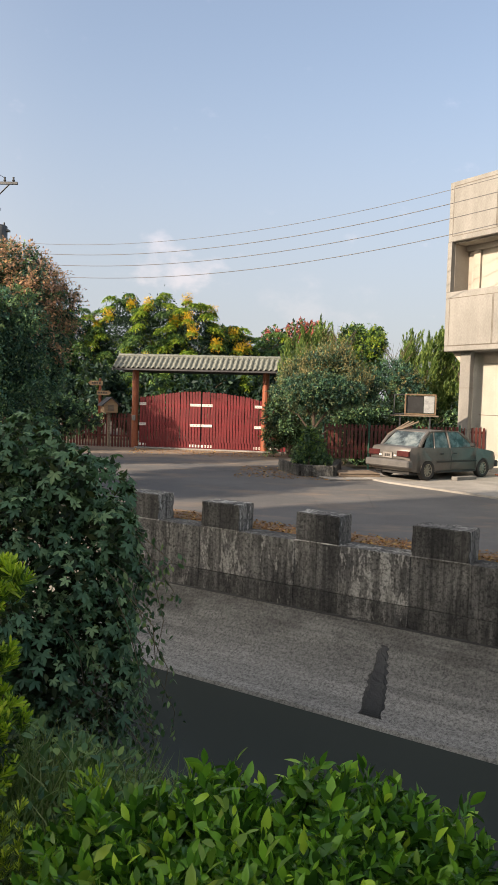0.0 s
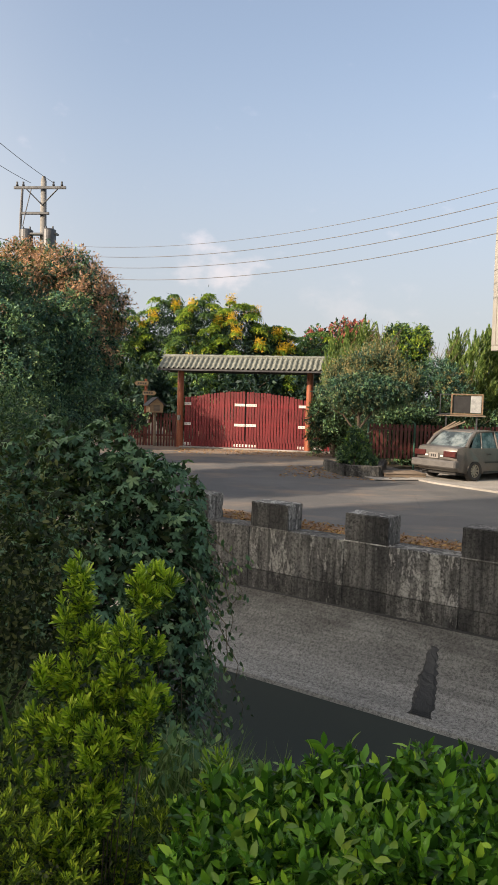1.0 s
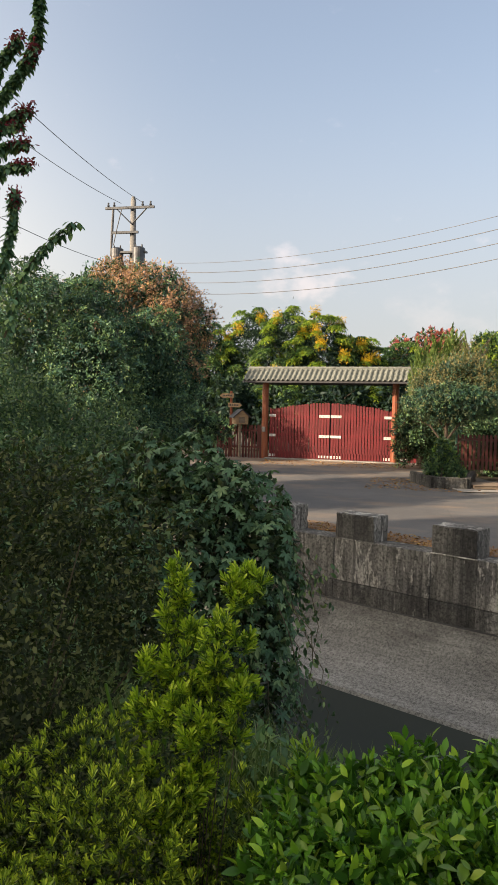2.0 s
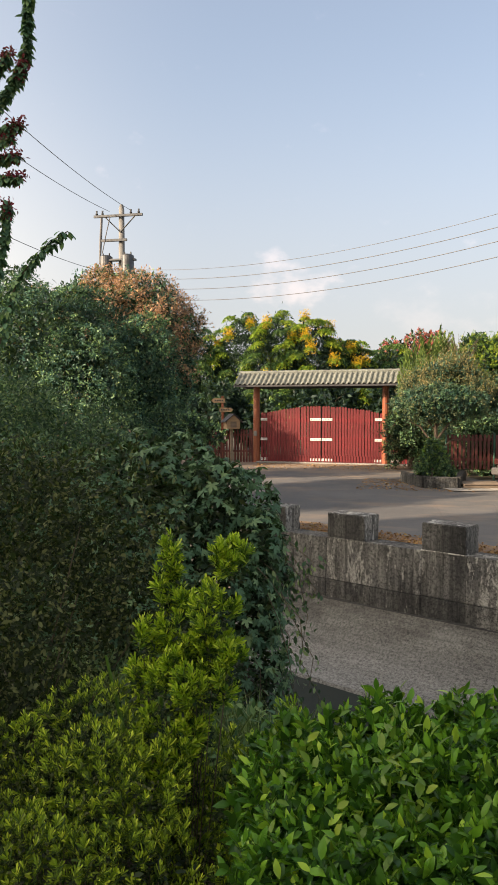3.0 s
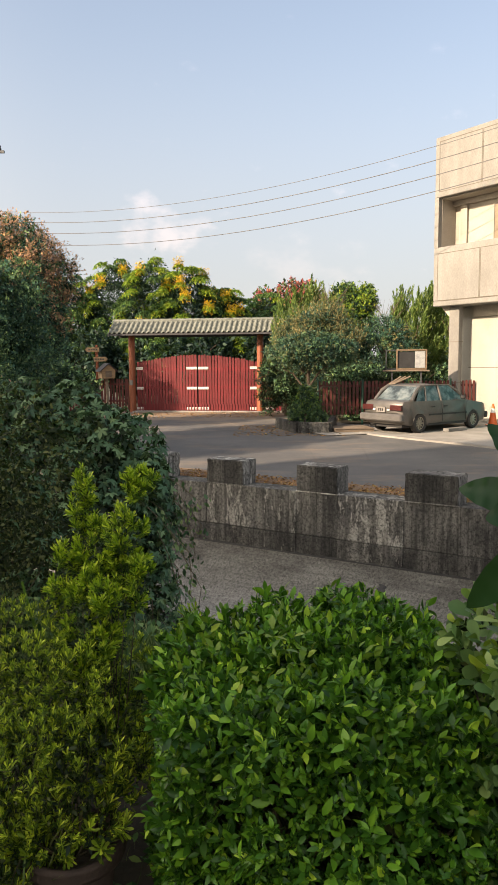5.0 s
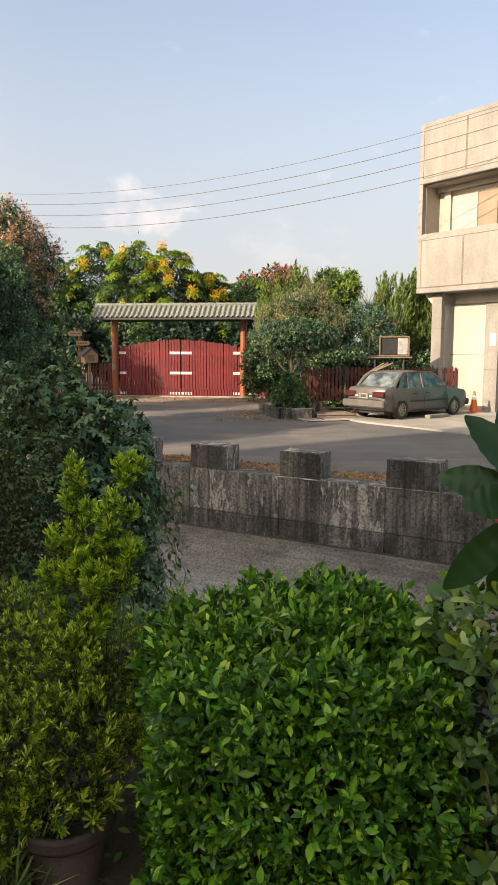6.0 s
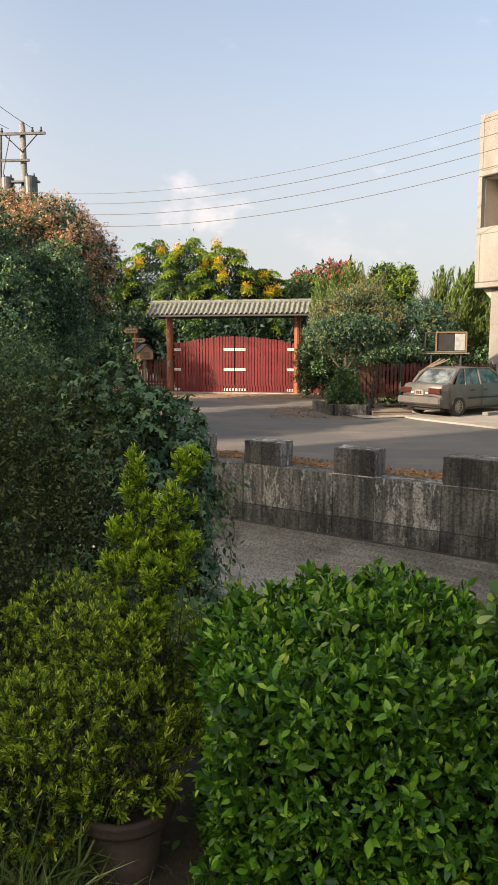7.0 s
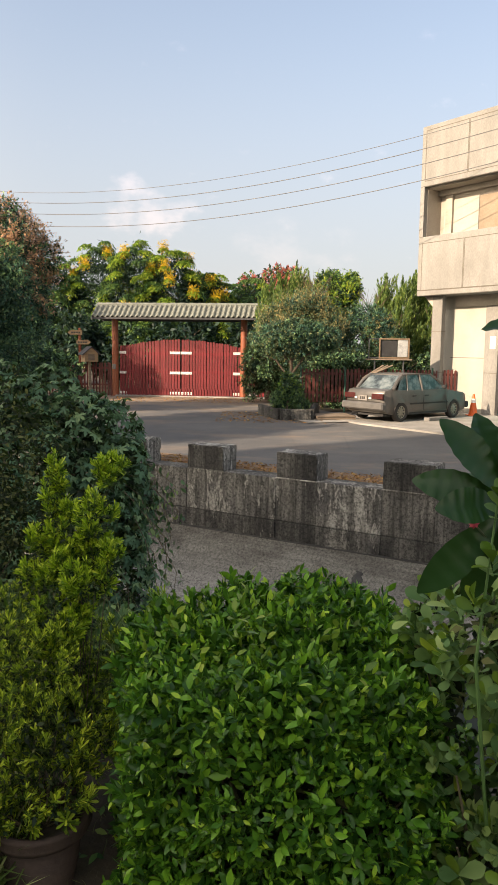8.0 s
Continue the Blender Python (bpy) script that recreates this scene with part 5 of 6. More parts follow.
# tall shrubs and trees along the left of the yard
tree("tree", -6.9, 18.4, lumps(rng, -6.9, 18.0, 3.7, 1.85, 1.8, 2.0, 50, 0.24) + [(-6.2, 18.0, 5.2, 0.5, 0.5, 0.6), (-7.6, 18.0, 5.5, 0.5, 0.5, 0.5), (-5.3, 18.0, 4.3, 0.5, 0.5, 0.6)], [("shade_tree", 0.5, "all", "crown"), ("tree_rust", 0.8, "high", "autumn_crown"), ("tree_rust", 0.3, "some", "autumn_leaves"), ("tree_dark", 0.3, "all", "green_leaves")], "broad tree with leaves turning rust-brown at the top", n=60000, size=0.068, spread=1.3, r0=0.14, spray=(22, 0.5), up=0.5)
tree("tree", -6.6, 15.9, lumps(rng, -7.3, 15.1, 3.15, 2.5, 1.5, 2.0, 60, 0.2) + lumps(rng, -6.3, 14.6, 1.6, 1.7, 1.2, 1.5, 30, 0.25) + [(-8.8, 15.1, 4.3, 1.2, 1.1, 1.1), (-8.4, 15.0, 5.0, 0.5, 0.5, 0.5), (-6.2, 13.7, 2.9, 1.0, 0.8, 1.1), (-7.4, 13.6, 3.8, 1.2, 0.9, 1.2)], [("shade_tree", 0.7, "all", "crown"), ("bank_dark", 0.35, "all", "dark_leaves"), ("tree_dark", 0.45, "some", "lit_leaves"), ("tree_rust", 0.015, "few", "autumn_leaves")], "dense dark green tree overhanging the canal wall", n=95000, size=0.062, spread=1.2, r0=0.14, spray=(24, 0.45), droop=0.6)
tree("tree", -10.8, 22.5, lumps(rng, -10.4, 22.0, 3.5, 2.6, 2.2, 2.6, 22, 0.34), [("shade_tree", 0.9, "all", "crown"), ("tree_dark", 0.4, "all", "green_leaves"), ("tree_rust", 0.1, "few", "autumn_leaves")], "broad dark tree with a few browning leaves", n=46000, size=0.1, spread=1.5, r0=0.16, spray=(20, 0.5))
# tree hidden from view, added to cast shade on the gate's left side
tree("tree", -13.6, 27.6, lumps(rng, -13.6, 27.2, 4.3, 2.5, 2.3, 3.0, 22, 0.34), [("shade_tree", 0.8, "all", "crown"), ("tree_dark", 0.4, "all", "green_leaves"), ("tree_rust", 0.1, "few", "autumn_leaves")], "broad dark tree hidden from view, added to shade the gate", n=44000, size=0.1, spread=1.5, r0=0.16, spray=(20, 0.5))
tree("shrub", -8.8, 29.6, lumps(rng, -8.9, 29.2, 1.3, 1.5, 0.8, 1.2, 14, 0.36), [("tree_dark", 0.9, "all", "crown")], "dark green shrub in front of the picket fence", "shrub", n=7000, size=0.14, spread=0.7, r0=0.07)

# golden rain trees behind the gate
def frond_tufts(centres, outs, fronds, length):
    """Tufts of arching feather leaves: each tuft a fan of fronds, each frond two rows of leaflets."""
    k, st = len(centres), 9
    a = (np.arange(fronds)[None] * 2.39996 + rng.random((k, 1)) * 6.28)
    rad = np.stack((np.cos(a), np.sin(a), 0.55 * rng.random((k, fronds))), -1)
    way = unit((rad + 0.55 * outs[:, None] + np.array((0, 0, 0.35))).reshape(-1, 3)).reshape(k, fronds, 3)
    ln = length * (0.6 + 0.7 * rng.random((k, fronds)))
    f = np.linspace(0.15, 1.0, st)
    mid = centres[:, None, None] + way[:, :, None] * (ln[..., None] * f)[..., None]
    mid[..., 2] -= 0.95 * ln[..., None] * f * f
    tan = np.repeat(way[:, :, None], st, 2) - np.array((0, 0, 1.5)) * f[:, None]
    side = unit(np.cross(way.reshape(-1, 3), np.array((0, 0, 1.0)) + 0 * way.reshape(-1, 3))).reshape(k, fronds, 1, 3)
    places, along = [], []
    for sgn in (-1, 1):
        places.append(mid.reshape(-1, 3))
        along.append((0.9 * sgn * side + 0.5 * tan - np.array((0, 0, 0.25))).reshape(-1, 3))
    p, al = np.concatenate(places), np.concatenate(along)
    p = p + 0.02 * rng.normal(size=p.shape)
    return leaves(NARROW2, p, al + 0.2 * rng.normal(size=p.shape), np.array((0, 0, 1.0)) + 0.35 * rng.normal(size=p.shape), length * 0.34 * (0.7 + 0.5 * rng.random(len(p))))


def rain_tree(x, y, top, w, gold):
    n = 64
    u = 1 - 1.5 * (np.arange(n) + rng.random(n)) / n
    a = np.arange(n) * 2.39996 + 0.4 * rng.normal(size=n)
    q = np.sqrt(np.maximum(0, 1 - u * u))
    d = np.c_[q * np.cos(a), q * np.sin(a), u]
    r = 0.9 + 0.16 * rng.random(n)
    half = (top - 1.2) * 0.5
    c = np.c_[w * d[:, 0] * r, w * d[:, 1] * r, top - 0.25 - half + half * d[:, 2] * r]
    # sunlight is painted in: upper tufts yellow or mid green, lower ones dark
    kind = rng.random(n)
    high = d[:, 2] > -0.1
    yellow = (kind < (0.48 if gold else 0.25)) & high
    golden = (kind > 0.86) & high & (d[:, 1] < 0.6) & gold
    green = ~(yellow | golden)
    # the core is coloured almost black to paint shade between the tufts
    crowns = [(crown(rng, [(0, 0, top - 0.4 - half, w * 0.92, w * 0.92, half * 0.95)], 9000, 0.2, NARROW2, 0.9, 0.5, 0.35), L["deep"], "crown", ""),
              (frond_tufts(c[green & high], d[green & high], 14, 0.6), L["tree_mid"], "green_leaves", ""),
              (frond_tufts(c[green & ~high], d[green & ~high], 14, 0.55), L["tree_dark"], "lower_leaves", "")]
    if yellow.any():
        crowns.append((frond_tufts(c[yellow], d[yellow], 14, 0.58), L["tree_yellow"], "sunlit_leaves", ""))
    if golden.any():
        crowns.append((frond_tufts(c[golden], d[golden], 11, 0.5), L["tree_yellow"], "flowering_leaves", ""))
        g = np.repeat(c[golden], 260, axis=0)
        g = g + d[golden].repeat(260, axis=0) * 0.08 + np.clip(rng.normal(size=g.shape), -1.8, 1.8) * (0.15, 0.15, 0.2)
        crowns.append((leaves(NARROW2, g, rng.normal(size=g.shape) + (0, 0, 0.8), rng.normal(size=g.shape), 0.12), L["gold"], "blossom", "golden flower heads"))
    plant("golden_rain_tree", (x, y, 0), "golden rain tree with yellow flower heads" if gold else "leafy green tree with sunlit yellow-green tufts in its crown", "tree", limbs(rng, top - 0.8, w * 0.8, 7, 0.13), crowns, "trees behind the gate")


rain_tree(-9.0, 42.0, 8.1, 1.9, True)
rain_tree(-6.9, 41.0, 8.0, 1.8, True)
rain_tree(-4.9, 40.2, 7.55, 1.7, True)
rain_tree(-3.0, 41.5, 6.5, 1.7, True)
rain_tree(-11.6, 41.5, 7.1, 2.0, False)
rain_tree(-0.6, 44.0, 6.3, 1.9, False)
rain_tree(-6.0, 38.0, 4.6, 1.7, False)
rain_tree(-2.6, 38.2, 4.3, 1.6, False)
tree("tree", -14.2, 40.0, lumps(rng, -14.2, 40, 4.2, 2.6, 2.2, 2.6, 18, 0.34), [("tree_mid", 0.7, "all", "crown"), ("tree_dark", 0.4, "some", "shaded_leaves")], "leafy green tree beyond the fence", n=10000, size=0.24, spread=1.6)
tree("red_tree", 0.9, 50.0, lumps(rng, 0.9, 50, 5.6, 2.1, 1.8, 2.0, 18, 0.34), [("tree_red", 1.3, "all", "crown"), ("tree_mid", 0.2, "some", "green_leaves")], "tree with red autumn leaves", n=12000, size=0.17, spread=1.4)
tree("red_tree", -4.0, 52.0, lumps(rng, -4.0, 52, 5.0, 1.3, 1.2, 1.9, 12, 0.34), [("tree_red", 0.5, "all", "crown"), ("tree_mid", 0.5, "all", "green_leaves")], "slim tree with reddening leaves", n=4500, size=0.26, spread=1.0)
# garden shrubs in near-black leaves: the shade behind the gate is painted in
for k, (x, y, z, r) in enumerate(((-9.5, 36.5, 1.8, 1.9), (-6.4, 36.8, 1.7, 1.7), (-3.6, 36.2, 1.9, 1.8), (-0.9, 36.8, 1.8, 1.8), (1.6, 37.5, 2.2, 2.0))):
    tree("garden_shrub", x, y, lumps(rng, x, y, z, r, 1.2, z * 0.95, 14, 0.36), [("deep", 1.0, "all", "crown")], "garden shrub behind the gate, coloured dark as in shade", "shrub", n=6000, size=0.2, spread=0.9, r0=0.08, group="garden shrubs")

# planting between the gate and the building
tree("olive_tree", 1.1, 23.6, lumps(rng, 1.2, 23.6, 2.5, 1.4, 0.9, 0.55, 44, 0.28), [("olive", 0.45, "all", "crown"), ("shade_tree", 0.5, "all", "shaded_leaves"), ("tree_dark", 0.3, "all", "green_leaves")], "spreading grey-green tree over the planter", n=38000, size=0.062, spread=1.0, r0=0.08, z0=0.26, spray=(16, 0.28))
tree("shrub", 0.9, 21.9, lumps(rng, 1.0, 22.1, 0.86, 0.34, 0.34, 0.55, 22, 0.3) + [(0.65, 22.0, 0.5, 0.24, 0.22, 0.22), (1.35, 22.0, 0.46, 0.24, 0.22, 0.2)], [("vine", 0.5, "all", "crown"), ("tree_mid", 0.6, "all", "pale_leaves"), ("tree_yellow", 0.15, "high", "bright_leaves")], "bushy green shrub in the planter", "shrub", n=8000, size=0.075, spread=0.3, r0=0.03, z0=0.26, spray=(9, 0.16))
tree("tree", 1.7, 27.6, lumps(rng, 1.7, 27.6, 2.8, 1.7, 1.2, 1.35, 34, 0.24), [("tan", 0.5, "high", "autumn_crown"), ("olive", 0.6, "all", "crown"), ("shade_tree", 0.4, "all", "shaded_leaves")], "olive-brown leafy tree behind the fence", n=32000, size=0.07, spread=1.2, r0=0.1, spray=(18, 0.5), droop=-0.4, up=1.2)
tree("tree", 3.3, 31.0, lumps(rng, 3.3, 31, 4.35, 0.9, 0.9, 1.2, 14, 0.36), [("tree_yellow", 0.6, "all", "crown"), ("tree_mid", 0.6, "all", "green_leaves")], "rounded yellow-green tree crown", n=22000, size=0.085, spread=0.7, spray=(12, 0.28))
tree("tree", 4.2, 28.0, lumps(rng, 4.0, 28, 2.3, 1.5, 1.0, 1.3, 18, 0.34), [("shade_tree", 0.8, "all", "crown"), ("tree_dark", 0.3, "all", "green_leaves"), ("tan", 0.15, "some", "pale_leaves")], "dark dense tree behind the notice frame", n=28000, size=0.065, spread=0.9, spray=(16, 0.32))


for x, y, z, r in ((2.3, 26.2, 1.0, 1.0), (3.7, 26.6, 1.1, 1.1), (5.3, 27.0, 1.2, 1.2), (6.9, 28.2, 1.3, 1.2), (0.4, 28.6, 1.2, 1.0)):
    tree("fence_shrub", x, y, lumps(rng, x, y, z, r, 0.7, z * 0.95, 14, 0.38), [("darkbush", 0.9, "all", "crown"), ("tree_dark", 0.35, "some", "bright_leaves")], "dark dense shrub behind the maroon fence", "shrub", n=11000, size=0.085, spread=0.6, r0=0.05, group="shrubs behind the fence")


def juniper(x, y, h, r, n=1800):
    """A twisted juniper: flame-shaped tufts that sweep upwards."""
    p, al = [], []
    tufts = 64
    g = rng
    for k in range(tufts):
        f = (k + g.random()) / tufts
        z = h * (0.12 + 0.8 * f)
        a, q = g.random() * math.tau, r * (1.05 - f) * (0.7 + 0.5 * g.random())
        b = np.array((q * math.cos(a), q * math.sin(a), z))
        tip = b + np.array((0.12 + 0.28 * math.cos(a), 0.28 * math.sin(a), 0.6 + 0.45 * g.random()))
        m = n // tufts
        t = g.random(m)
        w = 0.12 * (1 - t)[:, None] * (1.25 - f * 0.5)
        p.append(b + (tip - b) * t[:, None] + w * g.normal(size=(m, 3)))
        al.append(np.tile(tip - b, (m, 1)) / np.linalg.norm(tip - b) + 0.16 * g.normal(size=(m, 3)))
    p, al = np.concatenate(p), np.concatenate(al)
    me = leaves(NARROW, p, al, g.normal(size=p.shape), 0.14 * (0.7 + 0.6 * g.random(len(p))))
    plant("juniper", (x, y, 0), "spiky olive-green juniper with pointed flame-like tufts", "juniper", limbs(g, h, r * 0.6, 6, 0.07), [(me, L["juniper"], "crown", "")], "junipers behind the fence")


for x, y, h, r in ((4.9, 29.5, 4.3, 0.65), (5.6, 29.0, 4.6, 0.7), (6.3, 29.8, 4.9, 0.7), (6.9, 29.0, 4.6, 0.7), (7.6, 30.2, 5.4, 0.7), (8.4, 29.6, 5.0, 0.8), (0.9, 30.0, 4.9, 0.55), (1.5, 31.0, 5.2, 0.5), (0.35, 30.2, 4.5, 0.6), (2.1, 30.2, 4.7, 0.55), (2.6, 30.8, 4.4, 0.5), (9.3, 31, 5.0, 0.9), (5.2, 30.4, 4.8, 0.6), (6.6, 30.6, 5.2, 0.6), (7.2, 28.6, 4.2, 0.6), (8.0, 28.9, 4.6, 0.6)):
    juniper(x, y, h, r, 8500)


def bare_twigs(x, y, z, h, seed):
    g = np.random.default_rng(seed)
    bm = tube([(0, 0, 0), (0.05, 0, z)], [0.05, 0.03], 6)
    for k in range(16):
        a = g.random() * math.tau
        b = Vector((0.05, 0, z * (0.75 + 0.25 * g.random())))
        m = b + Vector((0.35 * math.cos(a), 0.35 * math.sin(a), h * 0.5))
        e = b + Vector((0.6 * math.cos(a + 0.4), 0.6 * math.sin(a + 0.4), h * (0.6 + 0.5 * g.random())))
        tube([b, m, e], [0.016, 0.011, 0.004], 4, bm)
        tube([m, m + Vector((g.normal() * 0.2, g.normal() * 0.2, h * 0.4))], [0.008, 0.003], 4, bm)
    t = thing("bare_tree", pose(x, y, 0), "small bare tree with thin grey twigs", "tree")
    part("trunk", bm, M["twig"], t)


bare_twigs(2.2, 29.5, 4.2, 1.2, 4)
bare_twigs(4.35, 29.0, 3.7, 1.1, 5)
# far wood line that closes the view
p, o = ball_points(rng, [(x, 75 + 4 * rng.random(), 1.5, 6, 3, 3.8 + 1.6 * rng.random()) for x in np.arange(-70, 70, 5.5)], 26000, 0.3)
me = leaves(LEAF_LITE, p, o + 0.8 * rng.normal(size=p.shape), o, 0.6)
me.materials.append(L["tree_dark"])
tagged(new("far_woods", me), "distant belt of dark trees", "trees", kind="stuff")

# ---- near bank: shrubs, vine, grasses ----
rng = np.random.default_rng(21)


def stems(points, top, r=0.008, bm=None, foot=(0, 0)):
    bm = bm or bmesh.new()
    for x, y, z in points:
        tube([(foot[0] + 0.15 * (x - foot[0]), foot[1] + 0.15 * (y - foot[1]), 0), (0.6 * x + 0.4 * foot[0], 0.6 * y + 0.4 * foot[1], 0.5 * z), (x, y, z)], [r * 1.6, r, r * 0.4], 5, bm)
    return bm


def rosettes(points, outs, leaf, count, mat_shape=SPOON, young=0.4, loose=0.12):
    """Whorls of spoon-shaped leaves at the shoot tips: the old outer leaves and the young inner ones."""
    n = len(points)
    p = np.repeat(points, count, axis=0)
    o = np.repeat(unit(outs), count, axis=0)
    a = np.tile(np.arange(count) * 2.39996, n) + np.repeat(rng.random(n) * 6.28, count)
    u = unit(np.cross(o, np.array((0.3, 0.1, 1.0)) + 0 * o))
    v = np.cross(o, u)
    lean = np.tile(np.linspace(1.4, 0.4, count), n)[:, None]
    al = o + lean * (np.cos(a)[:, None] * u + np.sin(a)[:, None] * v) + loose * rng.normal(size=p.shape)
    back = np.tile(np.linspace(-0.9, 0.1, count), n)[:, None] * o * np.repeat(leaf, count)[:, None]
    face = o + (0.1 + loose) * rng.normal(size=p.shape)
    size = np.repeat(leaf, count) * (0.8 + 0.4 * rng.random(n * count))
    new_growth = np.tile(np.arange(count) >= count * young, n)
    return [leaves(mat_shape, (p + back)[w], al[w], face[w], size[w]) for w in (~new_growth, new_growth)]


# clipped hedge shrub with broad glossy leaves
HX, HY = 0.17, 1.17


def hedge_points(n, depth=0.07):
    """Points on a rounded block that is uneven all over."""
    d = unit(rng.normal(size=(n, 3)))
    d[:, 2] = np.where(d[:, 2] < -0.5, -d[:, 2], d[:, 2])
    d = unit(d)
    k = (np.abs(d) ** 3.4).sum(1) ** (-1 / 3.4)
    p = d * k[:, None] * np.array((0.41, 0.41, 0.40))
    ph = p * 5.1
    bumpy = 1 + 0.035 * (np.sin(ph[:, 0] * 6.3) + np.sin(ph[:, 1] * 5.1 + 2) + np.sin(ph[:, 2] * 5.9 + ph[:, 1])) + 0.05 * (np.sin(ph[:, 0] * 2.1 + 1) + np.sin(ph[:, 1] * 1.7) + np.sin(ph[:, 2] * 2.3 + ph[:, 0]))
    p = p * bumpy[:, None] * (1 - depth * rng.random(n) ** 0.9 * 3.2)[:, None]
    return p + np.array((0, 0, 0.265)), d


p, d = hedge_points(7600)
tips = []
for k in range(40):
    a = rng.random() * math.tau
    q = math.sqrt(rng.random())
    tips.append((0.38 * q * math.cos(a), 0.36 * q * math.sin(a), 0.645 + 0.05 * rng.random() - 0.09 * q * q))
tp = np.repeat(np.array(tips), 9, axis=0)
lift = np.tile(np.linspace(-0.08, 0.03, 9), len(tips))
tp = tp + np.c_[0.006 * rng.normal(size=(len(tp), 2)), lift]
al = unit(np.c_[rng.normal(size=(len(tp), 2)), 0.8 + rng.random(len(tp))])
me2 = leaves(LEAF, tp, al, np.c_[rng.normal(size=(len(tp), 2)) * 0.4, np.ones(len(tp))], 0.027 * (0.6 + 0.6 * rng.random(len(tp))))
old, young = rosettes(p, unit(d * 0.9 + np.array((0, 0, 0.55)) + 0.4 * rng.normal(size=p.shape)), 0.0245 * (0.5 + 0.9 * rng.random(len(p))), 7, LEAF_FINE, 0.8, 0.45)
# near-black filling paints shade into the gaps of the hedge
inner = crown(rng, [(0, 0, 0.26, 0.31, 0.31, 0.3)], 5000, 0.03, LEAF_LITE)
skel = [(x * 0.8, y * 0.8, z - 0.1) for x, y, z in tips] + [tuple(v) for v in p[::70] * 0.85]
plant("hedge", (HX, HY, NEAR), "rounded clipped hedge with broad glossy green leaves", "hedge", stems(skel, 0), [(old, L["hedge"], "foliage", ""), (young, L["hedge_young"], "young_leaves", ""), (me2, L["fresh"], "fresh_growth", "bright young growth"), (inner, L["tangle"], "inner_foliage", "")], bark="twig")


def whorl_shrub(name, at, blobs, n, leaf, mat, label, group="", count=11, inner="darkbush", clumps=0, floor_z=-1.0):
    main = blobs
    if clumps:
        blobs = []
        for b in main:
            for d in unit(rng.normal(size=(clumps, 3)) + (0, -0.2, 0.5)):
                k = 0.24 + 0.2 * rng.random()
                blobs.append((b[0] + d[0] * b[3] * 0.85, b[1] + d[1] * b[4] * 0.85, b[2] + d[2] * b[5] * 0.85, b[3] * k, b[4] * k, b[5] * k * 1.2))
    p, o = ball_points(rng, blobs, n, 0.25)
    keep = p[:, 2] > floor_z
    p, o = p[keep], o[keep]
    o = unit(o * 0.8 + np.array((0, 0, 0.9)) + 0.35 * rng.normal(size=o.shape))
    old, young = rosettes(p, o, leaf * (0.7 + 0.6 * rng.random(len(p))), count)
    # very dark core leaves stand in for the shade inside the shrub
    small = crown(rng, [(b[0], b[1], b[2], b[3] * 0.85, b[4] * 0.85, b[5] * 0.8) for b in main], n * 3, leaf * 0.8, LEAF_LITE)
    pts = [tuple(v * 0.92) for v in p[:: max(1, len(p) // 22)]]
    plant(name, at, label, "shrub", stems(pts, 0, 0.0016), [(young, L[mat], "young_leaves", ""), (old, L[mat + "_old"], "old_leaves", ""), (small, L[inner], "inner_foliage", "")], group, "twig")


YX, YY = -0.62, 1.25
blobs = [(-0.02, 0.1, 0.36, 0.36, 0.34, 0.2), (-0.3, 0.0, 0.34, 0.26, 0.3, 0.2), (0.2, 0.08, 0.34, 0.22, 0.26, 0.19), (0.05, -0.16, 0.34, 0.28, 0.16, 0.14), (-0.22, -0.25, 0.30, 0.22, 0.14, 0.13), (-0.42, -0.22, 0.24, 0.2, 0.16, 0.14)]
whorl_shrub("golden_shrub", (YX, YY, NEAR), blobs, 5000, 0.0142, "yellow", "spreading golden-green shrub with small leaf whorls", count=16, inner="tangle", clumps=13, floor_z=0.24)
# low bright shrublet before it, and the one growing in the clay pot
whorl_shrub("golden_shrub", (-0.62, 1.02, NEAR), [(0, 0, 0.22, 0.16, 0.12, 0.13), (-0.14, 0.02, 0.24, 0.12, 0.1, 0.12)], 520, 0.019, "yellow", "small golden-green shrub with leaf whorls")
pot = thing("plant_pot", pose(-0.415, 1.105, NEAR), "brown clay plant pot with a rolled rim", "plant pot")
def turned(prof, seg=32):
    """A turned shape from (radius, height) pairs."""
    bm = bmesh.new()
    rings = [[bm.verts.new((r * math.cos(k * math.tau / seg), r * math.sin(k * math.tau / seg), z)) for k in range(seg)] if r else [bm.verts.new((0, 0, z))] for r, z in prof]
    for a, b in zip(rings, rings[1:]):
        for k in range(seg):
            bm.faces.new((a[k], a[(k + 1) % seg], b[0]) if len(b) == 1 else (a[k], a[(k + 1) % seg], b[(k + 1) % seg], b[k]))
    bmesh.ops.recalc_face_normals(bm, faces=bm.faces)
    return bm


smooth(part("body", turned([(0.075, 0.0), (0.10, 0.152), (0.09, 0.15), (0.0, 0.12)]), M["terra"], pot))
smooth(part("rim", turned([(0.101, 0.150), (0.116, 0.152), (0.120, 0.163), (0.116, 0.174), (0.121, 0.182), (0.113, 0.190), (0.100, 0.186), (0.094, 0.14)]), M["terra"], pot, "rolled clay rim"))
part("soil", turned([(0.094, 0.145), (0.05, 0.152), (0.0, 0.155)]), M["soil"], pot)
whorl_shrub("potted_shrub", (-0.415, 1.105, NEAR + 0.15), [(0.02, -0.02, 0.12, 0.13, 0.12, 0.09), (-0.06, -0.05, 0.07, 0.07, 0.07, 0.06), (0.03, 0.0, 0.22, 0.1, 0.1, 0.08)], 140, 0.024, "yellow", "small potted shrub with rosettes of narrow leaves", count=16)

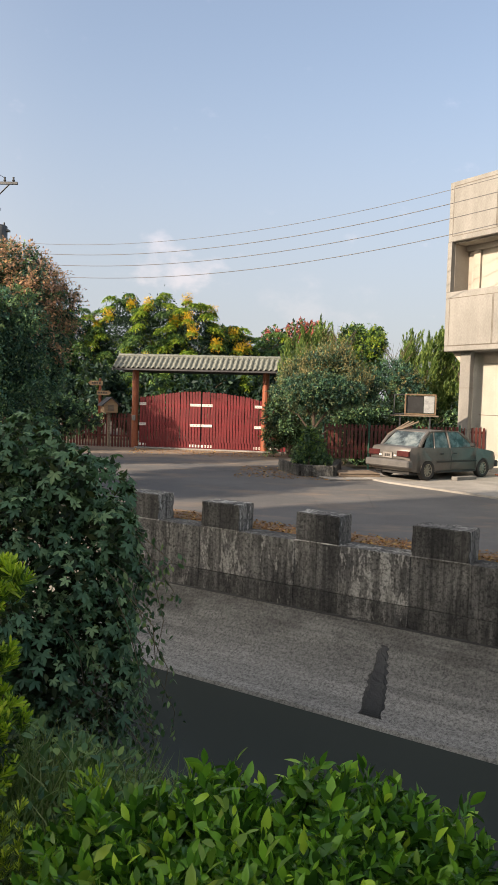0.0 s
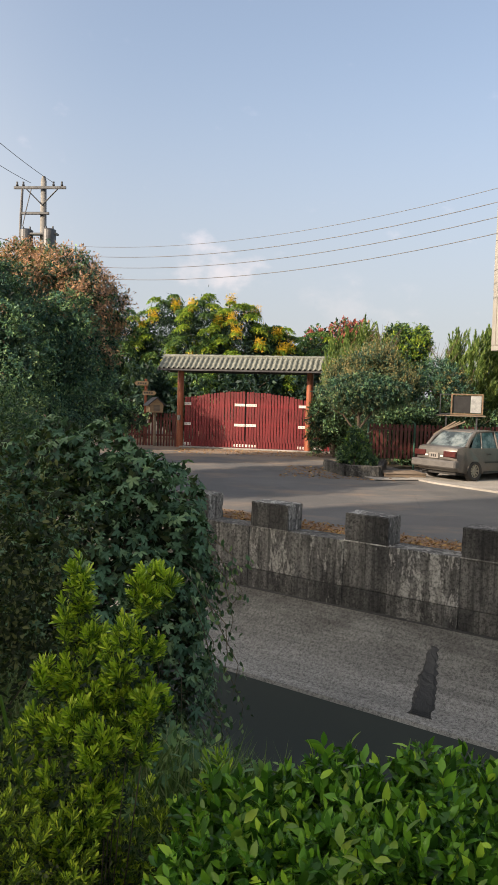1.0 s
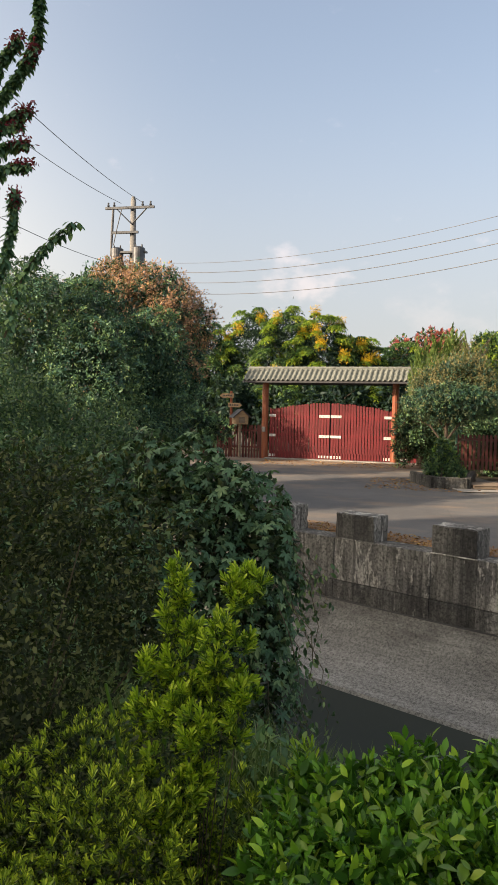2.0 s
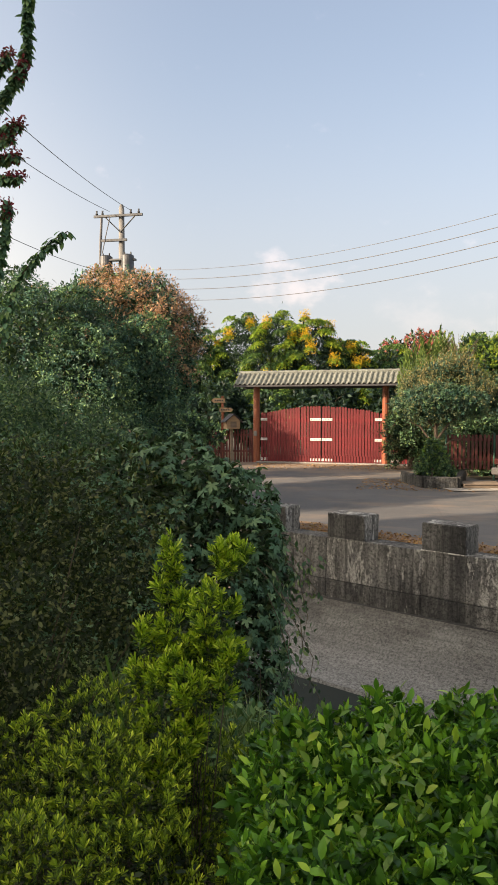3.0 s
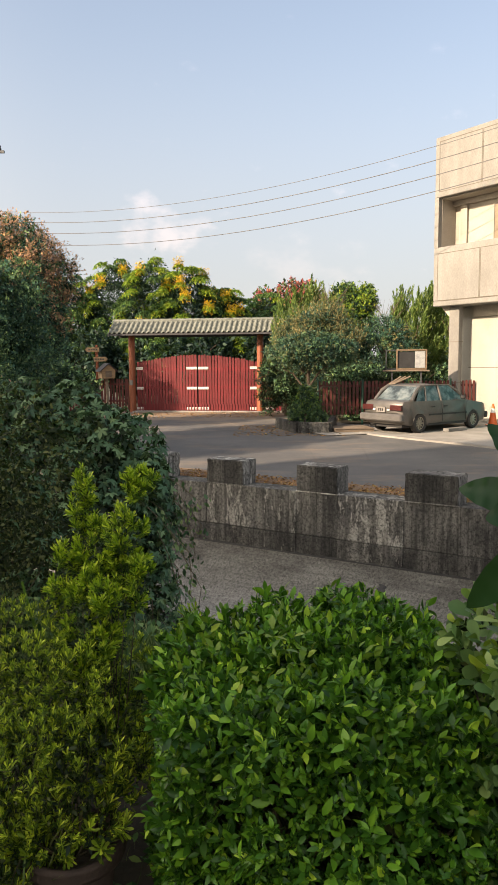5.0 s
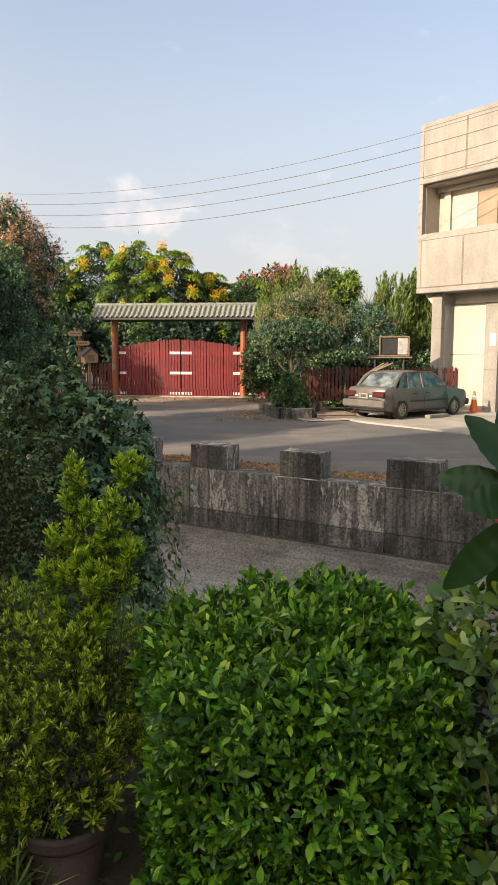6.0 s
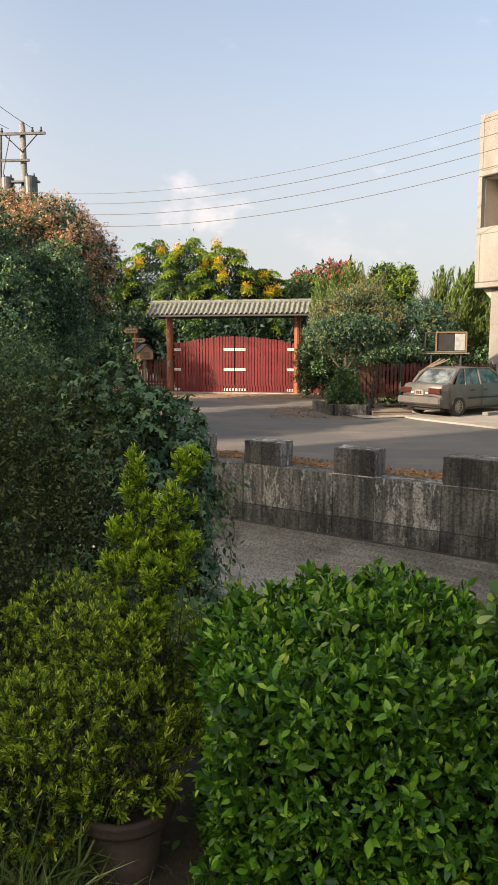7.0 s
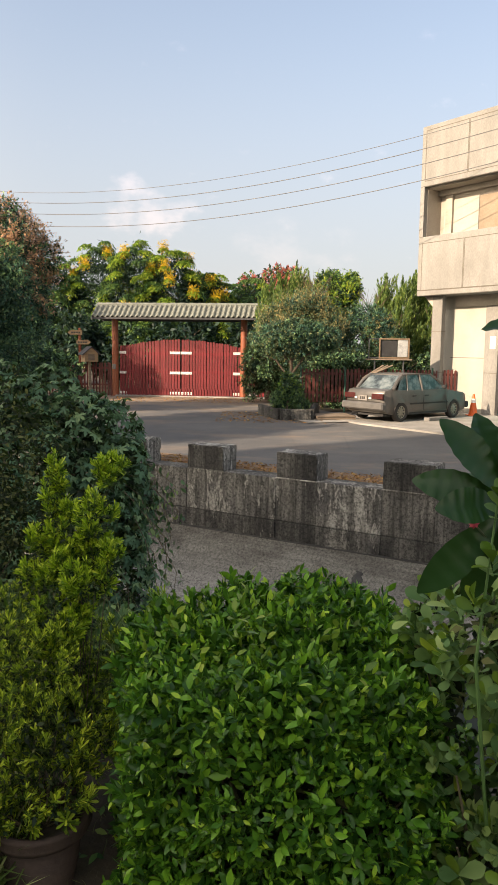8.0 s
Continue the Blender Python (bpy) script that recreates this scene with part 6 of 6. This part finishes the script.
# upright bright shoot behind
sx, sy = -0.415, 1.42
blobs = [(0.0, 0.0, 0.2, 0.05, 0.06, 0.1), (-0.02, 0.0, 0.36, 0.075, 0.07, 0.09), (-0.02, 0, 0.5, 0.085, 0.08, 0.09), (0.03, -0.02, 0.63, 0.09, 0.08, 0.09), (0.02, 0.0, 0.73, 0.06, 0.05, 0.06), (-0.045, 0.02, 0.83, 0.03, 0.03, 0.1), (-0.03, 0.02, 0.76, 0.045, 0.04, 0.07), (0.085, -0.06, 0.8, 0.045, 0.045, 0.06), (0.125, -0.08, 0.915, 0.042, 0.042, 0.05), (-0.1, 0.0, 0.6, 0.04, 0.04, 0.06), (-0.09, 0.0, 0.7, 0.025, 0.025, 0.05), (0.1, -0.03, 0.68, 0.05, 0.05, 0.06)]
whorl_shrub("bright_shrub", (sx, sy, NEAR), [(*b[:2], b[2] + 0.03, *b[3:]) for b in blobs], 1500, 0.0168, "sprout", "upright lime-green shrub with bright leaf whorls", count=18, clumps=9)

whorl_shrub("golden_shrub", (-0.19, 1.52, NEAR), [(0, 0, 0.45, 0.09, 0.08, 0.1), (0.05, 0.0, 0.3, 0.1, 0.08, 0.12), (-0.05, 0.0, 0.2, 0.1, 0.08, 0.14)], 330, 0.021, "sprout", "small lime-green shrub beside the hedge", clumps=7)

# tangled dark bush with dead twigs
bx, by = -1.22, 1.95
blobs = lumps(rng, 0, 0, 0.62, 0.62, 0.5, 0.58, 20, 0.34)
me = sprays(rng, blobs, 46000, 10, 0.09, 0.0165, LEAF, 0.5, 0.45)
bm = stems([tuple(v) for v in unit(rng.normal(size=(26, 3))) * (0.5, 0.4, 0.45) + (0, 0, 0.6)], 0, 0.004)
plant("dark_bush", (bx, by, NEAR), "tangled dark green bush with thin brown stems", "bush", bm, [(me, L["tangle"], "foliage", "")], bark="twig")
b = thing("bush_stake", pose(-0.6, 1.62, NEAR), "pale green cane stems in the bush", "plant stem")
for k in range(3):
    part("cane", tube([(0.05 * k, 0, 0), (0.03 * k - 0.02, 0.02, 0.3), (0.08 * k - 0.1, 0.02, 0.62)], [0.009, 0.008, 0.004], 7), L["sprout_old"], b)

# vine that buries the fence on the bank edge
vx, vy = -1.35, 4.0
blobs = [(0.0, 0.0, 0.2, 0.64, 0.52, 0.72)]
for k in range(34):
    u = 1 - 1.5 * (k + 0.5) / 34
    w = math.sqrt(1 - u * u)
    c = 0.22 + 0.05 * math.sin(k * 1.7)
    blobs.append((0.64 * w * math.cos(k * 2.4), 0.5 * w * math.sin(k * 2.4), 0.2 + 0.72 * u, 0.78 * c, 0.62 * c, 0.88 * c))
blobs += [(-0.3, 0.1, -0.3, 0.75, 0.45, 0.6), (-0.9, 0.2, -0.5, 0.7, 0.5, 0.7), (-0.9, 0.1, -0.06, 0.6, 0.5, 0.7), (-0.45, 0.0, 0.06, 0.5, 0.45, 0.72), (0.45, -0.1, -0.3, 0.32, 0.3, 0.5), (0.2, -0.2, -0.7, 0.5, 0.4, 0.5), (-0.5, -0.4, -0.6, 0.7, 0.5, 0.6)]
p, o = ball_points(rng, blobs, 19000, 0.14)
al = unit(0.55 * o + np.array((0, 0, -0.75)) + 0.4 * rng.normal(size=p.shape))
me = leaves(STAR, p, al, unit(o + np.array((0, 0, 0.6)) + 0.22 * rng.normal(size=p.shape)), 0.076 * (0.55 + 0.7 * rng.random(len(p))))
# leaves inside the mound are coloured dark to paint its inner shade
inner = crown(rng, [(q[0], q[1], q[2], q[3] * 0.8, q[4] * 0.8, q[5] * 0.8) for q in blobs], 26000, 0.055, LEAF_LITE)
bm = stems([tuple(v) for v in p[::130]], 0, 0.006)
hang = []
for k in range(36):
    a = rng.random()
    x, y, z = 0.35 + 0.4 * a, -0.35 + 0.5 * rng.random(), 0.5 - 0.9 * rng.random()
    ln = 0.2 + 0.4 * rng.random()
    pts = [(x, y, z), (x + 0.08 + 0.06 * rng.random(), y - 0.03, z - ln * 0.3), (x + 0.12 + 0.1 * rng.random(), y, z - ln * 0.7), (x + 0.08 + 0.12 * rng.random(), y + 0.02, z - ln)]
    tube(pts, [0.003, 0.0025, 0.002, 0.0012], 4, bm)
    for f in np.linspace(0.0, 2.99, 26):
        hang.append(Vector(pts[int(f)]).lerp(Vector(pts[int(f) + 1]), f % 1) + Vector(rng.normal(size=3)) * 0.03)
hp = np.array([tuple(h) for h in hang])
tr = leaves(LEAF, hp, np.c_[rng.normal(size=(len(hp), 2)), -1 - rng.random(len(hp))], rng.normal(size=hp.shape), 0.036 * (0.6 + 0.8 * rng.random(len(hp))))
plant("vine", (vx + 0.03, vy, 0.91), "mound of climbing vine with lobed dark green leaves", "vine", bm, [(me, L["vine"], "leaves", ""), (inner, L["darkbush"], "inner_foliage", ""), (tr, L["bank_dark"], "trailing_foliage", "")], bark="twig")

# taller dark trees on the near bank to the side
for x, y, cx, cy, cz, r, rz, lab in ((-3.3, 5.6, -3.2, 5.7, 1.5, 1.0, 0.95, "dark green small-leaved tree on the bank"), (-4.9, 6.6, -4.3, 7.4, 1.5, 1.3, 1.1, "dense green small-leaved tree on the bank"), (-2.7, 4.0, -2.6, 4.0, 1.25, 0.8, 0.75, "low dark leafy tree on the bank")):
    zb = float(bank(x, y)) - 0.03
    blobs = [(q[0] - x, q[1] - y, q[2] - zb, *q[3:]) for q in lumps(rng, cx, cy, cz, r, r, rz, 22, 0.32)]
    plant("bank_tree", (x, y, zb), lab, "tree", limbs(rng, cz - zb, r * 0.7, 7, 0.06), [(sprays(rng, blobs, 46000, 14, 0.2, 0.038, LEAF_LITE, 0.5, 0.4), L["bank_dark"], "crown", ""), (sprays(rng, blobs[::3], 6000, 14, 0.2, 0.038, LEAF_LITE, 0.5, 0.2), L["tree_dark"], "bright_leaves", ""), (crown(rng, blobs[::5], 400, 0.03, LEAF_LITE, 0.9, 0.3, 0.2), L["tree_rust"], "autumn_leaves", "")], "bank trees")

# tall flowering plant: arching shoots thick with downturned leaves and red tips
ft = thing("arching_shrub", pose(-2.9, 4.6, 0.5), "tall shrub with arching leafy shoots and dark red flower tips", "shrub")
bm = bmesh.new()
lp, la, lf, rp = [], [], [], []
shoots = [[(0, 0, -0.25), (-0.15, 0, 1.6), (-0.1, 0, 3.2), (0.06, 0, 3.66), (0.21, 0, 3.81), (0.32, 0, 3.95), (0.39, 0, 4.09), (0.4, 0, 4.25), (0.42, 0, 4.6)],
          [(-0.1, 0, 3.3), (0.15, 0, 3.58), (0.34, 0, 3.63)], [(-0.1, 0, 3.2), (0.12, 0, 3.52), (0.26, 0, 3.55)], [(-0.1, 0, 3.1), (0.13, 0, 3.4), (0.31, 0, 3.41)],
          [(-0.1, 0, 3.0), (0.13, 0, 3.25), (0.34, 0, 3.27)], [(-0.1, 0, 2.1), (0.15, 0, 2.6), (0.22, 0, 2.87), (0.23, 0, 3.09)],
          [(0.16, 0, 2.1), (0.3, 0, 2.54), (0.43, 0, 2.68), (0.57, 0, 2.81), (0.69, 0, 2.87)], [(-0.05, 0, 3.75), (0.12, 0, 3.95), (0.26, 0, 4.12)], [(0.3, 0, 3.9), (0.36, -0.03, 3.96), (0.385, -0.04, 4.02)]]
for s, pts in enumerate(shoots):
    tube(pts, list(np.linspace(0.018 if s == 0 else 0.009, 0.004, len(pts))), 6, bm)
    for i in range(len(pts) - 1):
        a, b2 = Vector(pts[i]), Vector(pts[i + 1])
        n = int((900 if s != 6 else 330) * (b2 - a).length)
        for f in rng.random(n if a.z > 0.8 else 0):
            lp.append(tuple(a.lerp(b2, f) + Vector(rng.normal(size=3)) * 0.012))
            v = rng.normal(size=3)
            la.append((v[0] * 0.7, v[1] * 0.7, -0.7 + 0.2 * v[2]))
            lf.append((v[0], v[1], 0.6))
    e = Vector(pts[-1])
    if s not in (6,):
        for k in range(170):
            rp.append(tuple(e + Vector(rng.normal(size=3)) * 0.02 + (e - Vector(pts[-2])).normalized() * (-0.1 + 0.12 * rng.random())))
part("stem", bm, M["twig"], ft)
lp, la, lf, rp = map(np.array, (lp, la, lf, rp))
part_mesh("leaves", leaves(LEAF, lp, la, lf, 0.062 * (0.6 + 0.6 * rng.random(len(lp)))), L["tree_dark"], ft)
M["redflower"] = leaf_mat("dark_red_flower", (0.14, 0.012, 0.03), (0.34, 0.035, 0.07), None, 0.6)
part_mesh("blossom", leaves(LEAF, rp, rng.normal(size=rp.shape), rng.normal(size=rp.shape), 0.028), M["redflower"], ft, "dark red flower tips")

# low weeds and long grass on the bank
def grass(name, x0, x1, y0, y1, n, h, label, lean=0.5, mat="grass"):
    p = np.c_[x0 + (x1 - x0) * rng.random(n), y0 + (y1 - y0) * rng.random(n), np.zeros(n)]
    p[:, 2] = bank(p[:, 0], p[:, 1]) - 0.01
    al = np.c_[lean * rng.normal(size=(n, 2)), np.ones(n)]
    me = leaves(GRASS, p, al, rng.normal(size=(n, 3)), h * (0.5 + 0.8 * rng.random(n)))
    me.materials.append(L[mat])
    return tagged(new(name, me), label, "grass", kind="stuff")


grass("long_grass", -1.4, -0.5, 0.72, 1.25, 2600, 0.26, "long green grass blades beside the pot", lean=0.8)
grass("ground_grass", -4.0, 4.0, -2.5, 3.0, 17000, 0.09, "short weedy grass on the near bank")
grass("bank_grass", -1.5, 0.1, 1.75, 2.95, 8000, 0.26, "rank grass on the canal edge", lean=0.4)
p = np.c_[-1.0 + 1.05 * rng.random(2400), 1.85 + 1.0 * rng.random(2400), 0.3 * rng.random(2400) ** 1.3]
p[:, 2] += bank(p[:, 0], p[:, 1])
me = leaves(LEAF, p, unit(rng.normal(size=p.shape) + (0, 0, 0.4)), np.c_[0.4 * rng.normal(size=(2400, 2)), np.ones(2400)], 0.036 * (0.5 + rng.random(2400)))
me.materials.append(L["tree_mid"])
tagged(new("bank_weeds", me), "broad-leaved weeds on the canal edge", "weeds", kind="stuff")
p = np.c_[-4.0 + 8.0 * rng.random(15000), -2.5 + 5.5 * rng.random(15000), 0.05 * rng.random(15000)]
p[:, 2] += bank(p[:, 0], p[:, 1])
me = leaves(LEAF, p, rng.normal(size=p.shape) * (1, 1, 0.3), np.c_[0.3 * rng.normal(size=(15000, 2)), np.ones(15000)], 0.025 * (0.5 + rng.random(15000)))
me.materials.append(L["tree_mid"])
tagged(new("ground_cover", me), "small clover-like ground cover", "ground cover", kind="stuff")

# shrub with rounded soft leaves beside the hedge
blobs = lumps(rng, 0, 0, 0.45, 0.28, 0.28, 0.32, 12, 0.4) + [(0.1, -0.1, 0.2, 0.3, 0.25, 0.3)]
p, o = ball_points(rng, blobs, 950, 0.35)
lo, hi = rosettes(p, unit(o + np.array((0, -0.2, 0.6)) + 0.3 * rng.normal(size=o.shape)), 0.038 * (0.5 + 0.9 * rng.random(len(p))), 6, OBOVATE, 0.75, 0.3)
# dark core: shade between the soft leaves, put in by colour
dim = crown(rng, [(b[0], b[1], b[2], b[3] * 0.7, b[4] * 0.7, b[5] * 0.7) for b in blobs], 2200, 0.03, LEAF_LITE)
plant("soft_leaf_shrub", (0.62, 0.98, NEAR), "open shrub with rounded dull green leaves", "shrub", stems([tuple(v) for v in unit(rng.normal(size=(26, 3))) * 0.25 + (0, 0, 0.4)], 0, 0.005), [(lo, L["soft"], "foliage", ""), (hi, L["fresh"], "young_leaves", ""), (dim, L["tangle"], "inner_foliage", "")], bark="twig")

# large-leaved plant with pink flowers
bp = thing("large_leaf_plant", pose(0.54, 0.86, NEAR), "tall plant with large glossy oblong leaves and pink flowers", "plant")
part("stem", tube([(0.06, 0.02, 0), (0.05, 0.01, 0.5), (0.0, 0.0, 0.995)], [0.016, 0.014, 0.011], 10), L["big"], bp, "thick green stem")
part("stem", tube([(0.08, 0.03, 0), (0.13, 0.02, 0.6), (0.105, 0.0, 1.32)], [0.016, 0.014, 0.01], 10), L["big"], bp, "thick green stem")


def big_leaf(ln, wd):
    """A broad leaf, widest past its middle, folded along the rib and bent at the tip."""
    bm = bmesh.new()
    rows = []
    for i in range(33):
        f = i / 32
        w = wd * (math.sin(math.pi * f ** 1.25) ** 0.7) if 0 < i < 32 else 0.002
        z = -0.22 * ln * f * f + 0.05 * ln * f
        rows.append([bm.verts.new((k * w, ln * f, z + abs(k) * w * 0.22 + 0.0018 * math.sin(44 * f) * abs(k))) for k in (-1, -0.5, 0, 0.5, 1)])
    for a, b2 in zip(rows, rows[1:]):
        for k in range(4):
            bm.faces.new((a[k], a[k + 1], b2[k + 1], b2[k]))
    return bm


def place_leaf(base, way, face, ln, wd):
    y = Vector(way).normalized()
    x = y.cross(Vector(face)).normalized()
    m = Matrix((x, y, x.cross(y))).transposed().to_4x4()
    ob = smooth(part("leaf", big_leaf(ln, wd), L["big"], bp))
    ob.matrix_basis = Matrix.Translation(base) @ m


for dx, dy, dz, ln in ((-0.6, -0.1, 0.8, 0.17), (-1, 0.05, 0.28, 0.155), (-0.72, -0.15, -0.72, 0.2), (-0.3, -0.05, -0.95, 0.17), (0.1, -0.1, 1.0, 0.19), (0.8, 0.1, 0.5, 0.16), (0.9, -0.2, -0.3, 0.16), (0.3, 0.6, 0.5, 0.16), (-0.5, 0.7, 0.2, 0.15), (0.3, -0.5, -0.7, 0.15), (-0.8, -0.4, 0.05, 0.13), (-0.15, 0.4, 0.9, 0.16)):
    place_leaf((0.0, 0.0, 0.985 + 0.02 * dz), (dx, dy, dz), (0.2, -1, 0.45), ln * 1.08, 0.034)
for dx, dy, dz, ln in ((-1, -0.1, 0.12, 0.16), (0.7, 0, 0.6, 0.15), (0.2, 0.3, 0.9, 0.15), (0.9, 0.1, -0.1, 0.15), (-0.2, -0.5, 0.8, 0.14), (0.1, 0.6, 0.3, 0.15)):
    place_leaf((0.105, 0.0, 1.31), (dx, dy, dz), (0.1, -0.5, 0.9), ln, 0.03)
for x, y, z in ((-0.06, -0.03, 0.955), (0.06, -0.05, 1.30)):
    fl = np.tile(np.array((x, y, z)), (8, 1))
    a = np.arange(8) * 0.785
    part_mesh("flower", leaves(LEAF, fl, np.c_[np.cos(a), 0.3 * np.ones(8), np.sin(a)], np.tile((0, -1.0, 0), (8, 1)), 0.012), L["pink"], bp, "small pink flower")
    part("flower_stalk", tube([(x * 0.2 + 0.1 * (z > 1.1), 0, z - 0.05), (x, y + 0.005, z)], [0.002, 0.002], 5), L["olive"], bp)

whorl = np.array(((-0.02, -0.06, 1.0), (-0.035, -0.065, 0.9), (-0.06, -0.05, 0.815), (0.05, -0.05, 0.86)))
lo, hi = rosettes(whorl, np.tile((-0.2, -0.3, 1.0), (4, 1)), np.full(4, 0.042), 9, OBOVATE, 0.3, 0.2)
part_mesh("young_leaves", lo, L["soft"], bp)
part_mesh("young_leaves", hi, L["fresh"], bp)
part("young_stem", tube([(0.0, -0.03, 0.3), (-0.05, -0.05, 0.7), (-0.03, -0.06, 1.0)], [0.004, 0.0035, 0.002], 6), L["soft"], bp)

# dry leaf litter and weeds along the top of the canal wall
n = 5200
s, q = -9.5 + 10 * rng.random(n), 10.42 + 0.75 * rng.random(n) ** 1.5
p = np.c_[0.866 * s + 0.5 * q, -0.5 * s + 0.866 * q, 0.015 + 0.05 * rng.random(n)]
me = leaves(LEAF, p, rng.normal(size=p.shape) * (1, 1, 0.35), np.c_[rng.normal(size=(n, 2)) * 0.6, np.ones(n)], 0.05 * (0.4 + rng.random(n)))
me.materials.append(M["litter"])
tagged(new("leaf_litter", me), "dry brown leaves behind the parapet blocks", "leaf litter", kind="stuff")

n = 900
p = np.c_[-1.2 + 3.2 * rng.random(n), 20.6 + 3.6 * rng.random(n), np.full(n, 0.012)]
p = np.concatenate([p, np.c_[-6 + 6 * rng.random(700), 27.5 + 3.2 * rng.random(700) ** 0.6, np.full(700, 0.012)]])
n = len(p)
me = leaves(LEAF, p, rng.normal(size=p.shape) * (1, 1, 0.2), np.c_[rng.normal(size=(n, 2)) * 0.3, np.ones(n)], 0.09 * (0.4 + rng.random(n)))
me.materials.append(M["litter"])
tagged(new("fallen_leaves", me), "dry leaves scattered on the asphalt by the planter", "leaf litter", kind="stuff")
# small orange flowers in the grass
fl = thing("grass_flowers", pose(-0.66, 1.02, NEAR), "small orange flowers among the grass", "flowers")
for k in range(5):
    x, y, z = 0.05 * rng.normal(), 0.04 * rng.normal(), 0.1 + 0.05 * rng.random()
    a = np.arange(6) * 1.05
    part_mesh("flower", leaves(LEAF, np.tile((x, y, z), (6, 1)), np.c_[np.cos(a), np.sin(a), 0.3 * np.ones(6)], np.tile((0, 0, 1.0), (6, 1)), 0.012), M["orange"], fl)
    part("stalk", tube([(x, y, 0), (x, y, z)], [0.0015, 0.001], 4), L["grass"], fl)

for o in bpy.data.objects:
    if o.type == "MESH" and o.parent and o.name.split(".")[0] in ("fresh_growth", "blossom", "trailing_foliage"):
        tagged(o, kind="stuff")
